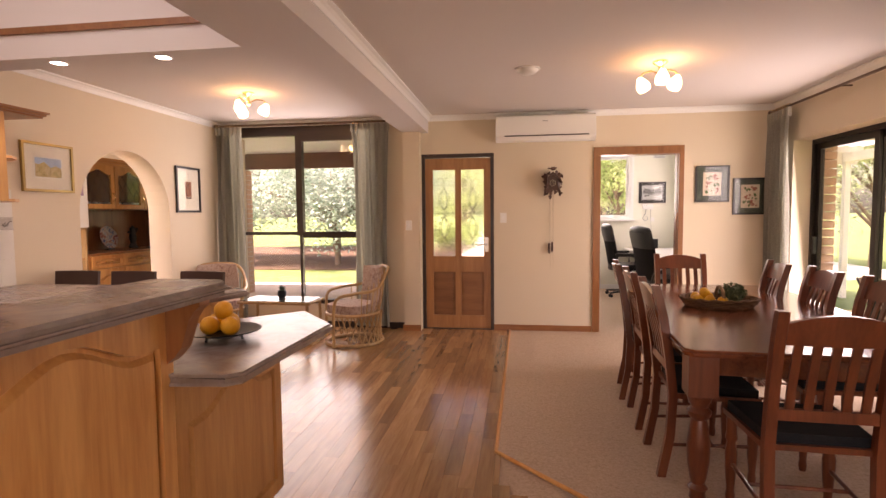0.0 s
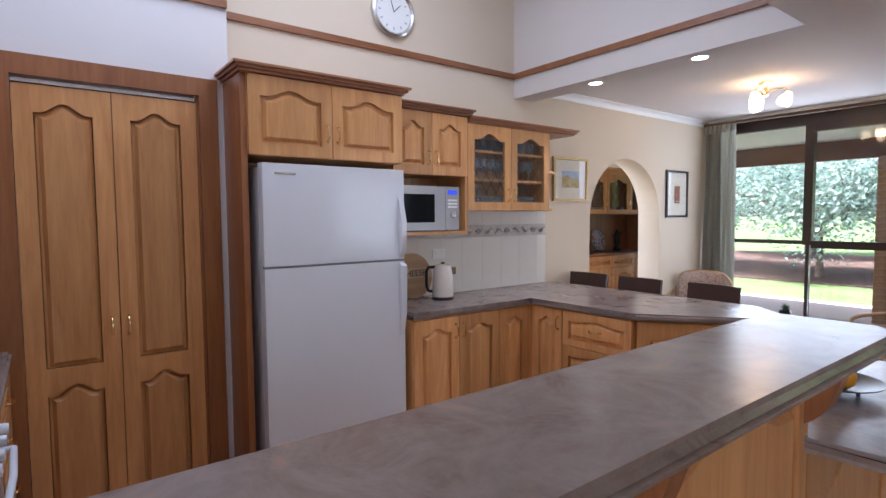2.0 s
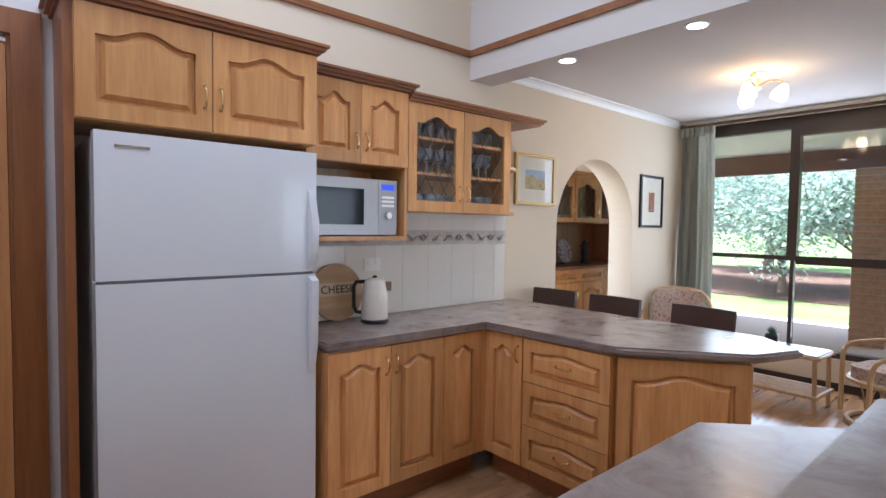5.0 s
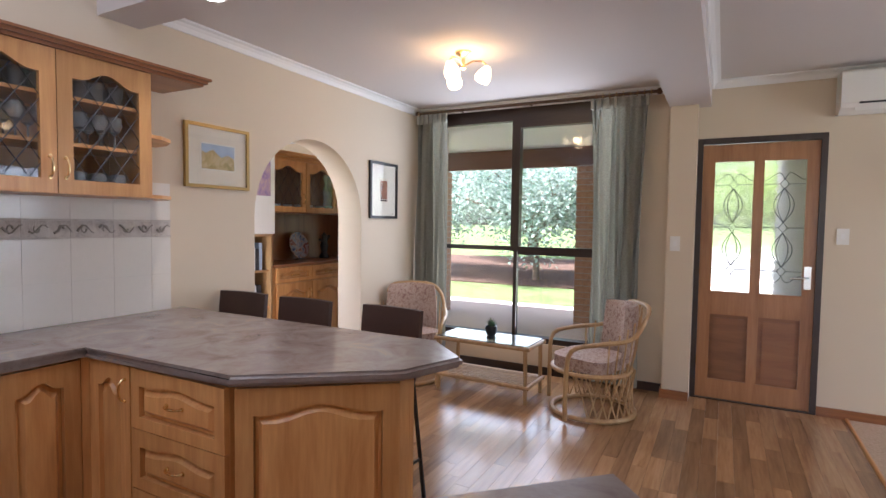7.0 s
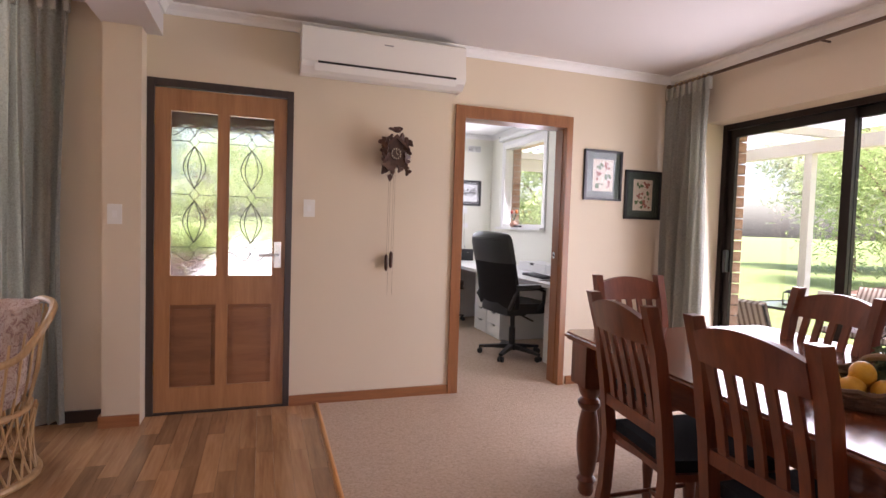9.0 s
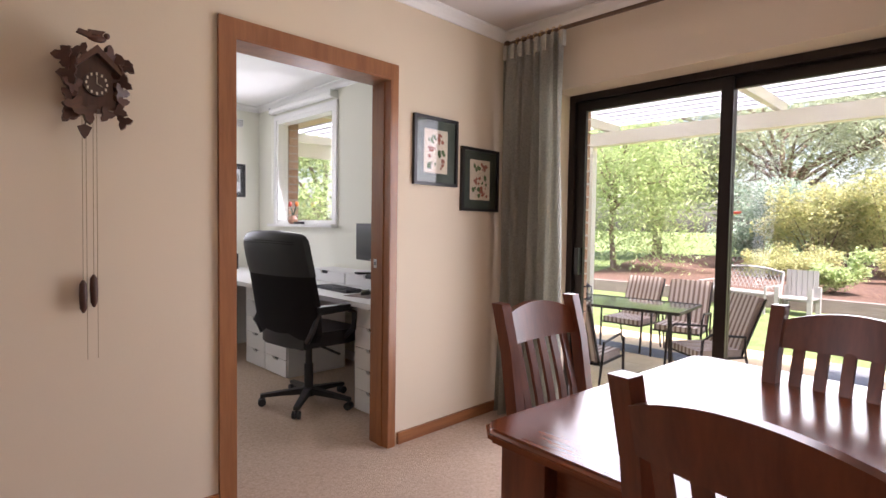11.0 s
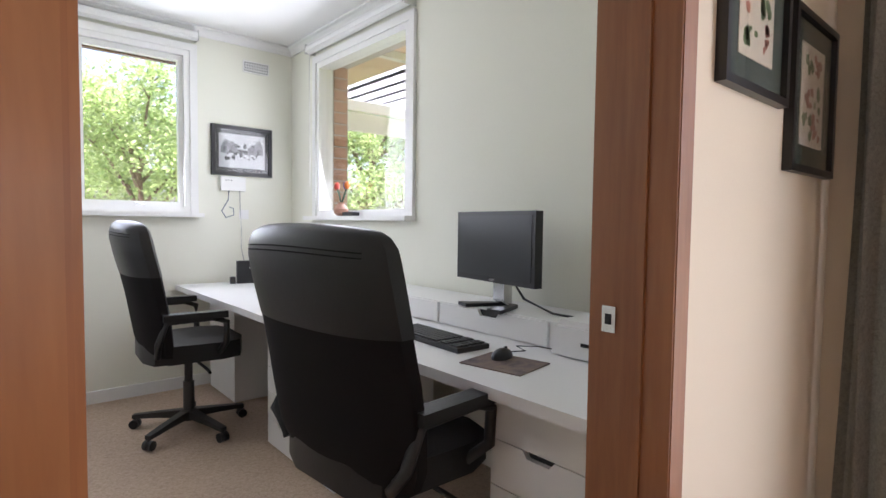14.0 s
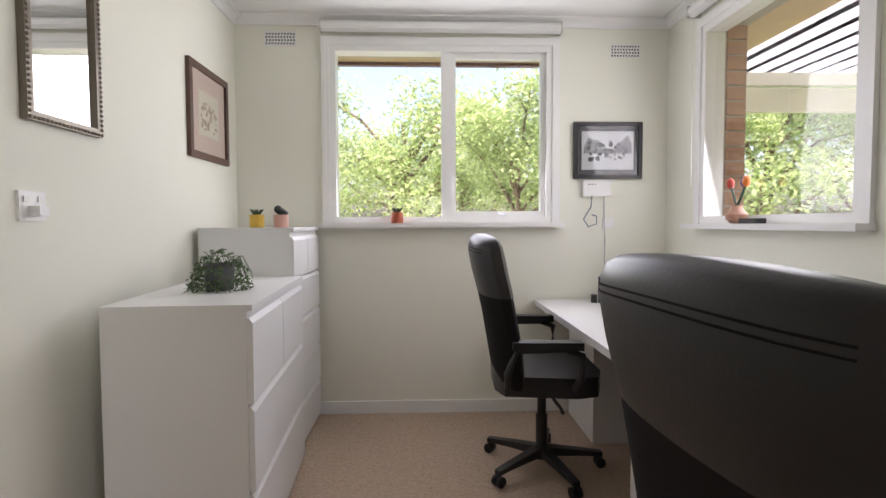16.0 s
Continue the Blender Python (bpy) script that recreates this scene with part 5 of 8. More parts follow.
# switches
for x, z, y in ((-0.245, 1.33, W), (-1.345, 1.25, W - 0.14)):
    c = thing("light_switch", "white light switch plate on the wall", "light switch", pose(x, y, z))
    part("plate", box(B(), -0.037, 0.037, -0.008, 0, -0.058, 0.058), M_WHITEWARM, c, "", False, 0.003)
    part("rocker", box(B(), -0.012, 0.012, -0.012, -0.007, -0.02, 0.02), M_WHITE, c, "", False, 0.002)

# ---- pictures ----
M_MAT = plain("cream_mount", (0.72, 0.68, 0.58), 0.8)
M_PICGLASS = glass("picture_glass")
def picture(m, w, h, frame_mt, fw, mount_mt, art, label, art_box, paper=None):
    """A framed picture on a wall; art is a list of (name, bmesh, material, label)."""
    c = thing("framed_picture", label, "picture", m)
    bm = B()
    for p in ((-w / 2, w / 2, h / 2 - fw, h / 2), (-w / 2, w / 2, -h / 2, -h / 2 + fw), (-w / 2, -w / 2 + fw, -h / 2 + fw, h / 2 - fw), (w / 2 - fw, w / 2, -h / 2 + fw, h / 2 - fw)):
        box(bm, p[0], p[1], -0.022, 0, p[2], p[3])
    part("frame", bm, frame_mt, c, "", False, 0.004)
    part("mount", box(B(), -w / 2 + fw, w / 2 - fw, -0.009, -0.002, -h / 2 + fw, h / 2 - fw), mount_mt, c)
    aw, ah = art_box
    if paper:
        part("paper", box(B(), -aw / 2, aw / 2, -0.0105, -0.009, -ah / 2, ah / 2), paper, c)
    for nm, b, mt in art:
        part(nm, b, mt, c)
    part("glazing", box(B(), -w / 2 + fw, w / 2 - fw, -0.015, -0.0135, -h / 2 + fw, h / 2 - fw), M_PICGLASS, c).visible_shadow = False
    return c
def bars(x0, x1, z0, z1, y, cols, rng, n):
    """Small blobs of printed matter."""
    bm = B()
    for i in range(n):
        cx, cz, r = rng.uniform(x0, x1), rng.uniform(z0, z1), rng.uniform(0.008, 0.02)
        prism(bm, [(cx + r * math.cos(t) * rng.uniform(0.5, 1), cz + r * math.sin(t) * rng.uniform(0.5, 1)) for t in [2 * math.pi * k / 7 for k in range(7)]], y - 0.0006, y, "y")
    return bm
rng = random.Random(7)
P_SKY = speckle("watercolour_sky", [(0.30, 0.42, 0.60), (0.55, 0.65, 0.75)], 8, 0.8)
P_LAND = speckle("watercolour_land", [(0.18, 0.22, 0.10), (0.45, 0.36, 0.16), (0.6, 0.5, 0.3), (0.35, 0.3, 0.25)], 22, 0.8)
M_GILT = plain("gilt_frame", (0.42, 0.29, 0.10), 0.35, 0.6)
land = [(-0.12, -0.075), (0.12, -0.075), (0.12, 0.0), (0.07, 0.02), (0.02, 0.0), (-0.04, 0.045), (-0.09, 0.02), (-0.12, 0.03)]
picture(pose(L, 3.845, 1.775, 0, 0, 90), 0.47, 0.385, M_GILT, 0.02, M_MAT, [("sky", box(B(), -0.12, 0.12, -0.0118, -0.0112, -0.02, 0.075), P_SKY), ("landscape", prism(B(), land, -0.0126, -0.0118, "y"), P_LAND)], "gilt framed watercolour landscape on the cream wall", (0.26, 0.17), plain("watercolour_paper", (0.75, 0.74, 0.68), 0.8))
M_BLKFR = plain("black_frame", (0.012, 0.010, 0.010), 0.3)
picture(pose(L, 5.66, 1.68, 0, 0, 90), 0.44, 0.515, M_BLKFR, 0.024, M_MAT, [("motif", box(B(), -0.055, 0.055, -0.0118, -0.0106, -0.08, 0.09), speckle("print_red_brown", [(0.05, 0.03, 0.02), (0.30, 0.10, 0.05), (0.5, 0.3, 0.16)], 26, 0.7)), ("caption", box(B(), -0.05, 0.05, -0.0118, -0.0106, -0.10, -0.085), plain("dark_print", (0.06, 0.02, 0.015), 0.7))], "black framed small print with a wide cream mount", (0.14, 0.22), plain("print_paper", (0.70, 0.63, 0.5), 0.8))
P_GREEN = speckle("green_mount", [(0.035, 0.05, 0.04), (0.06, 0.085, 0.06)], 60, 0.7)
P_BOTAN = [plain("botanical_green", (0.10, 0.16, 0.06), 0.8), plain("botanical_red", (0.35, 0.12, 0.08), 0.8)]
for x, z in ((2.045, 1.685), (2.44, 1.545)):
    art = []
    for i in range(3):
        for j in range(2):
            art.append(("botanical_sketch", bars(-0.065 + 0.07 * j, -0.005 + 0.07 * j, -0.105 + 0.075 * i, -0.05 + 0.075 * i, -0.0106, 0, rng, 7), P_BOTAN[(i + j) % 2]))
    picture(pose(x, W, z), 0.355, 0.40, M_BLKFR, 0.018, P_GREEN, art, "black framed botanical print with a dark green mount", (0.19, 0.255), plain("botanical_paper", (0.66, 0.58, 0.46), 0.8))
# wall clock in the kitchen
c = thing("wall_clock", "round white wall clock with a silver rim", "clock", pose(L, 1.985, 2.83, 0, 0, 90))
part("rim", lathe(B(), [(0.0, 0.0), (0.165, 0.0), (0.165, 0.03), (0.15, 0.04), (0.138, 0.03), (0.135, 0.022)], 40), M_CHROME, c, "", True).matrix_basis = pose(0, 0, 0, 90)
part("face", tube(B(), [(0, -0.012, 0), (0, -0.024, 0)], 0.136, 40), M_WHITE, c)
bm = B()
for k in range(12):
    a = 2 * math.pi * k / 12
    prism(bm, [(0.112 * math.cos(a + s) * q, 0.112 * math.sin(a + s) * q) for s, q in ((-0.03, 0.9), (0.03, 0.9), (0.03, 1.06), (-0.03, 1.06))], -0.0262, -0.0245, "y")
part("hour_mark", bm, plain("grey_mark", (0.3, 0.3, 0.3), 0.5), c)
bm = tube(B(), [(0, -0.028, 0), (0.05, -0.028, 0.05)], 0.003, 5)
tube(bm, [(0, -0.028, 0), (-0.03, -0.028, 0.095)], 0.0025, 5)
part("clock_hand", bm, M_BLACK, c)

# ---- dining furniture ----
def turned_leg(h, top=0.13, block=0.2):
    prof = [(0.03, 0), (0.038, 0.02), (0.034, 0.05), (0.045, 0.07), (0.03, 0.09), (0.038, 0.12), (0.05, 0.2), (0.052, 0.28), (0.042, 0.36), (0.034, 0.40), (0.05, 0.42), (0.055, 0.44), (0.036, 0.46), (0.05, 0.485), (0.056, 0.51), (0.05, h - block)]
    bm = lathe(B(), prof, 20)
    box(bm, -top / 2, top / 2, -top / 2, top / 2, h - block, h)
    return bm
TM = pose(1.345, 3.655, 0.004, 0, 0, -4.1)
c = thing("dining_table", "polished dark mahogany dining table with turned legs", "table", TM)
bm = prism(B(), [(-0.56, -1.175), (0.56, -1.175), (0.60, -1.13), (0.60, 1.13), (0.56, 1.175), (-0.56, 1.175), (-0.60, 1.13), (-0.60, -1.13)], 0.722, 0.756)
bmesh.ops.bevel(bm, geom=[e for e in bm.edges if abs(e.verts[0].co.z - e.verts[1].co.z) < 1e-5], offset=0.012, segments=3, affect="EDGES")
part("tabletop", bm, M_MAHOGX, c, "", True)
bm = B()
for p in ((-0.50, 0.50, -1.06, -1.035), (-0.50, 0.50, 1.035, 1.06), (-0.52, -0.495, -1.03, 1.03), (0.495, 0.52, -1.03, 1.03)):
    box(bm, *p, 0.615, 0.7215)
part("apron", bm, M_MAHOGX, c)
for x in (-0.50, 0.50):
    for y in (-1.05, 1.05):
        lg = part("leg", turned_leg(0.7215), M_MAHOG, c, "heavy turned leg", True)
        lg.matrix_basis = pose(x, y, 0)
M_SEAT = speckle("dark_seat_cloth", [(0.008, 0.010, 0.013), (0.016, 0.02, 0.026)], 80, 0.85, 0.4, 0.3)
def dining_chair():
    """Faces +y; the back stands at y = -0.21."""
    c = thing("dining_chair", "dark mahogany dining chair with a slatted back", "chair", None, "chairs round the dining table")
    bm = prism(B(), [(-0.20, -0.19), (0.20, -0.19), (0.225, 0.21), (-0.225, 0.21)], 0.42, 0.445)
    part("seat_frame", bm, M_MAHOG, c, "", False, 0.005)
    bm = prism(B(), [(-0.185, -0.17), (0.185, -0.17), (0.21, 0.20), (-0.21, 0.20)], 0.445, 0.485)
    part("seat", bm, M_SEAT, c, "dark upholstered seat", True, 0.014)
    def stile(x):
        pts = [(x, -0.245, 0.0), (x, -0.205, 0.22), (x, -0.195, 0.43), (x, -0.215, 0.62), (x, -0.25, 0.85), (x, -0.29, 1.0)]
        bm = B()
        rings = []
        for p in pts:
            rings.append([bm.verts.new((p[0] + a, p[1] + b, p[2])) for a, b in ((-0.019, -0.021), (0.019, -0.021), (0.019, 0.021), (-0.019, 0.021))])
        for u, v in zip(rings, rings[1:]):
            for k in range(4):
                bm.faces.new((u[k], u[(k + 1) % 4], v[(k + 1) % 4], v[k]))
        bm.faces.new(rings[0][::-1])
        bm.faces.new(rings[-1])
        return bm
    for x in (-0.185, 0.185):
        part("back_post", stile(x), M_MAHOG, c, "", True, 0.007)
    bm = B()
    n = 12
    for i in range(n):
        xs = (-0.168 + 0.336 * i / n, -0.168 + 0.336 * (i + 1) / n)
        v = []
        for x in xs:
            s = x / 0.168
            top = 0.955 + 0.035 * (1 - s * s)
            bow_y = -0.018 * (1 - s * s)
            v.append([bm.verts.new((x, yy + bow_y, zz)) for yy, zz in ((-0.28, 0.868), (-0.255, 0.868), (-0.28, top), (-0.305, top))])
        for k in range(4):
            bm.faces.new((v[0][k], v[0][(k + 1) % 4], v[1][(k + 1) % 4], v[1][k]))
        if i == 0:
            bm.faces.new(v[0])
        if i == n - 1:
            bm.faces.new(v[1][::-1])
    bmesh.ops.remove_doubles(bm, verts=bm.verts, dist=1e-5)
    part("top_rail", bm, M_MAHOG, c, "", True)
    part("lower_rail", box(B(), -0.168, 0.168, -0.225, -0.2, 0.555, 0.60), M_MAHOG, c, "", False, 0.004)
    for i in range(5):
        x = -0.125 + 0.0625 * i
        bm = B()
        rings = [[bm.verts.new((x + a, y + b, z)) for a, b in ((-0.015, -0.006), (0.015, -0.006), (0.015, 0.006), (-0.015, 0.006))] for y, z in ((-0.212, 0.58), (-0.230, 0.69), (-0.258, 0.80), (-0.283, 0.885))]
        for u, v in zip(rings, rings[1:]):
            for k in range(4):
                bm.faces.new((u[k], u[(k + 1) % 4], v[(k + 1) % 4], v[k]))
        bm.faces.new(rings[0][::-1])
        bm.faces.new(rings[-1])
        part("slat", bm, M_MAHOG, c, "", True)
    for x in (-0.195, 0.195):
        lg = part("leg", lathe(B(), [(0.016, 0), (0.02, 0.03), (0.016, 0.06), (0.024, 0.16), (0.026, 0.24), (0.018, 0.29), (0.026, 0.31), (0.022, 0.34), (0.022, 0.42)], 12), M_MAHOG, c, "turned front leg", True)
        lg.matrix_basis = pose(x, 0.185, 0)
        part("stretcher", tube(B(), [(x * 0.95, -0.20, 0.17), (x, 0.185, 0.19)], 0.009, 8), M_MAHOG, c, "", True)
    part("stretcher", tube(B(), [(-0.19, 0.0, 0.18), (0.19, 0.0, 0.18)], 0.009, 8), M_MAHOG, c, "", True)
    return c
chair = dining_chair()
seats = [(0.954, 4.19, -98), (0.941, 3.665, -94), (0.92, 3.06, -93), (1.55, 4.31, 82), (1.60, 3.80, 84), (1.62, 3.22, 86), (1.36, 4.775, 179), (1.12, 2.465, -3)]
for i, (x, y, a) in enumerate(seats):
    m = pose(x, y, 0.004, 0, 0, a) @ Matrix.Diagonal((1.03, 1, 1, 1))
    if i == 0:
        chair.matrix_basis = m
    else:
        copy_thing(chair, m)
# basket of lemons
M_WICKER = wood("wicker_brown", (0.07, 0.035, 0.018), (0.20, 0.115, 0.06), "x", 0.8, 0, 0.1, 2)
M_LEMON = speckle("lemon_skin", [(0.62, 0.30, 0.02), (0.78, 0.45, 0.03)], 40, 0.4, 0.3)
BM = TM @ pose(-0.12, 0.06, 0.756)
c = thing("wicker_basket", "brown wicker basket tray with a looped handle", "basket", BM)
def woven_ring(bm, a, b, z0, z1, n=56, rows=5):
    for r in range(rows):
        z = z0 + (z1 - z0) * r / (rows - 1)
        f = 0.86 + 0.14 * r / (rows - 1)
        tube(bm, [(a * f * math.cos(t) * (1 + 0.02 * math.sin(14 * t + r * 3)), b * f * math.sin(t) * (1 + 0.02 * math.sin(14 * t + r * 3)), z + 0.004 * math.sin(17 * t + r * 2)) for t in [2 * math.pi * i / n for i in range(n + 1)]], 0.0085, 6, cap=False)
bm = B()
woven_ring(bm, 0.235, 0.175, 0.012, 0.055)
for i in range(26):
    t = 2 * math.pi * i / 26
    tube(bm, [(0.2 * math.cos(t), 0.15 * math.sin(t), 0.004), (0.235 * math.cos(t), 0.175 * math.sin(t), 0.06)], 0.006, 6)
part("weave", bm, M_WICKER, c, "", True)
part("base", prism(B(), [(0.2 * math.cos(2 * math.pi * i / 24), 0.15 * math.sin(2 * math.pi * i / 24)) for i in range(24)], 0.0, 0.008), M_WICKER, c)
part("handle", tube(B(), [(0.0, 0.15 * math.cos(math.pi * i / 12) * 0.6 - 0.02, 0.055 + 0.075 * math.sin(math.pi * i / 12)) for i in range(13)], 0.011, 8), wood("wicker_pale", (0.18, 0.11, 0.05), (0.3, 0.2, 0.11), "x", 0.8, 0), c, "thick twisted handle", True)
for i, (x, y, z) in enumerate(((-0.13, -0.02, 0.045), (-0.07, -0.07, 0.045), (-0.06, 0.01, 0.05), (-0.13, 0.05, 0.045), (-0.09, -0.02, 0.085), (0.0, -0.09, 0.042))):
    bm = B()
    ball(bm, (0, 0, 0), 0.034, 14, 1.2, 1, 1)
    lm = tagged(part("lemon", bm, M_LEMON, None, "", True), "yellow lemon lying in the wicker basket", "fruit", "lemons")
    lm.matrix_basis = BM @ pose(x, y, z, 20 * i, 30 * i, 50 * i)
M_HERB = speckle("dried_herb_leaf", [(0.05, 0.07, 0.035), (0.12, 0.16, 0.08)], 30, 0.9)
def leafy(parent, name, n, r, centre, size, mt, seed, squash=0.7, droop=0.0, label=""):
    """A loose bunch of small leaves."""
    rg = random.Random(seed)
    vs, fs = [], []
    for i in range(n):
        d = Vector((rg.gauss(0, 1), rg.gauss(0, 1), rg.gauss(0, 1))).normalized() * r * rg.uniform(0.45, 1) ** 0.6
        p = Vector(centre) + Vector((d.x, d.y, d.z * squash - droop * (d.x ** 2 + d.y ** 2) / r))
        q = Euler((rg.uniform(-1, 1), rg.uniform(-1, 1), rg.uniform(0, 6.3))).to_quaternion()
        s = size * rg.uniform(0.6, 1.3)
        k = len(vs)
        for u, v, w in ((-1, 0, 0), (0, -0.45, 0.15), (1, 0, -0.1), (0, 0.45, 0.15)):
            vs.append(p + q @ Vector((u * s, v * s, w * s)))
        fs.append((k, k + 1, k + 2, k + 3))
    me = bpy.data.meshes.new(name)
    me.from_pydata(vs, [], fs)
    me.materials.append(mt)
    ob = new(name, me)
    ob.parent = parent
    if label:
        ob["label"] = label
    return ob
c = thing("herb_bunch", "bunch of dried grey-green herbs in the basket", "herbs", BM @ pose(0.08, 0.0, 0.03))
leafy(c, "leaves", 420, 0.085, (0, 0, 0.06), 0.014, M_HERB, 3, 0.8)
part("bundle", lathe(B(), [(0.0, 0.0), (0.045, 0.01), (0.06, 0.05), (0.045, 0.09), (0.0, 0.1)], 12), M_HERB, c, "", True)

# fruit plate on the island
c = thing("fruit_plate", "black metal fruit plate with small feet", "plate", pose(-1.27, 2.06, 0.875))
part("plate", lathe(B(), [(0.0, 0.018), (0.08, 0.018), (0.12, 0.03), (0.145, 0.036), (0.146, 0.04), (0.12, 0.035), (0.08, 0.023), (0.0, 0.023)], 32), plain("black_metal", (0.02, 0.02, 0.02), 0.3, 0.6), c, "", True)
for k in range(3):
    part("foot", tube(B(), [(0.08 * math.cos(2.1 * k), 0.08 * math.sin(2.1 * k), 0.0), (0.075 * math.cos(2.1 * k), 0.075 * math.sin(2.1 * k), 0.02)], 0.006, 8), M_BLACK, c)
M_ORANGE = speckle("orange_peel", [(0.72, 0.30, 0.015), (0.85, 0.42, 0.02)], 30, 0.4, 0.5)
for i, (x, y, z) in enumerate(((-0.045, -0.03, 0.06), (0.045, -0.03, 0.06), (0.0, 0.05, 0.06), (-0.06, 0.05, 0.058), (0.0, 0.0, 0.118))):
    bm = B()
    ball(bm, (0, 0, 0), 0.038, 16)
    o = tagged(part("orange", bm, M_ORANGE, None, "", True), "ripe orange piled on the fruit plate", "fruit", "oranges")
    o.matrix_basis = pose(-1.27 + x, 2.06 + y, 0.875 + z)

# bar stools with leather backs
M_LEATHER = plain("dark_brown_leather", (0.045, 0.022, 0.016), 0.42, grain=0.2, scale=90, strength=0.3)
def stool():
    c = thing("bar_stool", "dark brown leather bar stool on black metal legs", "stool", None, "stools at the breakfast counter")
    part("seat", box(B(), -0.19, 0.19, -0.19, 0.19, 0.60, 0.665), M_LEATHER, c, "", True, 0.02)
    bm = B()
    n = 10
    vs = []
    for i in range(n + 1):
        x = -0.19 + 0.38 * i / n
        y = 0.205 - 0.03 * (1 - (x / 0.19) ** 2) * -1
        vs.append([bm.verts.new((x, y + dy, z)) for dy, z in ((0, 0.775), (0.028, 0.775), (0.045, 0.945), (0.017, 0.945))])
    for a, b in zip(vs, vs[1:]):
        for k in range(4):
            bm.faces.new((a[k], a[(k + 1) % 4], b[(k + 1) % 4], b[k]))
    bm.faces.new(vs[0])
    bm.faces.new(vs[-1][::-1])
    part("backrest", bm, M_LEATHER, c, "padded leather back", True, 0.008)
    for sx in (-1, 1):
        part("leg", tube(B(), [(0.22 * sx, -0.2, 0), (0.17 * sx, -0.165, 0.605)], 0.012, 8), M_BLACK, c, "", True)
        part("leg", tube(B(), [(0.22 * sx, 0.23, 0), (0.175 * sx, 0.185, 0.60), (0.175 * sx, 0.215, 0.80)], 0.012, 8), M_BLACK, c, "", True)
        part("footrest", tube(B(), [(0.205 * sx, -0.19, 0.2), (0.205 * sx, 0.215, 0.2)], 0.008, 8), M_BLACK, c, "", True)
    part("footrest", tube(B(), [(-0.205, -0.187, 0.2), (0.205, -0.187, 0.2)], 0.009, 8), M_BLACK, c, "", True)
    return c
s0 = stool()
for i, (x, y, a) in enumerate(((-3.60, 3.63, 1), (-3.10, 3.62, -1), (-2.54, 3.64, -5))):
    if i == 0:
        s0.matrix_basis = pose(x, y, 0, 0, 0, a)
    else:
        copy_thing(s0, pose(x, y, 0, 0, 0, a))

# wicker armchairs and glass-topped table
M_CANE = wood("pale_cane", (0.34, 0.19, 0.075), (0.55, 0.36, 0.17), "z", 0.45, 0.2, 0.08, 1.5)
M_FLORAL = speckle("floral_cushion_cloth", [(0.10, 0.07, 0.06), (0.36, 0.24, 0.20), (0.50, 0.40, 0.33), (0.24, 0.13, 0.11), (0.55, 0.47, 0.40)], 26, 0.9, 0.4, 0.2)
def cane_chair():
    """Faces -y."""
    c = thing("cane_armchair", "curved cane armchair with faded floral cushions", "armchair", None, "cane armchairs by the window")
    part("base_hoop", tube(B(), [(0.29 * math.cos(t), 0.30 * math.sin(t), 0.02) for t in [2 * math.pi * i / 32 for i in range(33)]], 0.018, 8, cap=False), M_CANE, c, "", True)
    part("seat_hoop", tube(B(), [(0.285 * math.cos(t), 0.28 * math.sin(t) - 0.02, 0.33) for t in [2 * math.pi * i / 32 for i in range(33)]], 0.017, 8, cap=False), M_CANE, c, "", True)
    arm = [(-0.27, -0.27, 0.02), (-0.275, -0.27, 0.33), (-0.30, -0.24, 0.52), (-0.325, -0.06, 0.57), (-0.31, 0.16, 0.60), (-0.27, 0.27, 0.72), (-0.18, 0.33, 0.80), (0.0, 0.35, 0.815), (0.18, 0.33, 0.80), (0.27, 0.27, 0.72), (0.31, 0.16, 0.60), (0.325, -0.06, 0.57), (0.30, -0.24, 0.52), (0.275, -0.27, 0.33), (0.27, -0.27, 0.02)]
    fine = []
    for i in range(len(arm) - 1):
        p0, p1, p2, p3 = (Vector(arm[max(0, min(len(arm) - 1, i + k))]) for k in (-1, 0, 1, 2))
        for s in range(4):
            t = s / 4
            fine.append(0.5 * ((2 * p1) + (p2 - p0) * t + (2 * p0 - 5 * p1 + 4 * p2 - p3) * t * t + (3 * p1 - p0 - 3 * p2 + p3) * t ** 3))
    fine.append(Vector(arm[-1]))
    part("arm_hoop", tube(B(), fine, 0.017, 8), M_CANE, c, "", True)
    # crossed canes of the skirt and of the back
    bm = B()
    n = 18
    for i in range(n):
        for s in (1, -1):
            a0 = math.pi * (-0.12 + 1.24 * i / (n - 1))
            a1 = a0 + s * 0.32
            tube(bm, [(0.29 * math.cos(a0 + (a1 - a0) * k / 4) * (1 - 0.06 * math.sin(math.pi * k / 4)), (0.295 * math.sin(a0 + (a1 - a0) * k / 4)) * (1 - 0.06 * math.sin(math.pi * k / 4)), 0.02 + 0.31 * k / 4) for k in range(5)], 0.006, 5)
    part("skirt_lattice", bm, M_CANE, c, "crossed cane lattice")["kind"] = "stuff"
    bm = B()
    for i in range(15):
        a = math.pi * (0.02 + 0.96 * i / 14)
        x, y = math.cos(a), math.sin(a)
        top = 0.60 + 0.20 * max(0, math.sin(a)) ** 1.5
        tube(bm, [(0.28 * x, 0.26 * y, 0.33), (0.295 * x, 0.30 * y, 0.5), (0.30 * x, 0.335 * y, top)], 0.006, 5)
    part("back_cane", bm, M_CANE, c)["kind"] = "stuff"
    bm = B()
    prof = [(0.255 * math.cos(t) * (1 + 0.1 * math.cos(4 * t)) , 0.24 * math.sin(t) * (1 + 0.1 * math.cos(4 * t)) - 0.03) for t in [2 * math.pi * i / 28 for i in range(28)]]
    prism(bm, prof, 0.345, 0.43)
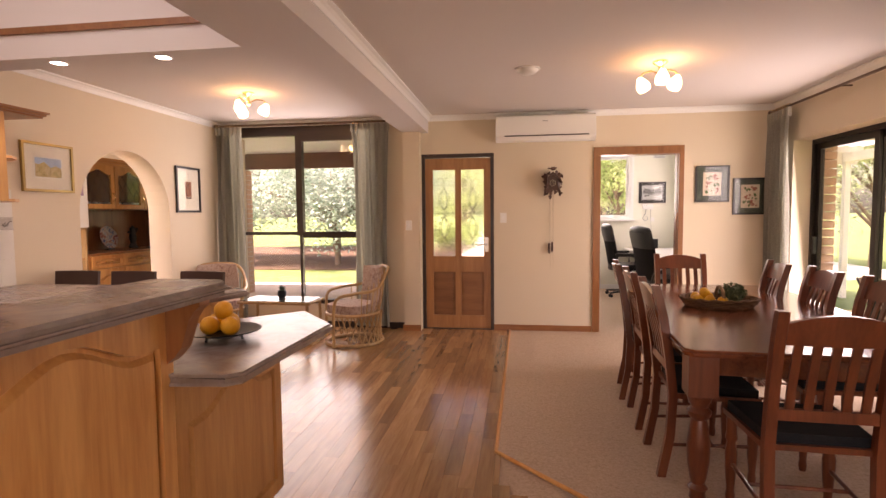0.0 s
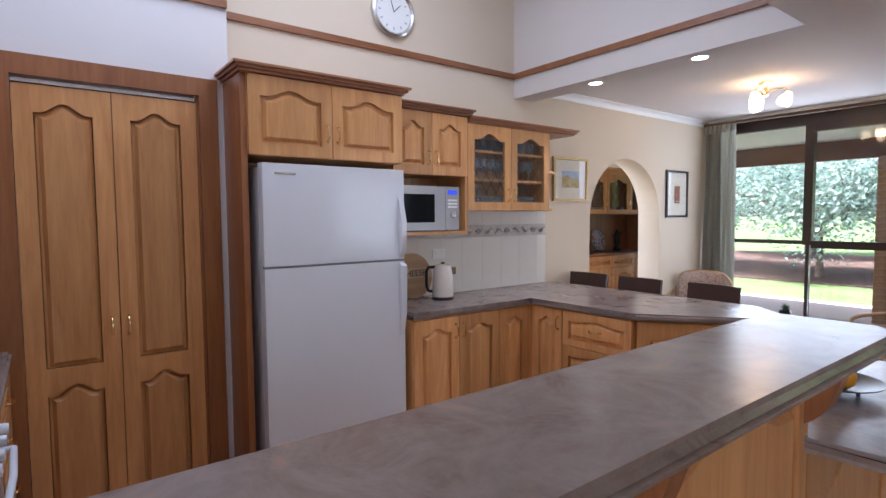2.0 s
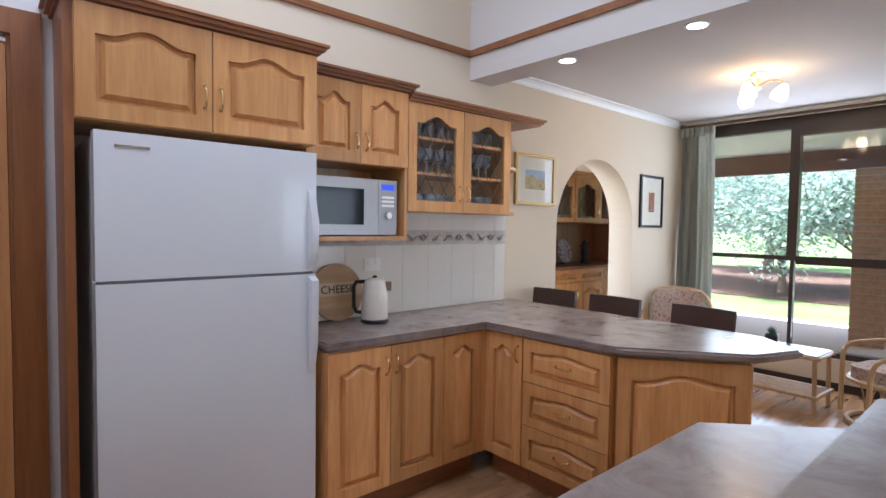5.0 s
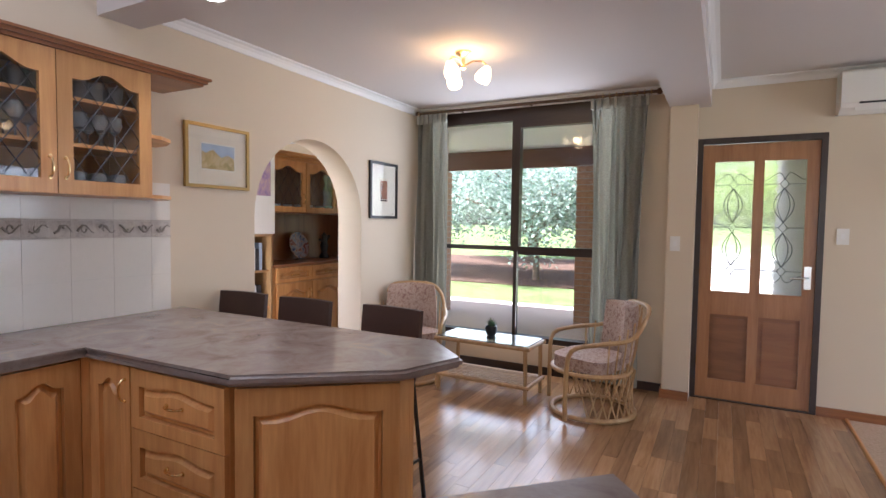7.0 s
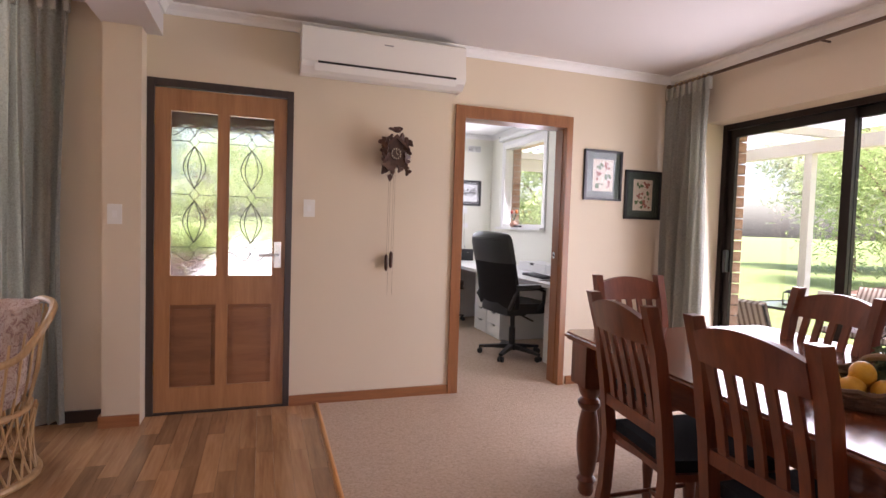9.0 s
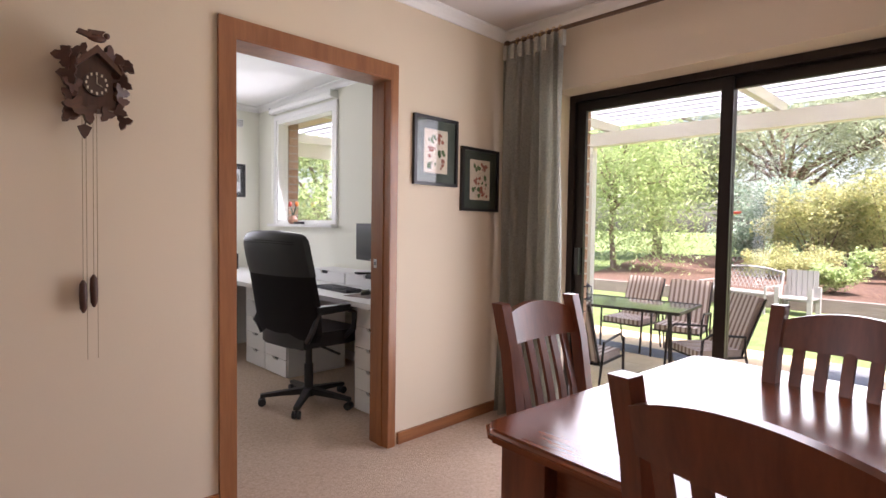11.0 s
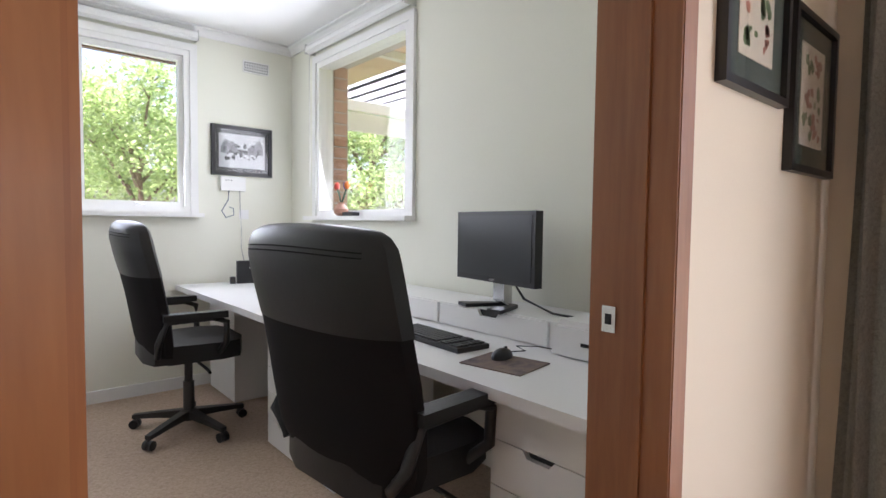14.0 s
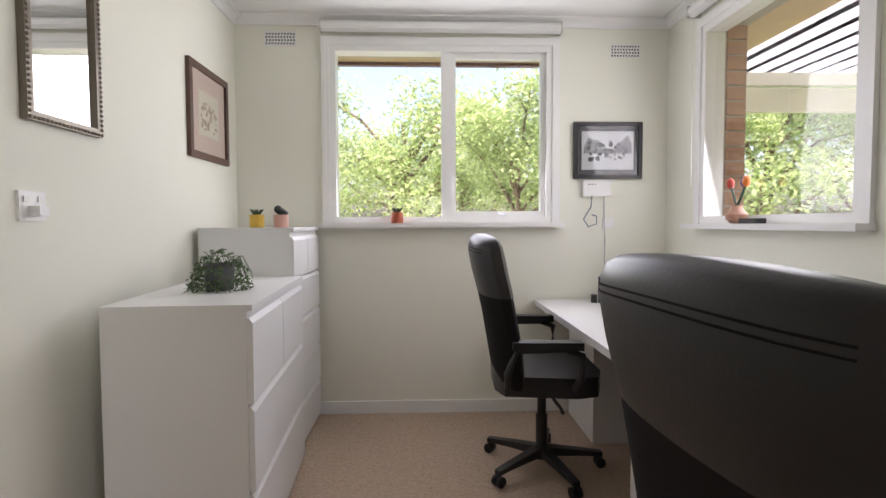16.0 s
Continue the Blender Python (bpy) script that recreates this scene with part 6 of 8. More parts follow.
    part("seat_cushion", bm, M_FLORAL, c, "floral seat cushion", True, 0.022)
    bm = B()
    n = 10
    rows = []
    for j in range(9):
        z = 0.42 + 0.40 * j / 8
        row = []
        for i in range(n + 1):
            s = -1 + 2 * i / n
            w = 0.235 * (1 - 0.12 * (j / 8) ** 3)
            puff = 0.035 * (1 - s ** 4) * (1 - (2 * j / 8 - 1) ** 4)
            row.append((w * s, 0.255 - 0.10 * s * s + 0.05 * j / 8 * 0.6, z, puff))
        rows.append(row)
    f = [[bm.verts.new((x, y - 0.035 - p, z - 0.01 * abs(x) * 4 * (k == 8))) for x, y, z, p in r] for k, r in enumerate(rows)]
    g = [[bm.verts.new((x, y + 0.02 + p * 0.4, z - 0.01 * abs(x) * 4 * (k == 8))) for x, y, z, p in r] for k, r in enumerate(rows)]
    for q in (f, g):
        for a, b in zip(q, q[1:]):
            for i in range(n):
                bm.faces.new((a[i], a[i + 1], b[i + 1], b[i]))
    for j in range(8):
        bm.faces.new((f[j][0], f[j + 1][0], g[j + 1][0], g[j][0]))
        bm.faces.new((f[j][n], f[j + 1][n], g[j + 1][n], g[j][n]))
    for i in range(n):
        bm.faces.new((f[0][i], f[0][i + 1], g[0][i + 1], g[0][i]))
        bm.faces.new((f[8][i], f[8][i + 1], g[8][i + 1], g[8][i]))
    part("back_cushion", bm, M_FLORAL, c, "floral back cushion", True)
    return c
a = cane_chair()
a.matrix_basis = pose(-1.83, 5.56, 0, 0, 0, -62)
copy_thing(a, pose(-3.47, 5.60, 0, 0, 0, 25))
c = thing("coffee_table", "low cane coffee table with a glass top and slatted shelf", "table", pose(-2.69, 5.60, 0, 0, 0, -2))
bm = B()
for x in (-0.38, 0.38):
    for y in (-0.17, 0.17):
        part("leg", tube(B(), [(x * 1.02, y, 0), (x, y, 0.44)], 0.017, 8), M_CANE, c, "", True)
for z in (0.43, 0.13):
    for s in (-1, 1):
        part("rail", tube(B(), [(-0.42, 0.18 * s, z), (0.42, 0.18 * s, z)], 0.016, 8), M_CANE, c, "", True)
        part("rail", tube(B(), [(0.40 * s, -0.18, z), (0.40 * s, 0.18, z)], 0.016, 8), M_CANE, c, "", True)
for i in range(9):
    part("slat", tube(B(), [(-0.39, -0.15 + 0.0375 * i, 0.14), (0.39, -0.15 + 0.0375 * i, 0.14)], 0.008, 6), M_CANE, c)
M_TGLASS = plain("green_table_glass", (0.5, 0.58, 0.55), 0.03)
M_TGLASS.node_tree.nodes["Principled BSDF"].inputs["Transmission Weight"].default_value = 0.8
part("tabletop", box(B(), -0.40, 0.40, -0.18, 0.18, 0.446, 0.454), M_TGLASS, c, "clear glass top", False, 0.002)
c = thing("potted_plant", "small succulent in a dark metal pot on the table", "plant", pose(-2.66, 5.56, 0.454))
part("pot", lathe(B(), [(0.035, 0), (0.04, 0.005), (0.03, 0.02), (0.045, 0.04), (0.05, 0.075), (0.045, 0.10), (0.04, 0.10), (0.04, 0.08)], 20), plain("gunmetal_pot", (0.03, 0.035, 0.04), 0.3, 0.5), c, "", True)
M_SUCC = speckle("succulent_green", [(0.03, 0.07, 0.04), (0.08, 0.15, 0.07)], 20, 0.6)
bm = B()
for i in range(16):
    a2 = 2.4 * i
    r = 0.05 * (1 - i / 22)
    tube(bm, [(0, 0, 0.09), (r * 0.7 * math.cos(a2), r * 0.7 * math.sin(a2), 0.115 + 0.002 * i), (r * math.cos(a2), r * math.sin(a2), 0.125 + 0.003 * i)], 0.007, 5, 0.001)
part("leaves", bm, M_SUCC, c)

# dresser seen through the arch
H = pose(-4.52, 5.0, 0, 0, 0, 90)
c = thing("china_hutch", "honey timber hutch with glass doors and a dark niche", "hutch", H)
part("base", box(B(), 0, 1.43, 0, 0.42, 0.06, 0.97), M_OAK, c)
part("plinth", box(B(), 0.02, 1.41, 0.02, 0.40, 0, 0.06), M_TRIMX, c)
part("ledge", box(B(), -0.02, 1.45, -0.04, 0.42, 0.97, 0.995), M_TRIMX, c, "", False, 0.006)
for i in range(3):
    x = 0.02 + 0.465 * i
    raised_door(c, x, x + 0.46, 0.83, 0.965, 0.02, hx=x + 0.23, hz=0.89, hv=False, stile=0.04, name="drawer")
    raised_door(c, x, x + 0.46, 0.08, 0.82, 0.04, hx=x + 0.42, hz=0.7)
bm = B()
box(bm, 0, 0.03, 0.08, 0.42, 0.995, 1.95)
box(bm, 1.40, 1.43, 0.08, 0.42, 0.995, 1.95)
box(bm, 0.03, 1.40, 0.40, 0.42, 0.995, 1.95)
box(bm, 0.03, 1.40, 0.08, 0.40, 1.46, 1.48)
box(bm, 0.03, 1.40, 0.08, 0.40, 1.93, 1.95)
part("niche", bm, M_TRIM, c, "darker timber back and sides")
for i in range(3):
    x = 0.02 + 0.465 * i
    raised_door(c, x, x + 0.46, 1.47, 1.95, 0.05, True, hx=x + 0.43, hz=1.6, y=0.08, stile=0.05)
bm = B()
for k, o in enumerate((0.0, 0.02, 0.04)):
    box(bm, -o, 1.43 + o, 0.06 - o, 0.42, 1.95 + 0.025 * k, 1.975 + 0.025 * k)
part("crown", bm, M_OAKX, c, "", False, 0.004)
for i in range(2):
    part("column", lathe(B(), [(0.02, 0), (0.024, 0.05), (0.016, 0.1), (0.022, 0.24), (0.016, 0.38), (0.024, 0.43), (0.02, 0.475)], 12, (0.03 + 1.37 * i, 0.06, 0.995)), M_TRIM, c, "", True)
M_CHINA = speckle("blue_red_glaze", [(0.03, 0.045, 0.13), (0.10, 0.13, 0.30), (0.45, 0.42, 0.42), (0.30, 0.07, 0.05), (0.05, 0.08, 0.22)], 18, 0.15)
c = thing("decorative_plate", "blue and red patterned plate on a stand", "plate", H @ pose(0.66, 0.30, 0.996) @ pose(0, 0, 0, -14))
part("plate", lathe(B(), [(0.0, 0.0), (0.08, 0.0), (0.135, 0.02), (0.137, 0.024), (0.08, 0.006), (0.0, 0.006)], 32), M_CHINA, c, "", True).matrix_basis = pose(0, 0, 0.145, 90)
part("stand", box(B(), -0.05, 0.05, -0.02, 0.05, 0.0, 0.012), M_DARKWOODX, c)
c = thing("figurine", "dark carved ornament standing in the hutch", "ornament", H @ pose(0.98, 0.26, 0.996))
bm = lathe(B(), [(0.05, 0), (0.055, 0.02), (0.03, 0.06), (0.045, 0.13), (0.03, 0.2), (0.035, 0.24), (0.0, 0.28)], 12)
tube(bm, [(-0.07, 0, 0.2), (0.02, 0, 0.16), (0.08, 0, 0.24)], 0.016, 6)
part("body", bm, M_BLACK, c, "", True)
for i in range(7):
    c = thing("teacup", "white china cup behind the hutch glass", "cup", H @ pose(0.14 + 0.15 * i, 0.26, 1.48), "china in the hutch")
    part("cup", lathe(B(), [(0.02, 0), (0.04, 0.02), (0.045, 0.07), (0.041, 0.07), (0.0, 0.015)], 14), M_WHITE, c, "", True)

# shelf unit and white cupboard beside the hutch
c = thing("bookcase", "narrow pale timber shelf unit filled with boxes", "bookcase", pose(-4.50, 4.40, 0, 0, 0, 90))
open_case(c, 0.0, 0.57, 0.30, 0.0, 1.27, (0.30, 0.62, 0.94), M_CANE)
rng = random.Random(8)
M_FILE = [plain("pale_blue_card", (0.42, 0.52, 0.68), 0.6), plain("white_card", (0.75, 0.76, 0.78), 0.6), plain("dark_card", (0.03, 0.03, 0.04), 0.6)]
for z in (0.019, 0.317, 0.637, 0.957):
    x = 0.03
    while x < 0.49:
        w, h = rng.uniform(0.025, 0.055), rng.uniform(0.18, 0.25)
        f = tagged(part("file_box", box(B(), 0, w, 0, 0.2, 0, h), rng.choice(M_FILE), None, "", False, 0.002), "thin card file standing on the shelf", "file", "files on the shelf unit")
        f.matrix_basis = pose(-4.50, 4.40, 0, 0, 0, 90) @ pose(x, 0.05, z)
        x += w + 0.003
c = thing("white_cupboard", "white cupboard standing on the shelf unit", "cupboard", pose(-4.50, 4.40, 1.272, 0, 0, 90))
part("body", box(B(), 0, 0.585, 0, 0.31, 0, 1.22), M_WHITE, c, "", False, 0.003)
part("door", box(B(), 0.003, 0.582, -0.018, -0.001, 0.003, 1.217), M_WHITE, c, "", False, 0.003)
c = thing("wall_print", "small violet print stuck on the cupboard", "print", pose(-4.481, 4.80, 1.76, 0, 0, 90))
part("sheet", box(B(), -0.13, 0.13, -0.003, 0, -0.16, 0.16), speckle("violet_print", [(0.10, 0.08, 0.25), (0.35, 0.25, 0.45), (0.55, 0.40, 0.42), (0.2, 0.25, 0.5)], 9, 0.6), c)

# ---- office ----
def white_window(name, label, m, w, h, mull, sash, blind=True):
    """A white timber window; x along the wall, y outward, z from the sill."""
    c = thing(name, label, "window", m, "", "structure")
    bm = B()
    for p in ((0, w, 0, 0.04), (0, w, h - 0.04, h), (0, 0.038, 0.04, h - 0.04), (w - 0.038, w, 0.04, h - 0.04)):
        box(bm, p[0], p[1], -0.012, 0.10, p[2], p[3])
    part("window_frame", bm, M_WHITE, c, "", False, 0.005)
    edges = [0.038] + ([mull] if mull else []) + [w - 0.038]
    if mull:
        part("mullion", box(B(), mull - 0.032, mull + 0.032, 0.0, 0.09, 0.04, h - 0.04), M_WHITE, c, "", False, 0.004)
    for i in range(len(edges) - 1):
        a = edges[i] + (0.032 if i else 0)
        b = edges[i + 1] - (0.032 if i + 1 < len(edges) - 1 else 0)
        if i in sash:
            bm = B()
            for p in ((a, b, 0.04, 0.075), (a, b, h - 0.075, h - 0.04), (a, a + 0.03, 0.075, h - 0.075), (b - 0.03, b, 0.075, h - 0.075)):
                box(bm, p[0], p[1], 0.02, 0.07, p[2], p[3])
            part("sash", bm, M_WHITE, c, "", False, 0.004)
            bm = tube(B(), [((a + b) / 2, 0.01, 0.06), ((a + b) / 2, -0.015, 0.055), ((a + b) / 2 + 0.05, -0.02, 0.05)], 0.006, 8)
            part("catch", bm, M_CHROME, c, "", True)
        part("pane", box(B(), a, b, 0.045, 0.049, 0.04, h - 0.04), M_GLASS, c).visible_shadow = False
    part("window_sill", box(B(), -0.07, w + 0.07, -0.09, -0.0125, -0.03, -0.002), M_WHITE, c, "", False, 0.006)
    bm = B()
    for p in ((-0.05, 0, -0.002, h + 0.05), (w, w + 0.05, -0.002, h + 0.05), (0, w, h, h + 0.05)):
        box(bm, p[0], p[1], -0.022, -0.001, p[2], p[3])
    part("architrave", bm, M_WHITE, c, "", False, 0.004)
    b = thing("roller_blind", "white roller blind rolled up above the window", "blind", m @ pose(0, 0, h + 0.10))
    part("roll", tube(B(), [(-0.04, -0.05, 0), (w + 0.04, -0.05, 0)], 0.034, 18), M_WHITE, b, "", True)
    for x in (-0.045, w + 0.041):
        part("bracket", box(B(), x, x + 0.004, -0.085, 0.0, -0.035, 0.035), M_CHROME, b)
    part("hem_bar", tube(B(), [(-0.03, -0.086, -0.02), (w + 0.03, -0.086, -0.02)], 0.006, 8), M_WHITE, b, "", True)
    part("cord", tube(B(), [(-0.02, -0.06, -0.03), (-0.02, -0.055, -1.0)], 0.002, 5), M_WHITE, b)
    return c
white_window("window_office_end", "wide white timber window with two panes", pose(U0, OY1, UZ0), U1 - U0, 1.14, 0.75, (1,))
white_window("window_office_side", "white timber window towards the pergola", pose(R, V1, VZ0, 0, 0, -90), V1 - V0, 1.12, None, ())
for x, z in ((0.163, 2.435), (2.39, 2.375)):
    c = thing("air_vent", "white perforated plaster wall vent", "vent", pose(x, OY1, z))
    part("plate", box(B(), -0.1, 0.1, -0.006, 0, -0.045, 0.045), M_WHITE, c, "", False, 0.002)
    # no real holes: their shade is dark-coloured blocks on the plate
    bm = B()
    for i in range(10):
        for j in range(4):
            box(bm, -0.092 + 0.019 * i + 0.004 * (j % 2), -0.083 + 0.019 * i + 0.004 * (j % 2), -0.0085, -0.0055, -0.036 + 0.02 * j, -0.026 + 0.02 * j)
    part("hole", bm, plain("vent_shadow", (0.06, 0.06, 0.055), 0.9), c)
rng = random.Random(11)
P_GREY = [plain("print_grey_%d" % i, (v, v, v * 1.02), 0.7) for i, v in enumerate((0.05, 0.22, 0.45))]
art = []
pts = [(-0.16 + 0.32 * i / 10, 0.02 + 0.05 * math.sin(i * 0.9) + 0.03 * (i % 2)) for i in range(11)]
art.append(("hills", prism(B(), [(-0.16, -0.02)] + [(0.16, -0.02)] + pts[::-1], -0.0115, -0.0105, "y"), P_GREY[1]))
art.append(("bridge", bars(-0.13, 0.13, -0.06, 0.05, -0.012, 0, rng, 40), P_GREY[0]))
picture(pose(2.28, OY1, 1.73), 0.455, 0.37, M_BLKFR, 0.026, P_GREY[0], art, "black framed black and white photograph of a bridge", (0.345, 0.25), plain("photo_paper", (0.52, 0.53, 0.54), 0.5))
c = thing("phone_base", "white wall-mounted phone box with hanging cables", "phone box", pose(2.205, OY1, 1.43))
part("box", box(B(), -0.09, 0.09, -0.035, 0, 0.0, 0.105), M_WHITE, c, "", False, 0.006)
for i in range(3):
    part("light", box(B(), -0.06 + 0.02 * i, -0.05 + 0.02 * i, -0.0365, -0.034, 0.075, 0.08), M_BLACK, c)
part("cable", tube(B(), [(-0.03, -0.02, 0.0), (-0.04, -0.03, -0.07), (-0.09, -0.04, -0.15), (-0.06, -0.04, -0.2), (0.0, -0.03, -0.18), (0.0, -0.025, -0.13), (-0.03, -0.02, -0.12)], 0.004, 6), plain("blue_grey_cable", (0.12, 0.17, 0.22), 0.5), c, "", True)
part("cable", tube(B(), [(0.05, -0.02, 0.0), (0.05, -0.025, -0.12), (0.06, -0.02, -0.3), (0.055, -0.025, -0.42), (0.08, -0.03, -0.55)], 0.003, 6), plain("grey_cable", (0.3, 0.3, 0.3), 0.5), c, "", True)
c = thing("wall_socket", "white wall socket below the phone box", "socket", pose(2.29, OY1, 1.22))
part("plate", box(B(), -0.035, 0.035, -0.008, 0, 0, 0.07), M_WHITE, c, "", False, 0.003)

# desk on drawer units
M_LAMW = plain("white_melamine", (0.80, 0.80, 0.79), 0.35, grain=0.015, strength=0.02)
for x0, y0, y1 in ((1.86, 6.56, 8.24), (1.80, 8.243, 9.90)):
    d = thing("desk", "long white melamine desktop along the office wall", "desk", pose(x0, y0, 0.0), "white desks")
    part("desktop", box(B(), 0, R - x0 - 0.002, 0, y1 - y0, 0.715, 0.75), M_LAMW, d, "", False, 0.003)
def drawer_stack(y, n, label, x=1.935, w=0.36, h=0.712):
    c = thing("drawer_stack", label, "drawers", pose(x, y + w, 0.004, 0, 0, -90), "white drawer stacks")
    part("body", box(B(), 0, w, 0.02, 0.56, 0.0, h - 0.002), M_LAMW, c)
    hh = (h - 0.01) / n
    for i in range(n):
        z = 0.005 + hh * i
        bm = B()
        cut = 0.055
        prism(bm, [(0.003, z + 0.002), (w - 0.003, z + 0.002), (w - 0.003, z + hh - 0.002), (w / 2 + cut, z + hh - 0.002), (w / 2 + cut * 0.7, z + hh - 0.022), (w / 2 - cut * 0.7, z + hh - 0.022), (w / 2 - cut, z + hh - 0.002), (0.003, z + hh - 0.002)], 0.0, 0.018, "y")
        part("drawer", bm, M_LAMW, c)
        # black sheet behind the cut-out, for the shade inside it
        part("finger_gap_shade", box(B(), w / 2 - cut, w / 2 + cut, 0.0185, 0.0198, z + hh - 0.025, z + hh), M_BLACK, c, "black sheet for the shade in the finger gap")
    return c
drawer_stack(8.25, 5, "white five-drawer unit under the desk")
drawer_stack(7.88, 5, "white five-drawer unit under the desk")
drawer_stack(6.58, 5, "white five-drawer unit under the desk")
c = thing("desk_cabinet", "plain white cabinet under the far end of the desk", "cabinet", pose(2.02, 9.36, 0.004))
part("body", box(B(), 0, 0.6, 0, 0.50, 0, 0.71), M_LAMW, c, "", False, 0.002)
# riser with two drawers
c = thing("desk_riser", "white desktop riser with two shallow drawers", "riser", pose(2.36, 8.33, 0.75, 0, 0, -90))
part("body", box(B(), 0, 1.30, 0.016, 0.30, 0, 0.10), M_LAMW, c, "", False, 0.002)
for i in range(2):
    a, b = 0.02 + 0.63 * i, 0.63 + 0.63 * i
    m2 = (a + b) / 2
    part("drawer", prism(B(), [(a, 0.004), (b, 0.004), (b, 0.096), (m2 + 0.06, 0.096), (m2 + 0.045, 0.072), (m2 - 0.045, 0.072), (m2 - 0.06, 0.096), (a, 0.096)], 0, 0.014, "y"), M_LAMW, c)
    # the cut-out's shade again as a black sheet
    part("finger_gap_shade", box(B(), m2 - 0.06, m2 + 0.06, 0.0145, 0.0155, 0.07, 0.098), M_BLACK, c, "black sheet for the shade in the finger gap")
# monitor
c = thing("monitor", "black flat-panel computer monitor on a silver stand", "monitor", pose(2.47, 7.405, 0.85, 0, 0, -99) @ Matrix.Diagonal((1.07, 1, 1, 1)))
part("casing", box(B(), -0.25, 0.25, -0.05, -0.012, 0.11, 0.41), M_BLACK, c, "", False, 0.006)
part("screen", box(B(), -0.232, 0.232, -0.0525, -0.0495, 0.133, 0.393), plain("dark_screen", (0.022, 0.024, 0.026), 0.3), c, "dark switched-off screen")
part("neck", prism(B(), [(-0.015, 0.03), (0.03, 0.01), (0.03, 0.2), (-0.012, 0.2)], -0.035, 0.035, "x"), M_CHROME, c, "silver stand neck", False, 0.005)
for s in (-1, 1):
    bm = prism(B(), [(0.02 * s, 0.05), (0.05 * s, 0.05), (0.14 * s, -0.12), (0.07 * s, -0.13)], 0.0, 0.015)
    part("foot", bm, M_BLACK, c, "", False, 0.004)
part("badge", box(B(), -0.018, 0.018, -0.0515, -0.0495, 0.117, 0.126), M_CHROME, c)
part("cable", tube(B(), [(0.02, -0.0, 0.17), (0.12, 0.02, 0.05), (0.25, 0.05, 0.008), (0.42, 0.09, 0.006)], 0.005, 6), M_BLACK, c, "", True)
# keyboard, mouse, mat, printer, router
c = thing("keyboard", "black computer keyboard on the white desk", "keyboard", pose(2.13, 7.43, 0.75, 0, 0, -93))
part("base", box(B(), -0.225, 0.225, -0.075, 0.075, 0.0, 0.018), M_BLACK, c, "", False, 0.005)
key = None
M_KEY = plain("charcoal_key", (0.02, 0.02, 0.022), 0.5)
for j in range(6):
    for i in range(21):
        if (i in (15, 18)) or (j == 0 and 4 < i < 10):
            continue
        m = pose(-0.207 + 0.0205 * i, -0.058 + 0.0225 * j, 0.0185)
        if key is None:
            key = part("key", box(B(), -0.0085, 0.0085, -0.0085, 0.0085, 0, 0.006), M_KEY, c, "", False, 0.0015)
            key.matrix_basis = m
        else:
            share("key", key, m, c)
part("space_bar", box(B(), -0.115, -0.005, -0.066, -0.05, 0.0185, 0.024), M_KEY, c)
c = thing("mouse_mat", "dark mottled mouse mat on the desk", "mouse mat", pose(2.08, 7.02, 0.75, 0, 0, -80))
part("mat", box(B(), -0.115, 0.115, -0.095, 0.095, 0, 0.004), speckle("mat_print", [(0.03, 0.025, 0.03), (0.14, 0.10, 0.10), (0.22, 0.16, 0.12), (0.06, 0.04, 0.06)], 12, 0.7), c, "", False, 0.001)
c = thing("computer_mouse", "small black computer mouse on its mat", "mouse", pose(2.12, 7.07, 0.754, 0, 0, -75))
bm = B()
ball(bm, (0, 0, 0.004), 0.032, 14, 0.95, 1.7, 0.9)
bmesh.ops.bisect_plane(bm, geom=bm.verts[:] + bm.edges[:] + bm.faces[:], plane_co=(0, 0, 0.0), plane_no=(0, 0, -1), clear_outer=True)
part("body", bm, M_BLACK, c, "", True)
part("wheel", tube(B(), [(-0.003, 0.028, 0.028), (0.003, 0.028, 0.028)], 0.006, 10), M_KEY, c)
part("cable", tube(B(), [(0, 0.05, 0.01), (0.03, 0.12, 0.004), (-0.03, 0.17, 0.004), (0.04, 0.21, 0.004), (0.12, 0.2, 0.004)], 0.0022, 5), M_KEY, c, "", True)
c = thing("printer", "low white printer on the desk, a black strip as its slot's shade", "printer", pose(2.30, 7.00, 0.75, 0, 0, -90))
part("body", box(B(), 0, 0.40, 0.0, 0.33, 0.006, 0.105), M_LAMW, c, "", False, 0.012)
part("lid", box(B(), 0.01, 0.39, 0.03, 0.32, 0.1055, 0.125), M_LAMW, c, "", False, 0.008)
part("panel", box(B(), 0.13, 0.23, 0.05, 0.12, 0.1255, 0.128), plain("grey_panel", (0.22, 0.23, 0.23), 0.4), c)
# black strip on the front in place of the paper outlet's shade
part("slot", box(B(), 0.12, 0.28, -0.003, 0.002, 0.05, 0.062), M_BLACK, c)
c = thing("router", "upright black router box on the desk", "router", pose(2.26, 9.74, 0.75, 0, 0, -10))
part("body", box(B(), -0.085, 0.085, -0.02, 0.02, 0, 0.165), M_BLACK, c, "", False, 0.005)
part("adapter", box(B(), -0.13, -0.095, -0.02, 0.02, 0, 0.05), M_BLACK, c, "", False, 0.004)
part("light", box(B(), 0.0, 0.006, -0.0215, -0.0195, 0.11, 0.118), M_WHITE, c)

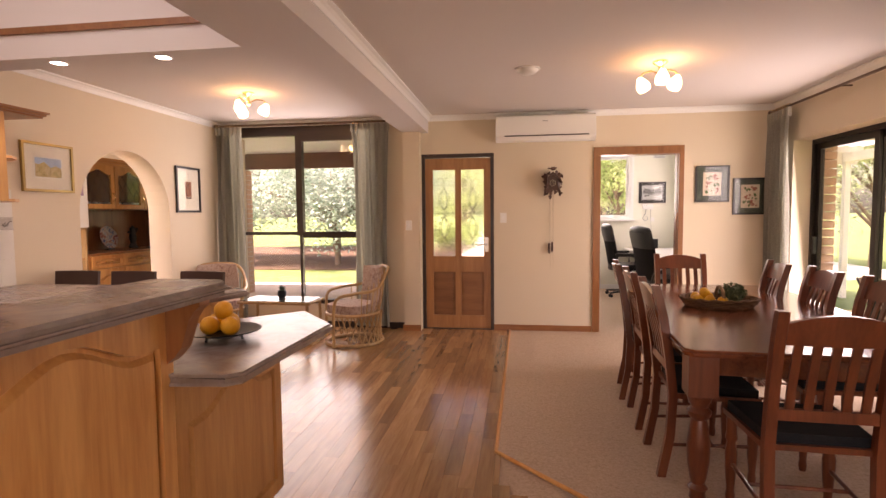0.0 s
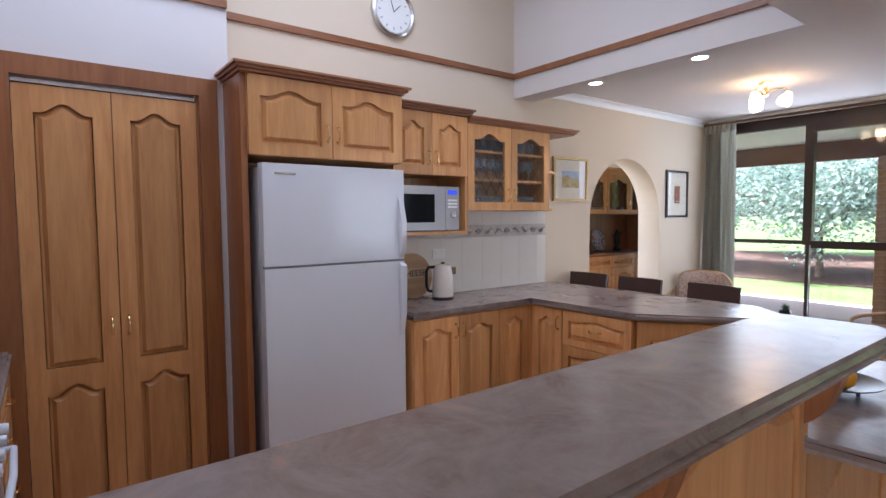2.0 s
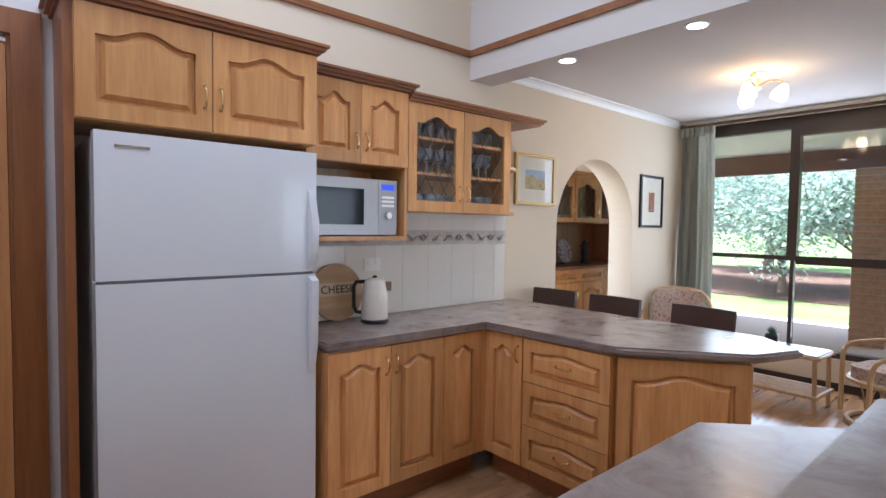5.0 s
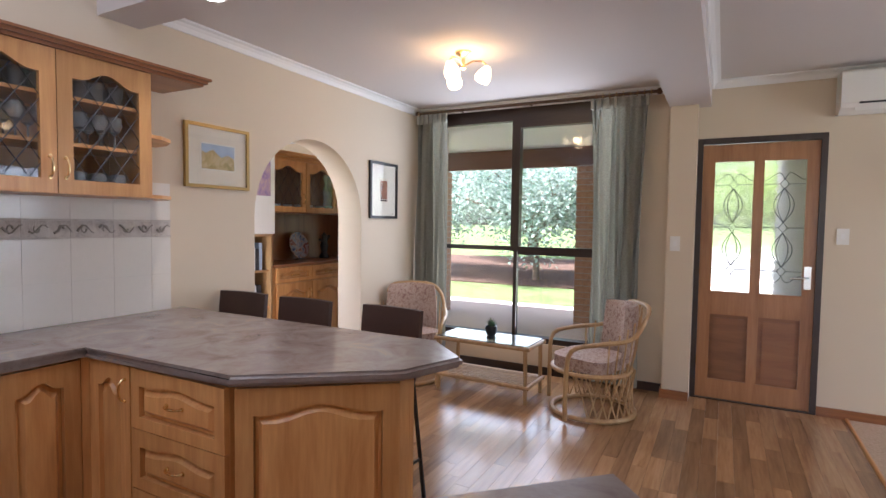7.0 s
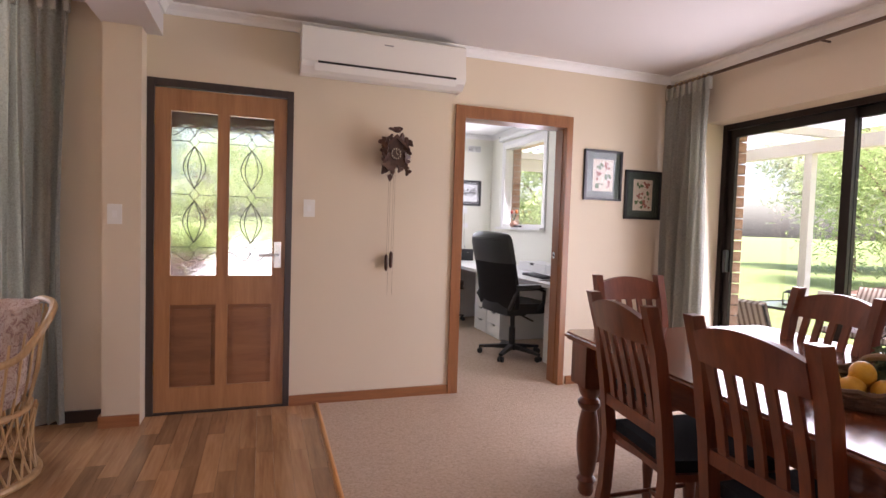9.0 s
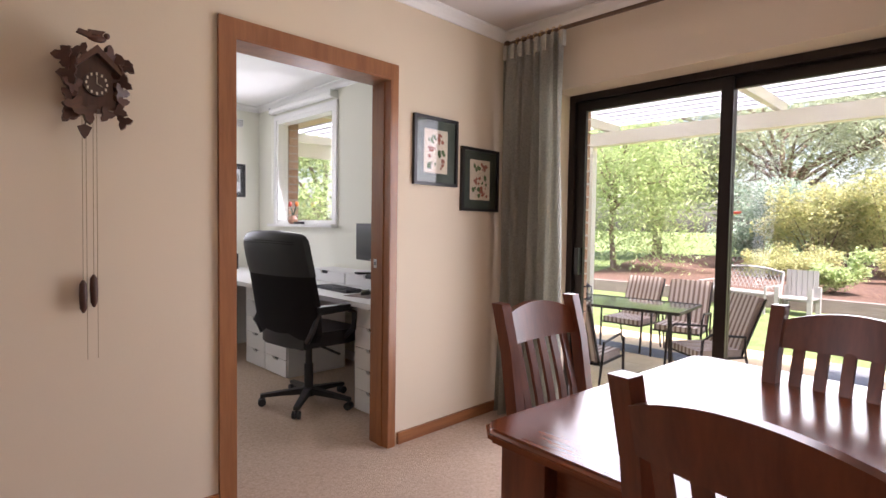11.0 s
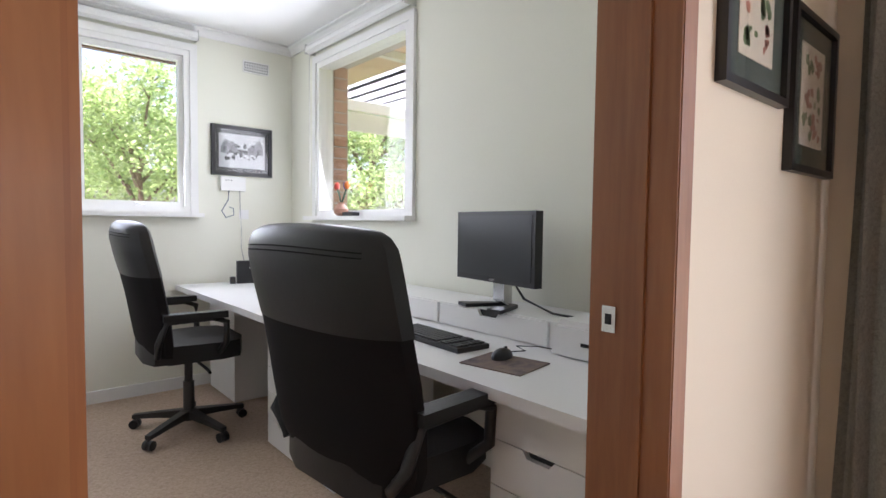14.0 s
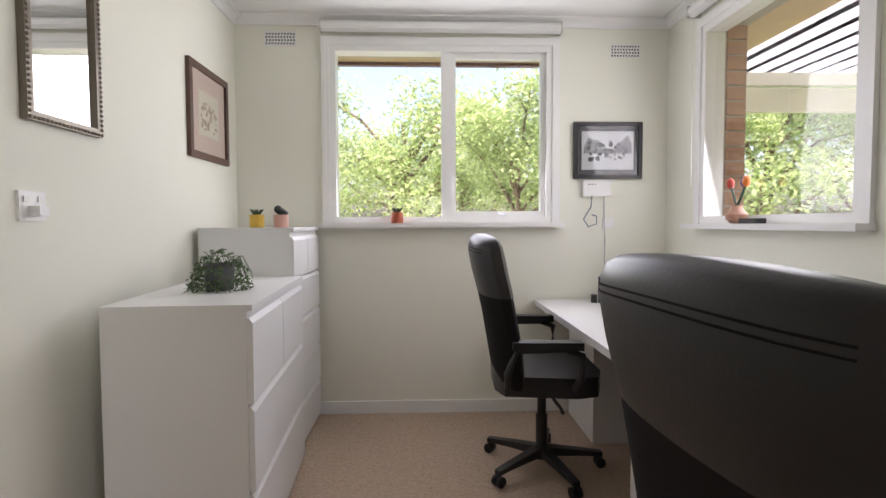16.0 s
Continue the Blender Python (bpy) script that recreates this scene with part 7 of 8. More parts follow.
# office chairs
M_OLEATH = plain("black_leather", (0.008, 0.0078, 0.0085), 0.38, grain=0.25, scale=120, strength=0.4, spec=0.45)
M_OMESH = plain("black_cloth", (0.009, 0.008, 0.0085), 0.8, grain=0.3, scale=200, strength=0.4, spec=0.12)
def padded(w, rows, half):
    """A cushion shell from rows of (y, z, width factor, thickness)."""
    bm = B()
    n = 12
    f, g = [], []
    for y, z, k, t in rows:
        a, b = [], []
        for i in range(n + 1):
            s = -1 + 2 * i / n
            x = w / 2 * k * s
            curve = 0.045 * s * s
            th = t * (1 - abs(s) ** 5 * 0.75)
            dip = 0.018 * max(0.0, (z - 1.02) / 0.19) * s * s
            a.append(bm.verts.new((x, y + curve + th / 2, z - dip)))
            b.append(bm.verts.new((x, y + curve * 0.8 - th / 2, z - dip)))
        f.append(a)
        g.append(b)
    m = len(rows)
    for q in (f, g):
        for u, v in zip(q, q[1:]):
            for i in range(n):
                bm.faces.new((u[i], u[i + 1], v[i + 1], v[i]))
    for j in range(m - 1):
        for i in (0, n):
            bm.faces.new((f[j][i], f[j + 1][i], g[j + 1][i], g[j][i]))
    for j in (0, m - 1):
        for i in range(n):
            bm.faces.new((f[j][i], f[j][i + 1], g[j][i + 1], g[j][i]))
    return bm
def office_chair():
    """Faces +y; its column stands at the origin."""
    c = thing("office_chair", "high-backed black leather office chair on castors", "office chair", None, "office chairs at the desk")
    part("hub", lathe(B(), [(0.045, 0.06), (0.05, 0.075), (0.045, 0.115), (0.03, 0.12), (0.03, 0.28), (0.022, 0.285), (0.022, 0.42)], 16), M_BLACK, c, "", True)
    for k in range(5):
        a = 2 * math.pi * k / 5 + 0.35
        d = Vector((math.cos(a), math.sin(a), 0))
        n = Vector((-d.y, d.x, 0))
        bm = B()
        secs = []
        for r, hw, zt, zb in ((0.035, 0.024, 0.115, 0.07), (0.17, 0.02, 0.10, 0.068), (0.31, 0.017, 0.082, 0.06)):
            secs.append([bm.verts.new(d * r + n * s * hw + Vector((0, 0, z))) for s, z in ((-1, zb), (1, zb), (1, zt), (-1, zt))])
        for u, v in zip(secs, secs[1:]):
            for i in range(4):
                bm.faces.new((u[i], u[(i + 1) % 4], v[(i + 1) % 4], v[i]))
        bm.faces.new(secs[0])
        bm.faces.new(secs[-1][::-1])
        part("base_arm", bm, M_BLACK, c, "", False, 0.004)
        p = d * 0.30
        bm = B()
        for s in (-1, 1):
            tube(bm, [p + n * (0.006 * s) + Vector((0, 0, 0.027)), p + n * (0.024 * s) + Vector((0, 0, 0.027))], 0.026, 14)
        tube(bm, [p + Vector((0, 0, 0.03)), p + Vector((0, 0, 0.066))], 0.008, 8)
        part("castor", bm, M_BLACK, c, "", True)
    part("mechanism", box(B(), -0.08, 0.08, -0.12, 0.10, 0.405, 0.45), M_BLACK, c, "", False, 0.01)
    part("lever", tube(B(), [(0.08, 0.02, 0.42), (0.20, 0.05, 0.39), (0.25, 0.05, 0.385)], 0.009, 8), M_BLACK, c, "", True)
    bm = prism(B(), [(-0.22, -0.21), (-0.12, -0.25), (0.12, -0.25), (0.22, -0.21), (0.25, 0.12), (0.22, 0.22), (0.12, 0.26), (-0.12, 0.26), (-0.22, 0.22), (-0.25, 0.12)], 0.45, 0.545)
    part("seat", bm, M_OLEATH, c, "padded leather seat", True, 0.03)
    rows = [(-0.195, 0.50, 0.90, 0.08), (-0.20, 0.56, 0.97, 0.12), (-0.215, 0.68, 1.0, 0.13), (-0.235, 0.80, 1.0, 0.13), (-0.26, 0.93, 0.98, 0.135), (-0.285, 1.04, 0.98, 0.145), (-0.30, 1.12, 0.97, 0.145), (-0.305, 1.165, 0.95, 0.13), (-0.31, 1.195, 0.90, 0.10), (-0.312, 1.212, 0.82, 0.05)]
    part("backrest", padded(0.64, rows[:5], 0), M_OMESH, c, "black cloth back", True)
    part("headrest", padded(0.65, [(-0.258, 0.925, 0.98, 0.14)] + rows[5:], 0), M_OLEATH, c, "stitched black leather head section", True)
    bm = B()
    for z, y, th in ((1.150, -0.3033, 0.0675), (1.136, -0.3019, 0.0697)):
        tube(bm, [(0.31 * u, y + 0.036 * u * u - th * (1 - 0.75 * abs(u) ** 5) - 0.0005, z - 0.018 * (z - 1.02) / 0.19 * u * u) for u in [-0.86 + 1.72 * i / 16 for i in range(17)]], 0.0022, 5)
    part("stitching", bm, M_OMESH, c)
    for s in (-1, 1):
        part("armrest_frame", tube(B(), [(0.24 * s, -0.20, 0.50), (0.305 * s, -0.21, 0.58), (0.315 * s, -0.17, 0.695), (0.315 * s, 0.05, 0.70), (0.31 * s, 0.12, 0.67), (0.305 * s, 0.12, 0.56), (0.22 * s, 0.10, 0.475)], 0.017, 10), M_BLACK, c, "", True)
        part("armrest_pad", box(B(), 0.315 * s - 0.03, 0.315 * s + 0.03, -0.19, 0.12, 0.70, 0.735), M_OLEATH, c, "", True, 0.014)
    return c
k = office_chair()
k.matrix_basis = pose(1.77, 7.25, 0.003, 0, 0, -85) @ Matrix.Diagonal((1.09, 1, 0.99, 1))
copy_thing(k, pose(1.665, 9.09, 0.003, 0, 0, -93))

# chest of drawers
def chest(name, label, m, w, h, rows):
    c = thing(name, label, "chest of drawers", m)
    d = 0.49
    part("body", box(B(), 0, d - 0.022, 0, w, 0, h - 0.02), M_LAMW, c)
    part("top", box(B(), 0, d, -0.004, w, h - 0.0195, h), M_LAMW, c, "", False, 0.002)
    z = 0.03
    for hh, cols in rows:
        cw = w / cols
        for i in range(cols):
            bm = prism(B(), [(0.0, z), (0.0, z + hh - 0.012), (0.008, z + hh - 0.012), (0.02, z + hh - 0.03), (0.02, z)], cw * i + 0.003, cw * (i + 1) - 0.003, "y")
            bmesh.ops.transform(bm, matrix=Matrix.Translation((d - 0.0215, 0, 0)), verts=bm.verts)
            part("drawer", bm, M_LAMW, c)
        z += hh
    return c
chest("chest_of_drawers", "white low chest of drawers with finger-grip edges", pose(0.001, 8.215, 0.003, 0, 0, 3.3), 1.0, 0.98, ((0.305, 1), (0.305, 1), (0.305, 2)))
chest("chest_of_drawers", "taller narrow white chest of drawers in the corner", pose(-0.095, 9.225, 0.003), 0.66, 1.232, ((0.235, 1), (0.235, 1), (0.235, 1), (0.235, 1), (0.225, 2)))
def cactus(m, potcol, dark, label):
    c = thing("potted_cactus", label, "plant", m, "small potted cacti")
    part("pot", lathe(B(), [(0.03, 0), (0.038, 0.002), (0.04, 0.07), (0.036, 0.07), (0.034, 0.055), (0.0, 0.055)], 20), plain("pot_" + label.split()[1], potcol, 0.4), c, "", True)
    bm = B()
    if dark:
        for i in range(5):
            ball(bm, (0.018 * math.cos(2 * i), 0.018 * math.sin(2 * i), 0.075 + 0.012 * (i % 3)), 0.022, 10)
    else:
        for i in range(14):
            a = 2.4 * i
            tube(bm, [(0, 0, 0.055), (0.022 * math.cos(a), 0.022 * math.sin(a), 0.085), (0.036 * math.cos(a), 0.036 * math.sin(a), 0.098)], 0.008, 5, 0.002)
    part("cactus", bm, plain("dark_succulent", (0.02, 0.025, 0.022), 0.6) if dark else M_SUCC, c, "", True)
cactus(pose(0.165, 9.36, 1.235), (0.62, 0.40, 0.05), False, "small yellow pot with a green succulent")
cactus(pose(0.29, 9.38, 1.235), (0.62, 0.36, 0.29), True, "small pink pot with a dark cactus")
cactus(pose(0.90, 9.86, 1.258), (0.50, 0.12, 0.06), False, "small orange pot with a succulent on the sill")
M_IVY = speckle("trailing_leaf", [(0.05, 0.10, 0.04), (0.11, 0.18, 0.08), (0.2, 0.26, 0.15)], 40, 0.6)
c = thing("potted_plant", "trailing green plant in a grey pot", "plant", pose(0.225, 8.66, 0.983))
part("pot", lathe(B(), [(0.05, 0), (0.055, 0.003), (0.06, 0.11), (0.055, 0.11), (0.05, 0.09), (0.0, 0.09)], 20), plain("grey_pot", (0.12, 0.12, 0.125), 0.6), c, "", True)
leafy(c, "leaves", 700, 0.135, (0, 0, 0.10), 0.012, M_IVY, 5, 0.55, 0.75)
bm = B()
rg = random.Random(2)
for i in range(22):
    a = rg.uniform(0, 6.28)
    r = rg.uniform(0.08, 0.14)
    tube(bm, [(0.03 * math.cos(a), 0.03 * math.sin(a), 0.10), (r * 0.7 * math.cos(a), r * 0.7 * math.sin(a), 0.14), (r * math.cos(a), r * math.sin(a), rg.uniform(0.01, 0.08))], 0.0015, 4)
part("stem", bm, M_IVY, c)
# tulips on the side sill
c = thing("tulip_vase", "small round vase with wooden tulips", "vase", pose(2.635, 9.05, 1.249))
part("vase", lathe(B(), [(0.025, 0), (0.05, 0.02), (0.052, 0.045), (0.03, 0.07), (0.024, 0.085), (0.028, 0.092)], 20), speckle("terracotta_glaze", [(0.35, 0.16, 0.10), (0.5, 0.3, 0.22)], 20, 0.3), c, "", True)
M_TUL = [plain("tulip_red", (0.45, 0.05, 0.03), 0.4), plain("tulip_blue", (0.03, 0.05, 0.3), 0.4), plain("tulip_orange", (0.6, 0.16, 0.02), 0.4)]
for i, (dx, dy) in enumerate(((0.01, 0.075), (0.02, -0.03), (0.0, -0.075))):
    part("stem", tube(B(), [(0, 0, 0.08), (dx, dy * 0.6, 0.15), (dx, dy, 0.19)], 0.006, 6), plain("tulip_stem", (0.02, 0.06, 0.03), 0.5), c, "", True)
    bm = B()
    ball(bm, (dx, dy, 0.205), 0.02, 10, 1, 1, 1.4)
    part("bloom", bm, M_TUL[i], c, "", True)
c = thing("glasses_case", "dark glasses case lying on the sill", "case", pose(2.62, 8.90, 1.249, 0, 0, 85))
part("case", box(B(), -0.075, 0.075, -0.025, 0.025, 0, 0.024), M_BLACK, c, "", True, 0.009)
# left wall: mirror, print, thermostat
M_MIRROR = plain("mirror_silver", (0.86, 0.87, 0.86), 0.02, 1.0, grain=0.0, strength=0.0)
c = thing("wall_mirror", "mirror in a beaded pewter frame on the office wall", "mirror", pose(OX0, 8.27, 1.83, 0, 0, 90))
w, h, fw = 0.37, 0.52, 0.028
bm = B()
for p in ((-w / 2, w / 2, h / 2 - fw, h / 2), (-w / 2, w / 2, -h / 2, -h / 2 + fw), (-w / 2, -w / 2 + fw, -h / 2 + fw, h / 2 - fw), (w / 2 - fw, w / 2, -h / 2 + fw, h / 2 - fw)):
    box(bm, p[0], p[1], -0.024, 0, p[2], p[3])
M_PEWTER = plain("pewter_frame", (0.16, 0.14, 0.11), 0.4, 0.7, grain=0.3)
part("frame", bm, M_PEWTER, c, "", False, 0.004)
bm = B()
for i in range(30):
    for s in (-1, 1):
        bmesh.ops.create_icosphere(bm, subdivisions=1, radius=0.006, matrix=Matrix.Translation((s * (w / 2 - 0.008), -0.026, -h / 2 + h * (i + 0.5) / 30)))
        if i < 20:
            bmesh.ops.create_icosphere(bm, subdivisions=1, radius=0.006, matrix=Matrix.Translation((-w / 2 + w * (i + 0.5) / 20, -0.026, s * (h / 2 - 0.008))))
part("beading", bm, M_PEWTER, c)
part("mirror_glass", box(B(), -w / 2 + fw, w / 2 - fw, -0.010, -0.004, -h / 2 + fw, h / 2 - fw), M_MIRROR, c, "reflecting glass")
rng = random.Random(5)
picture(pose(OX0, 9.47, 1.855, 0, 0, 90), 0.53, 0.50, wood("walnut_frame", (0.05, 0.022, 0.015), (0.12, 0.055, 0.035), "x", 0.4), 0.035, plain("pink_mount", (0.55, 0.42, 0.36), 0.8), [("village", bars(-0.11, 0.11, -0.09, 0.06, -0.0112, 0, rng, 46), speckle("print_ink", [(0.25, 0.22, 0.14), (0.35, 0.2, 0.15), (0.3, 0.32, 0.2)], 30, 0.8))], "walnut framed print of a village with a pink mount", (0.27, 0.24), plain("aged_paper", (0.60, 0.58, 0.46), 0.8))
c = thing("wall_switch", "white double wall switch with a plug", "switch", pose(OX0, 8.11, 1.31, 0, 0, 90))
part("plate", box(B(), -0.055, 0.055, -0.01, 0, -0.045, 0.045), M_WHITE, c, "", False, 0.003)
part("plug", box(B(), -0.02, 0.02, -0.045, -0.01, -0.03, 0.0), M_WHITE, c, "", False, 0.006)
part("switch", box(B(), -0.04, -0.02, -0.014, -0.009, 0.012, 0.03), M_WHITEWARM, c)
part("switch", box(B(), 0.02, 0.04, -0.014, -0.009, 0.012, 0.03), M_WHITEWARM, c)

# ---- outside ----
M_GRASS = speckle("lawn_grass", [(0.11, 0.15, 0.05), (0.16, 0.22, 0.08), (0.22, 0.28, 0.12)], 3, 0.95, 1.0, 0.1, 0.05)
M_PAVE = speckle("honey_paving", [(0.60, 0.46, 0.26), (0.74, 0.59, 0.36)], 6, 0.8, 0.3)
M_PAVEB = speckle("slate_paving_band", [(0.10, 0.11, 0.12), (0.18, 0.19, 0.20)], 8, 0.7, 0.3)
M_CONC = speckle("pale_concrete", [(0.46, 0.44, 0.41), (0.60, 0.58, 0.54)], 5, 0.85, 0.3)
M_BARKCH = speckle("bark_mulch", [(0.06, 0.035, 0.025), (0.16, 0.10, 0.075), (0.24, 0.16, 0.12)], 12, 0.95, 1.0, 0.1, 0.03)
GZ = -0.12
GG = -0.33                            # the garden lies lower than the porch
structure("ground", prism(B(), [(-400, -0.9), (400, -0.9), (400, GG), (2.94, GG), (2.6, GZ), (-400, GZ)], -400, 400, "y"), M_GRASS, "mown lawn reaching to the horizon")
structure("pavement_porch", box(B(), -7.2, OX0 - 0.25, W + 0.12, 9.4, GZ, -0.03), M_CONC, "pale concrete porch floor", 0.006)
structure("pavement_path", box(B(), -30, -0.6, 9.4, 11.0, GZ, GZ + 0.03), M_CONC, "pale concrete path across the lawn")
structure("pavement_patio", box(B(), R + 0.25, 7.43, 2.0, 9.7, GG, -0.305), M_GROUT, "bedding of the patio paving")
structure("wall_footing", box(B(), R, R + 0.25, S - 0.2, OY1 + 0.25, -0.5, -0.151), M_MORTAR, "rendered footing below the garden wall")
structure("pavement_drive", box(B(), -2.1, 9.0, 14.4, 34.0, GZ - 0.3, GZ + 0.02), M_CONC, "pale concrete drive in front of the house")
# porch: brick piers, fascia beam, soffit
structure("ceiling_porch", box(B(), -7.2, OX0 - 0.25, W + 0.12, 9.5, 2.47, 2.55), M_WHITE, "white painted porch soffit")
M_FASCIA = wood("brown_fascia", (0.12, 0.045, 0.025), (0.20, 0.08, 0.045), "x", 0.6, 0)
structure("beam_porch", box(B(), -7.2, OX0 - 0.25, 8.94, 9.04, 2.20, 2.469), M_FASCIA, "brown painted porch beam")
structure("roof_house", prism(B(), [(OX0 - 0.25, W + 0.12), (R + 0.75, W + 0.12), (R + 0.75, OY1 + 0.8), (OX0 - 0.25, OY1 + 0.8)], 2.76, 2.9), M_FASCIA, "roof over the office with wide eaves")
structure("eaves_office", box(B(), U0 - 1.2, R + 0.7, OY1 + 0.26, OY1 + 0.75, 2.52, 2.58), plain("buff_soffit", (0.62, 0.45, 0.26), 0.7), "buff painted eaves soffit")
structure("fascia_office", box(B(), U0 - 1.2, R + 0.7, OY1 + 0.75, OY1 + 0.80, 2.495, 2.76), M_FASCIA, "brown fascia board")
structure("eaves_garden", box(B(), R + 0.26, R + 0.75, 5.0, OY1 + 0.75, 2.50, 2.56), plain("buff_soffit_side", (0.66, 0.48, 0.28), 0.7), "buff painted eaves soffit")
# pergola
M_PERG = plain("cream_pergola_paint", (0.74, 0.70, 0.58), 0.5)
c = thing("pergola", "cream timber pergola with a corrugated roof", "pergola")
for y in (2.2, 7.6, 11.15):
    part("post", box(B(), 6.05, 6.15, y - 0.05, y + 0.05, -0.29, 2.30), M_PERG, c)
part("beam", box(B(), 6.03, 6.17, 1.5, 11.25, 2.30, 2.46), M_PERG, c)
for i in range(6):
    y = 1.8 + 1.85 * i
    part("rafter", prism(B(), [(R + 0.26, 2.44), (6.3, 2.47), (6.3, 2.57), (R + 0.26, 2.56)], y - 0.03, y + 0.03, "y"), M_PERG, c)
part("beam", box(B(), R + 0.26, 6.3, 11.18, 11.25, 2.26, 2.47), M_PERG, c)
M_CORR, nt, b = mat_nodes("grey_translucent_sheet")
b.inputs["Base Color"].default_value = (0.50, 0.53, 0.57, 1)
b.inputs["Roughness"].default_value = 0.45
tl = node(nt, "ShaderNodeBsdfTranslucent", Color=(0.80, 0.82, 0.84, 1))
mx = nt.nodes.new("ShaderNodeMixShader")
mx.inputs[0].default_value = 0.6
nt.links.new(b.outputs[0], mx.inputs[1])
nt.links.new(tl.outputs[0], mx.inputs[2])
nt.links.new(mx.outputs[0], nt.nodes["Material Output"].inputs[0])
bm = B()
rows = []
for i in range(201):
    x = R + 0.27 + 3.5 * i / 200
    z = 2.62 + 0.030 * max(-0.7, min(0.7, 1.5 * math.sin(2 * math.pi * x / 0.21)))
    rows.append([bm.verts.new((x, y, z)) for y in (1.4, 11.3)])
for a, b in zip(rows, rows[1:]):
    bm.faces.new((a[0], a[1], b[1], b[0]))
bmesh.ops.solidify(bm, geom=bm.faces[:], thickness=0.003)
part("roof_sheet", bm, M_CORR, c, "grey translucent corrugated roof sheet", True)
# patio furniture
M_FRAME = plain("bronze_metal", (0.03, 0.025, 0.022), 0.45, 0.5)
def striped(name):
    m, nt, b = mat_nodes(name)
    wv = node(nt, "ShaderNodeTexWave", Scale=5.5, Distortion=0.3)
    nt.links.new(coords(nt), wv.inputs["Vector"])
    nt.links.new(ramp(nt, wv.outputs[0], [(0.25, (0.22, 0.15, 0.12)), (0.45, (0.50, 0.42, 0.35)), (0.8, (0.60, 0.52, 0.45))]), b.inputs["Base Color"])
    b.inputs["Roughness"].default_value = 0.9
    return m
M_STRIPE = striped("striped_cushion_cloth")
def patio_chair():
    """Faces +y."""
    c = thing("patio_chair", "metal patio chair with a striped cushion", "chair", None, "chairs round the patio table")
    for s in (-1, 1):
        part("arm_frame", tube(B(), [(0.27 * s, -0.30, 0.0), (0.27 * s, -0.22, 0.34), (0.28 * s, -0.20, 0.53), (0.28 * s, 0.15, 0.56), (0.28 * s, 0.24, 0.51), (0.27 * s, 0.27, 0.0)], 0.013, 8), M_FRAME, c, "", True)
        part("back_frame", tube(B(), [(0.24 * s, -0.20, 0.34), (0.24 * s, -0.44, 0.88)], 0.012, 8), M_FRAME, c, "", True)
    part("seat_frame", box(B(), -0.26, 0.26, -0.22, 0.26, 0.32, 0.34), M_FRAME, c)
    part("seat_cushion", box(B(), -0.24, 0.24, -0.20, 0.26, 0.34, 0.40), M_STRIPE, c, "", True, 0.02)
    bm = box(B(), -0.23, 0.23, -0.03, 0.03, 0.0, 0.56)
    bk = part("back_cushion", bm, M_STRIPE, c, "", True, 0.022)
    bk.matrix_basis = pose(0, -0.20, 0.37, 22)
    return c
pc = patio_chair()
for i, (x, y, a) in enumerate(((4.28, 6.58, -85), (6.38, 6.50, 97), (6.42, 7.16, 88), (5.34, 5.86, 55))):
    m = pose(x, y, -0.28, 0, 0, a)
    if i == 0:
        pc.matrix_basis = m
    else:
        copy_thing(pc, m)
c = thing("patio_table", "glass-topped metal patio table", "table", pose(5.42, 6.80, -0.28, 0, 0, 6) @ Matrix.Diagonal((0.9, 1.2, 1, 1)))
part("tabletop", box(B(), -0.45, 0.45, -0.6, 0.6, 0.705, 0.715), M_TGLASS, c, "green-tinted glass top")
bm = B()
for p in ((-0.46, 0.46, -0.615, -0.6), (-0.46, 0.46, 0.6, 0.615), (-0.465, -0.45, -0.6, 0.6), (0.45, 0.465, -0.6, 0.6)):
    box(bm, *p, 0.69, 0.72)
part("rim", bm, M_FRAME, c, "", False, 0.003)
for x in (-0.38, 0.38):
    for y in (-0.52, 0.52):
        part("leg", tube(B(), [(x * 1.05, y * 1.05, 0), (x, y, 0.69)], 0.018, 8), M_FRAME, c, "", True)
c = thing("lantern", "small black metal lantern on the patio table", "lantern", pose(5.35, 7.2, 0.436))
part("base", box(B(), -0.05, 0.05, -0.05, 0.05, 0, 0.015), M_FRAME, c)
for x in (-0.045, 0.045):
    for y in (-0.045, 0.045):
        part("post", box(B(), x - 0.004, x + 0.004, y - 0.004, y + 0.004, 0.015, 0.14), M_FRAME, c)
part("lid", lathe(B(), [(0.07, 0.14), (0.06, 0.15), (0.02, 0.18), (0.0, 0.185)], 8), M_FRAME, c)
c = thing("door_mat", "worn brown coir mat outside the sliding door", "door mat", pose(3.45, 5.25, -0.28))
part("mat", box(B(), -0.24, 0.24, -0.42, 0.42, 0, 0.018), speckle("brown_coir", [(0.06, 0.03, 0.02), (0.14, 0.075, 0.045), (0.20, 0.12, 0.08)], 40, 0.95, 0.8, 0.1, 0.006), c, "", False, 0.004)
c = thing("bird_feeder", "red dish bird feeder on a slim pole", "bird feeder", pose(18.1, 9.5, GG + 0.15))
part("pole", tube(B(), [(0, 0, 0), (0, 0, 1.95)], 0.012, 8), M_FRAME, c)
part("dish", lathe(B(), [(0.0, 1.95), (0.16, 1.96), (0.25, 2.02), (0.24, 2.03), (0.0, 1.98)], 20), plain("red_plastic", (0.50, 0.07, 0.04), 0.4), c, "", True)
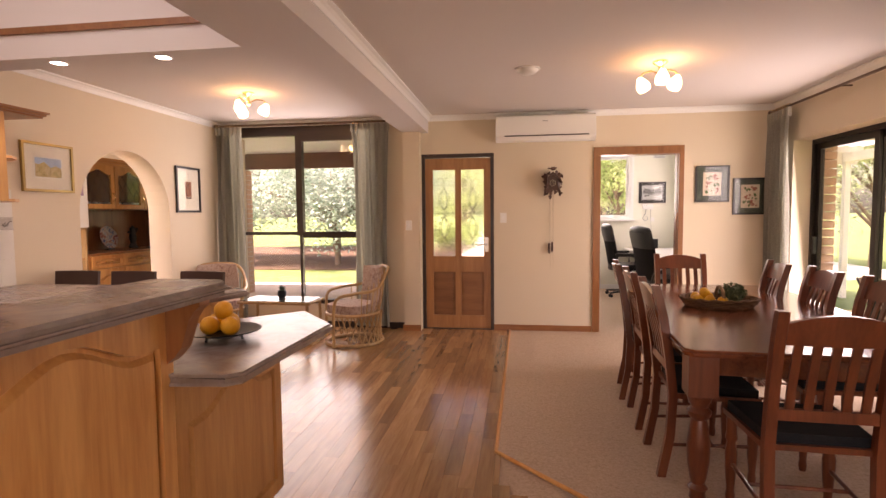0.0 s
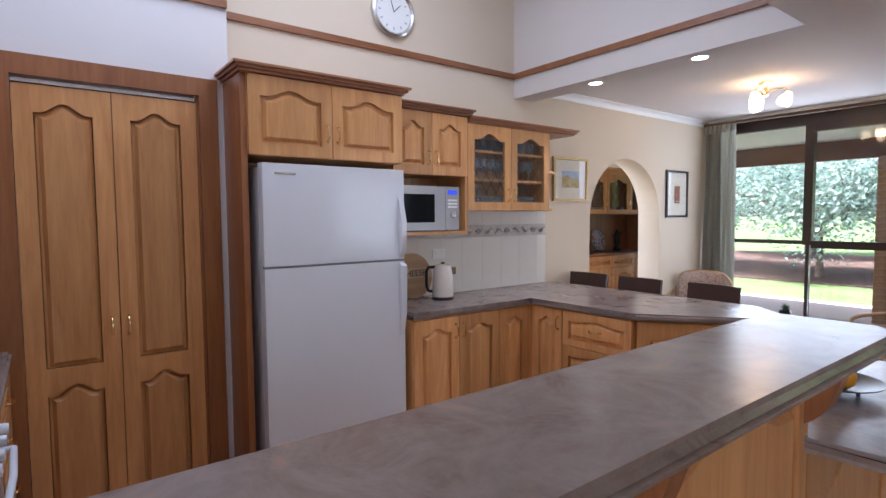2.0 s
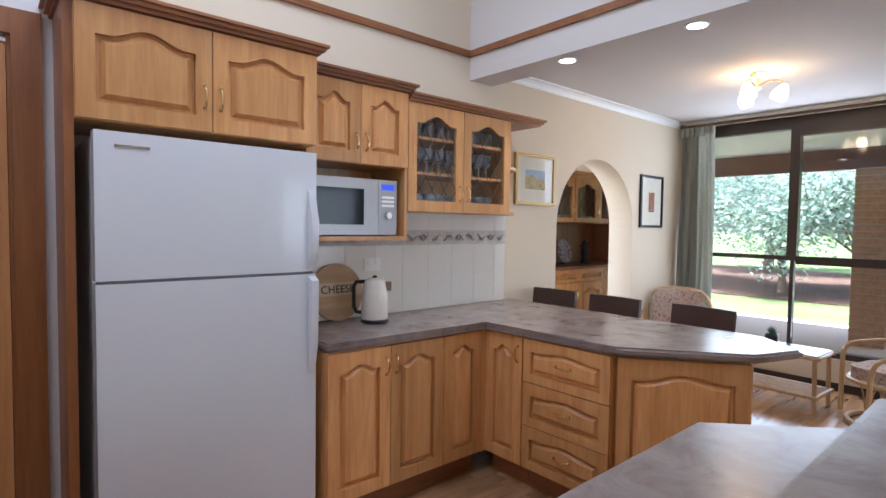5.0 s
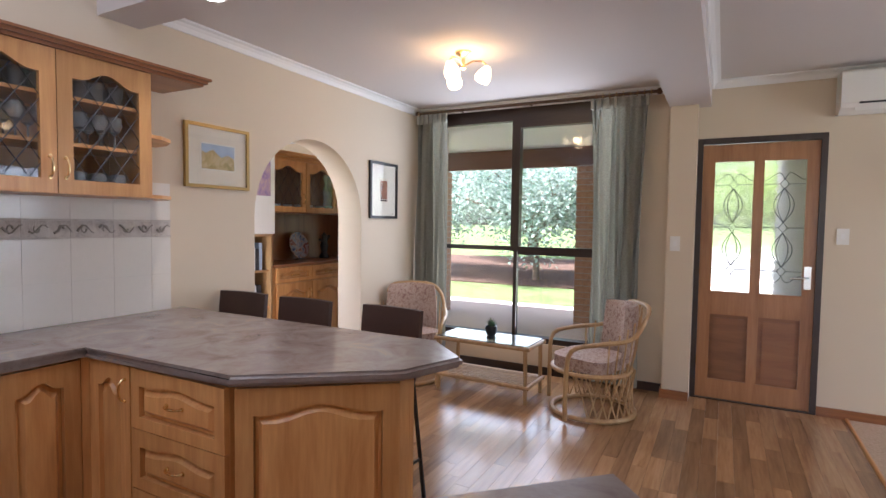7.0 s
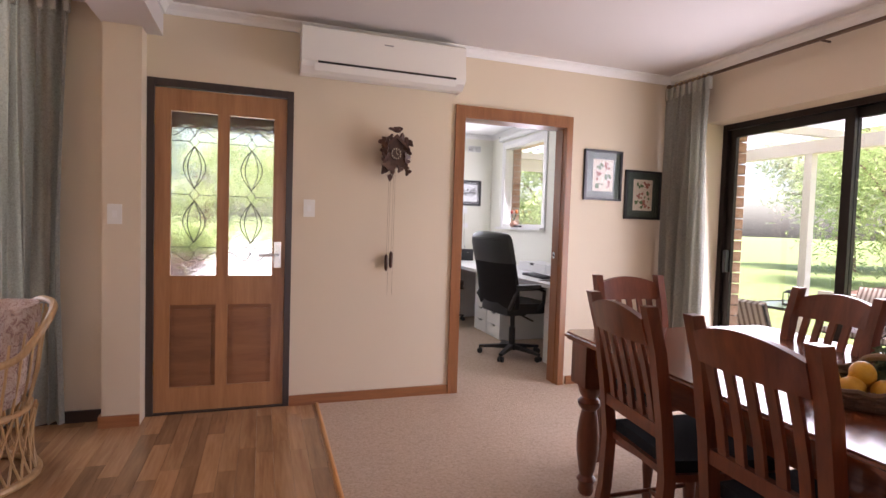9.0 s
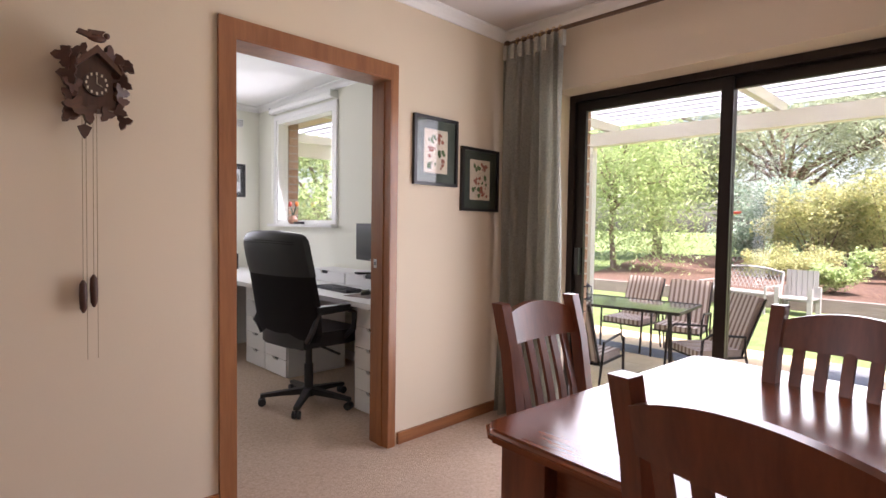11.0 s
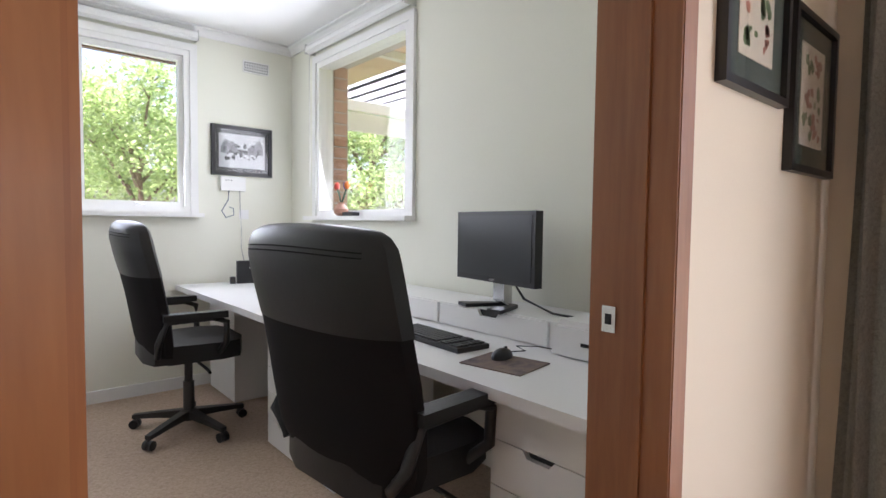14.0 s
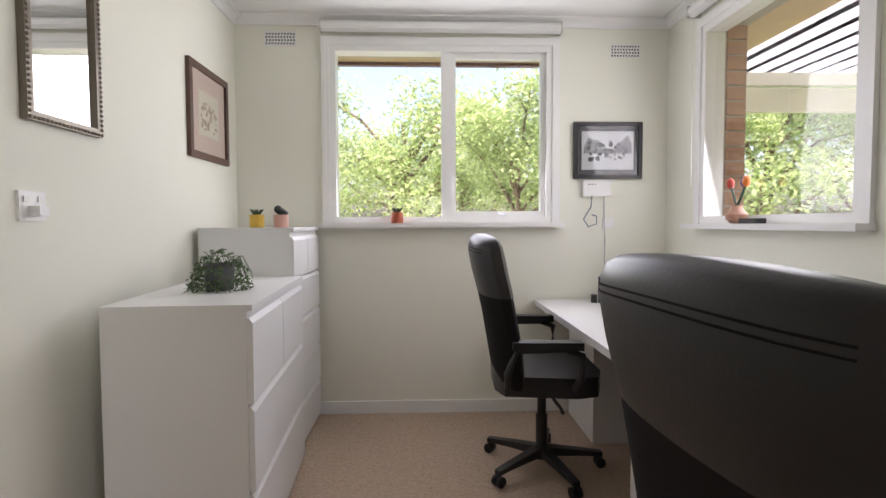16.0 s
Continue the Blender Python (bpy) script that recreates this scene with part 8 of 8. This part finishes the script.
# bench, slatted chair and bed edging in the garden
c = thing("garden_bench", "pale metal garden bench with a lattice back", "bench", pose(11.75, 7.42, GG, 0, 0, -107) @ Matrix.Diagonal((1, 1, 0.86, 1)))
M_PALEM = plain("weathered_pale_metal", (0.30, 0.29, 0.27), 0.6, 0.2)
for s in (-1, 1):
    part("end", tube(B(), [(0.7 * s, -0.3, 0), (0.7 * s, -0.28, 0.6), (0.7 * s, 0.2, 0.62), (0.7 * s, 0.26, 0)], 0.025, 8), M_PALEM, c)
    part("back_post", tube(B(), [(0.7 * s, 0.2, 0.4), (0.7 * s, 0.3, 0.9)], 0.025, 8), M_PALEM, c)
part("back_rail", tube(B(), [(-0.7, 0.3, 0.9), (-0.4, 0.31, 0.97), (0, 0.31, 1.0), (0.4, 0.31, 0.97), (0.7, 0.3, 0.9)], 0.025, 8), M_PALEM, c, "", True)
bm = B()
for i in range(16):
    for s in (-1, 1):
        x = -0.68 + 1.36 * i / 15
        tube(bm, [(max(-0.7, min(0.7, x - 0.12 * s)), 0.24, 0.5), (max(-0.7, min(0.7, x + 0.12 * s)), 0.31, 0.93)], 0.008, 5)
part("back_lattice", bm, M_PALEM, c)
for i in range(5):
    part("slat", box(B(), -0.7, 0.7, -0.28 + 0.1 * i, -0.20 + 0.1 * i, 0.42, 0.445), M_PALEM, c)
c = thing("garden_chair", "weathered grey slatted garden chair", "chair", pose(11.75, 6.40, GG, 0, 0, -95) @ Matrix.Diagonal((0.9, 1, 0.88, 1)))
for i in range(6):
    part("slat", box(B(), -0.3 + 0.1 * i, -0.21 + 0.1 * i, 0.22, 0.25, 0.25, 0.95), M_PALEM, c)
part("seat", box(B(), -0.32, 0.32, -0.3, 0.22, 0.34, 0.37), M_PALEM, c)
for x in (-0.3, 0.3):
    part("leg", box(B(), x - 0.04, x + 0.04, -0.3, -0.22, 0, 0.6), M_PALEM, c)
    part("leg", box(B(), x - 0.04, x + 0.04, 0.22, 0.3, 0, 0.6), M_PALEM, c)
structure("ground_bed", prism(B(), [(12.5, 2.0), (32, -2), (32, 18), (12.5, 11.9)], GG, GG + 0.16), M_BARKCH, "bark-mulched garden bed")
M_SLEEP = wood("weathered_sleeper", (0.12, 0.10, 0.085), (0.24, 0.2, 0.17), "y", 0.9, 0)
for i in range(5):
    c = thing("bed_sleeper", "weathered timber sleeper edging the garden bed", "sleeper", pose(12.4, 2.4 + 1.9 * i, GG, 0, 0, -1), "bed edging")
    part("sleeper", box(B(), -0.1, 0.1, 0, 1.87, 0, 0.27), M_SLEEP, c, "", False, 0.01)

# trees and shrubs
def leaf_mat(name, cols):
    m, nt, b = mat_nodes(name)
    g = nt.nodes.new("ShaderNodeNewGeometry")
    n = len(cols)
    nt.links.new(ramp(nt, g.outputs["Random Per Island"], [(i / (n - 1), c) for i, c in enumerate(cols)]), b.inputs["Base Color"])
    b.inputs["Roughness"].default_value = 0.55
    b.inputs["Subsurface Weight"].default_value = 0.0
    tr = node(nt, "ShaderNodeBsdfTranslucent")
    nt.links.new(b.inputs["Base Color"].links[0].from_socket, tr.inputs["Color"])
    mx = nt.nodes.new("ShaderNodeMixShader")
    mx.inputs[0].default_value = 0.55
    nt.links.new(b.outputs[0], mx.inputs[1])
    nt.links.new(tr.outputs[0], mx.inputs[2])
    nt.links.new(mx.outputs[0], nt.nodes["Material Output"].inputs[0])
    return m
M_LEAFA = leaf_mat("gum_leaf", [(0.26, 0.31, 0.19), (0.42, 0.47, 0.31), (0.56, 0.60, 0.45)])
M_LEAFB = leaf_mat("bright_leaf", [(0.26, 0.36, 0.13), (0.40, 0.50, 0.21), (0.54, 0.62, 0.32)])
M_LEAFC = leaf_mat("bluegreen_leaf", [(0.20, 0.29, 0.21), (0.34, 0.44, 0.34), (0.50, 0.57, 0.48)])
M_LEAFY = leaf_mat("wattle_leaf", [(0.30, 0.33, 0.14), (0.44, 0.46, 0.21), (0.58, 0.54, 0.26)])
M_LEAFD = leaf_mat("rhododendron_leaf", [(0.22, 0.31, 0.24), (0.40, 0.50, 0.42), (0.60, 0.66, 0.62)])
M_BARK = speckle("tree_bark", [(0.10, 0.07, 0.05), (0.22, 0.16, 0.12), (0.3, 0.22, 0.17)], 8, 0.9, 0.8, 0.1, 0.02)
def tree(name, label, m, h, spread, leaves, size, mt, seed, trunk=0.16, low=0.3, droop=0.0, limbs=9):
    """A tapered trunk with forking limbs and a crown of leaf clumps round their ends."""
    rg = random.Random(seed)
    c = thing(name, label, "tree" if h > 2.4 else "shrub", m)
    bm = B()
    tips = []
    if low > 0:
        top = Vector((rg.uniform(-0.3, 0.3), rg.uniform(-0.3, 0.3), h * 0.72))
        tube(bm, [(0, 0, 0), top * 0.4 + Vector((rg.uniform(-0.1, 0.1), 0.1, 0)), top], trunk, 10, trunk * 0.3)
        tips.append(top)
    else:
        top = Vector((0, 0, h * 0.2))
    for i in range(limbs):
        a = 2 * math.pi * (i + rg.random() * 0.6) / limbs
        z0 = h * (low + (0.66 - low) * rg.random())
        s = top * (z0 / max(top.z, 0.01)) if low > 0 else Vector((0, 0, 0))
        r = spread * rg.uniform(0.55, 0.95)
        e = Vector((r * math.cos(a), r * math.sin(a), min(h * 0.95, z0 + h * rg.uniform(0.12, 0.45))))
        mid = s.lerp(e, 0.5) + Vector((0, 0, h * 0.06))
        tube(bm, [s, mid, e], trunk * 0.4, 6, trunk * 0.1)
        tips += [e, mid.lerp(e, 0.5)]
        for k in range(2):
            f = mid.lerp(e, 0.3 + 0.4 * k) + Vector((rg.uniform(-1, 1), rg.uniform(-1, 1), rg.uniform(0.1, 0.8))) * spread * 0.32
            tube(bm, [mid.lerp(e, 0.3 + 0.4 * k), f], trunk * 0.16, 5, trunk * 0.05)
            tips.append(f)
    part("trunk", bm, M_BARK, c, "", True)
    vs, fs = [], []
    per = leaves // len(tips)
    for t in tips:
        r = spread * rg.uniform(0.24, 0.42)
        for i in range(per):
            d = Vector((rg.gauss(0, 1), rg.gauss(0, 1), rg.gauss(0, 0.75)))
            d = d.normalized() * r * rg.random() ** 0.45
            p = t + d
            p.z -= droop * rg.random() ** 2
            p.z = max(p.z, 0.05)
            q = Euler((rg.uniform(-0.9, 0.9), rg.uniform(-0.9, 0.9), rg.uniform(0, 6.3))).to_quaternion()
            s = size * rg.uniform(0.6, 1.4)
            k = len(vs)
            st = (1.6, 0.45) if droop else (1.0, 0.55)
            for u, v, w in ((-st[0], 0, 0), (0, -st[1], 0.2), (st[0], 0, -0.15), (0, st[1], 0.2)):
                vs.append(p + q @ Vector((u * s, v * s, w * s)))
            fs.append((k, k + 1, k + 2, k + 3))
    me = bpy.data.meshes.new("crown")
    me.from_pydata(vs, [], fs)
    me.materials.append(mt)
    cr = new("crown", me)
    cr.parent = c
    return c
# garden side
BZ = GG + 0.15
tree("gum_tree", "tall spreading gum tree with grey-green leaves", pose(29.0, 10.5, BZ), 9.5, 7.2, 26000, 0.085, M_LEAFA, 1, 0.26, 0.22, 0.9, 22)
tree("gum_tree", "old gum tree at the garden's edge", pose(31.0, 4.0, BZ), 9.5, 6.6, 20000, 0.09, M_LEAFA, 2, 0.30, 0.18, 0.9, 20)
tree("weeping_tree", "bright green weeping tree on the lawn", pose(17.6, 13.2, GG), 5.4, 3.1, 20000, 0.055, M_LEAFB, 3, 0.13, 0.30, 3.2, 16)
tree("gum_tree", "pale gum tree beside the weeping tree", pose(25.0, 19.5, GG), 7.0, 3.8, 11000, 0.10, M_LEAFA, 41, 0.24, 0.30, 0.6, 14)
tree("shrub", "rounded blue-green shrub in the garden bed", pose(22.8, 9.8, BZ), 3.1, 1.6, 12000, 0.06, M_LEAFC, 5, 0.06, 0.0, 0, 12)
for x, y, h, r, k in ((21.0, 7.7, 2.9, 1.5, 6), (21.6, 5.9, 3.2, 1.8, 8), (23.0, 4.2, 3.0, 1.7, 9), (24.0, 7.2, 3.4, 1.7, 10)):
    tree("wattle_shrub", "yellow-green wattle shrub in the garden bed", pose(x, y, BZ), h, r, 8000, 0.065, M_LEAFY, k, 0.06, 0.0, 0, 12)
for x, y, k in ((18.6, 8.6, 11), (18.0, 7.4, 12), (18.8, 5.2, 13)):
    tree("low_heath", "low yellow-brown heath in the bark bed", pose(x, y, BZ), 0.85, 0.8, 3500, 0.04, M_LEAFY, k, 0.03, 0.0, 0, 9)
tree("shrub", "low bright shrub behind the garden chair", pose(14.8, 6.35, BZ), 1.0, 0.65, 3500, 0.045, M_LEAFB, 7, 0.03, 0.0, 0, 9)
tree("gum_tree", "gum tree far behind the weeping tree", pose(30.0, 17.0, GG), 7.5, 4.5, 8000, 0.14, M_LEAFA, 4, 0.3, 0.3, 0.4, 12)
# porch side
structure("ground_shrub_bed", prism(B(), [(-14, 13.7), (-2.2, 13.9), (-2.0, 24), (-14, 24)], GZ, GZ + 0.03), M_BARKCH, "bark-mulched bed under the rhododendrons")
tree("rhododendron", "old rhododendron with bare twisting limbs", pose(-5.4, 15.2, GZ), 3.9, 2.5, 15000, 0.06, M_LEAFD, 21, 0.10, 0.14, 0, 18)
tree("rhododendron", "dense rhododendron beside the path", pose(-4.0, 15.9, GZ), 3.9, 2.0, 13000, 0.06, M_LEAFD, 22, 0.10, 0.12, 0, 18)
tree("rhododendron", "broad evergreen shrub beyond the lawn", pose(-9.4, 15.8, GZ), 4.0, 2.8, 14000, 0.065, M_LEAFD, 23, 0.11, 0.12, 0, 18)
tree("garden_tree", "leafy tree behind the shrubs", pose(-8.0, 22.5, GZ), 4.6, 3.4, 7000, 0.11, M_LEAFD, 24, 0.2, 0.2, 0, 12)
tree("shrub", "low green shrub by the front lawn", pose(-2.7, 21.0, GZ), 1.2, 1.0, 5000, 0.05, M_LEAFB, 25, 0.05, 0.0, 0, 10)
# behind the office
tree("maple_tree", "light green spreading tree behind the office", pose(0.85, 20.5, GZ), 5.5, 2.7, 17000, 0.06, M_LEAFB, 31, 0.16, 0.10, 0, 18)
tree("maple_tree", "bright green young tree beside the office", pose(3.15, 17.0, GG), 4.3, 1.4, 11000, 0.05, M_LEAFB, 32, 0.09, 0.08, 0, 14)
tree("maple_tree", "pale green tree at the back boundary", pose(-2.6, 24.5, GZ), 4.4, 2.0, 5000, 0.075, M_LEAFB, 35, 0.14, 0.08, 0, 14)
tree("maple_tree", "pale green tree beyond the back lawn", pose(3.9, 26.5, GG), 6.0, 2.8, 9000, 0.085, M_LEAFA, 36, 0.16, 0.10, 0, 14)
tree("garden_tree", "bright green tree beyond the pergola", pose(7.0, 15.4, GG), 4.3, 1.7, 13000, 0.05, M_LEAFB, 33, 0.12, 0.06, 0, 14)
tree("gum_tree", "feathery grey-green tree beyond the pergola", pose(9.8, 16.4, GG), 5.6, 2.8, 14000, 0.05, M_LEAFA, 34, 0.14, 0.08, 0.5, 18)

# ---- floorboards, paving and bricks ----
def islands(name, base):
    """The same timber, varied from piece to piece within one mesh."""
    m = base.copy()
    m.name = name
    nt = m.node_tree
    g = nt.nodes.new("ShaderNodeNewGeometry")
    for n in list(nt.nodes):
        if n.bl_idname == "ShaderNodeObjectInfo":
            for l in list(n.outputs["Random"].links):
                nt.links.new(g.outputs["Random Per Island"], l.to_socket)
    return m
rg = random.Random(9)
boards = thing("floorboards", "honey oak strip floorboards with staggered joints", "floorboards", None, "", "structure")
BW = 0.088
joined = B()
made = {}
lengths = (0.42, 0.55, 0.7, 0.86)
x = L
while x < 0.42:
    y = S - rg.random() * 0.6
    while y < W:
        ln = rg.choice(lengths)
        a, b = max(y, S), min(y + ln, W)
        edge = -0.17 if y + ln > 3.05 else 0.42 - 0.62 * max(0.0, (y + ln - 2.42) / 0.63) if y + ln > 2.42 else 0.42
        w = min(BW, edge - x)
        if b - a > 0.03 and w > 0.01:
            key = round(b - a, 4)
            if -2.35 < x < -0.16 and 2.0 < y and w > BW - 1e-6:
                if key not in made:
                    made[key] = part("board", box(B(), 0.0006, BW - 0.0006, 0.0006, key - 0.0006, -0.012, 0.0), M_PLANK, boards, "", False, 0.0012)
                    made[key].matrix_basis = pose(x, a, 0)
                else:
                    share("board", made[key], pose(x, a, 0), boards)
            else:
                box(joined, x + 0.0006, x + w - 0.0006, a + 0.0006, b - 0.0006, -0.012, 0.0)
        y += ln
    x += BW
ob = part("board_field", joined, islands("oak_floorboard_field", M_PLANK), boards)
ob["kind"] = "stuff"
bm = box(B(), L - 3.2, L, 2.6, 7.2, -0.012, 0.0)
structure("floor_far_room", bm, M_CARPET, "beige carpet beyond the arch")
# patio paving with dark bands
pav = thing("patio_paving", "honey coloured paving slabs with slate bands", "paving", None, "", "structure")
slab = {}
for i in range(10):
    for j in range(17):
        band = i == 7 or j == 6
        k = "b" if band else "p"
        m = pose(R + 0.27 + 0.45 * i, 2.02 + 0.45 * j, -0.292)
        if k not in slab:
            slab[k] = part("slab", box(B(), 0.004, 0.446, 0.004, 0.446, -0.03, 0.012), M_PAVEB if band else M_PAVE, pav, "", False, 0.004)
            slab[k].matrix_basis = m
        else:
            share("slab", slab[k], m, pav)
# bricks: porch piers and the visible reveals
def pier(m):
    c = thing("brick_pier", "square brick porch pier with raked joints", "pier", m, "porch piers", "structure")
    part("mortar_core", box(B(), -0.165, 0.165, -0.165, 0.165, -0.05, 2.20), M_MORTAR, c)
    src = None
    for k in range(26):
        z = -0.04 + 0.086 * k
        for q in range(4):
            for e in (0, 1):
                a = 90 * q
                off = (-0.175 + 0.0 if k % 2 else -0.06)
                x0 = -0.173 if e == 0 else (-0.06 if k % 2 else 0.062)
                wd = 0.108 if (e == 0) == bool(k % 2) else 0.228
                mm = pose(0, 0, z, 0, 0, a) @ pose(x0, -0.178, 0)
                if wd > 0.2:
                    key = "s"
                else:
                    key = "h"
                if key not in bricks:
                    bricks[key] = part("brick", box(B(), 0, wd, 0, 0.06, 0, 0.074), M_BRICK, c, "", False, 0.005)
                    bricks[key].matrix_basis = mm
                else:
                    share("brick", bricks[key], mm, c)
bricks = {}
pier(pose(-2.62, 8.99, 0))
pier(pose(-5.05, 8.99, 0))
def reveal(name, m, z0, z1, depth=0.135):
    """Brick ends up the side of an opening."""
    c = thing(name, "brick ends up the side of a window opening", "bricks", m, "", "structure")
    k = 0
    z = z0
    while z < z1 - 0.05:
        key = "r"
        if key not in bricks:
            bricks[key] = part("brick", box(B(), 0, 0.11, 0, depth, 0, 0.074), M_BRICK, c, "", False, 0.012)
            bricks[key].matrix_basis = pose(0, 0, z)
        else:
            share("brick", bricks[key], pose(0, 0, z), c)
        z += 0.086
        k += 1
reveal("bricks_office_side", pose(R + 0.13, V1 - 0.012, 0, 0, 0, 0), VZ0 + 0.02, VZ1 + 0.05)
reveal("bricks_slider", pose(R + 0.28, SL1 - 0.03, 0, 0, 0, 0), 0.0, SLH + 0.2)
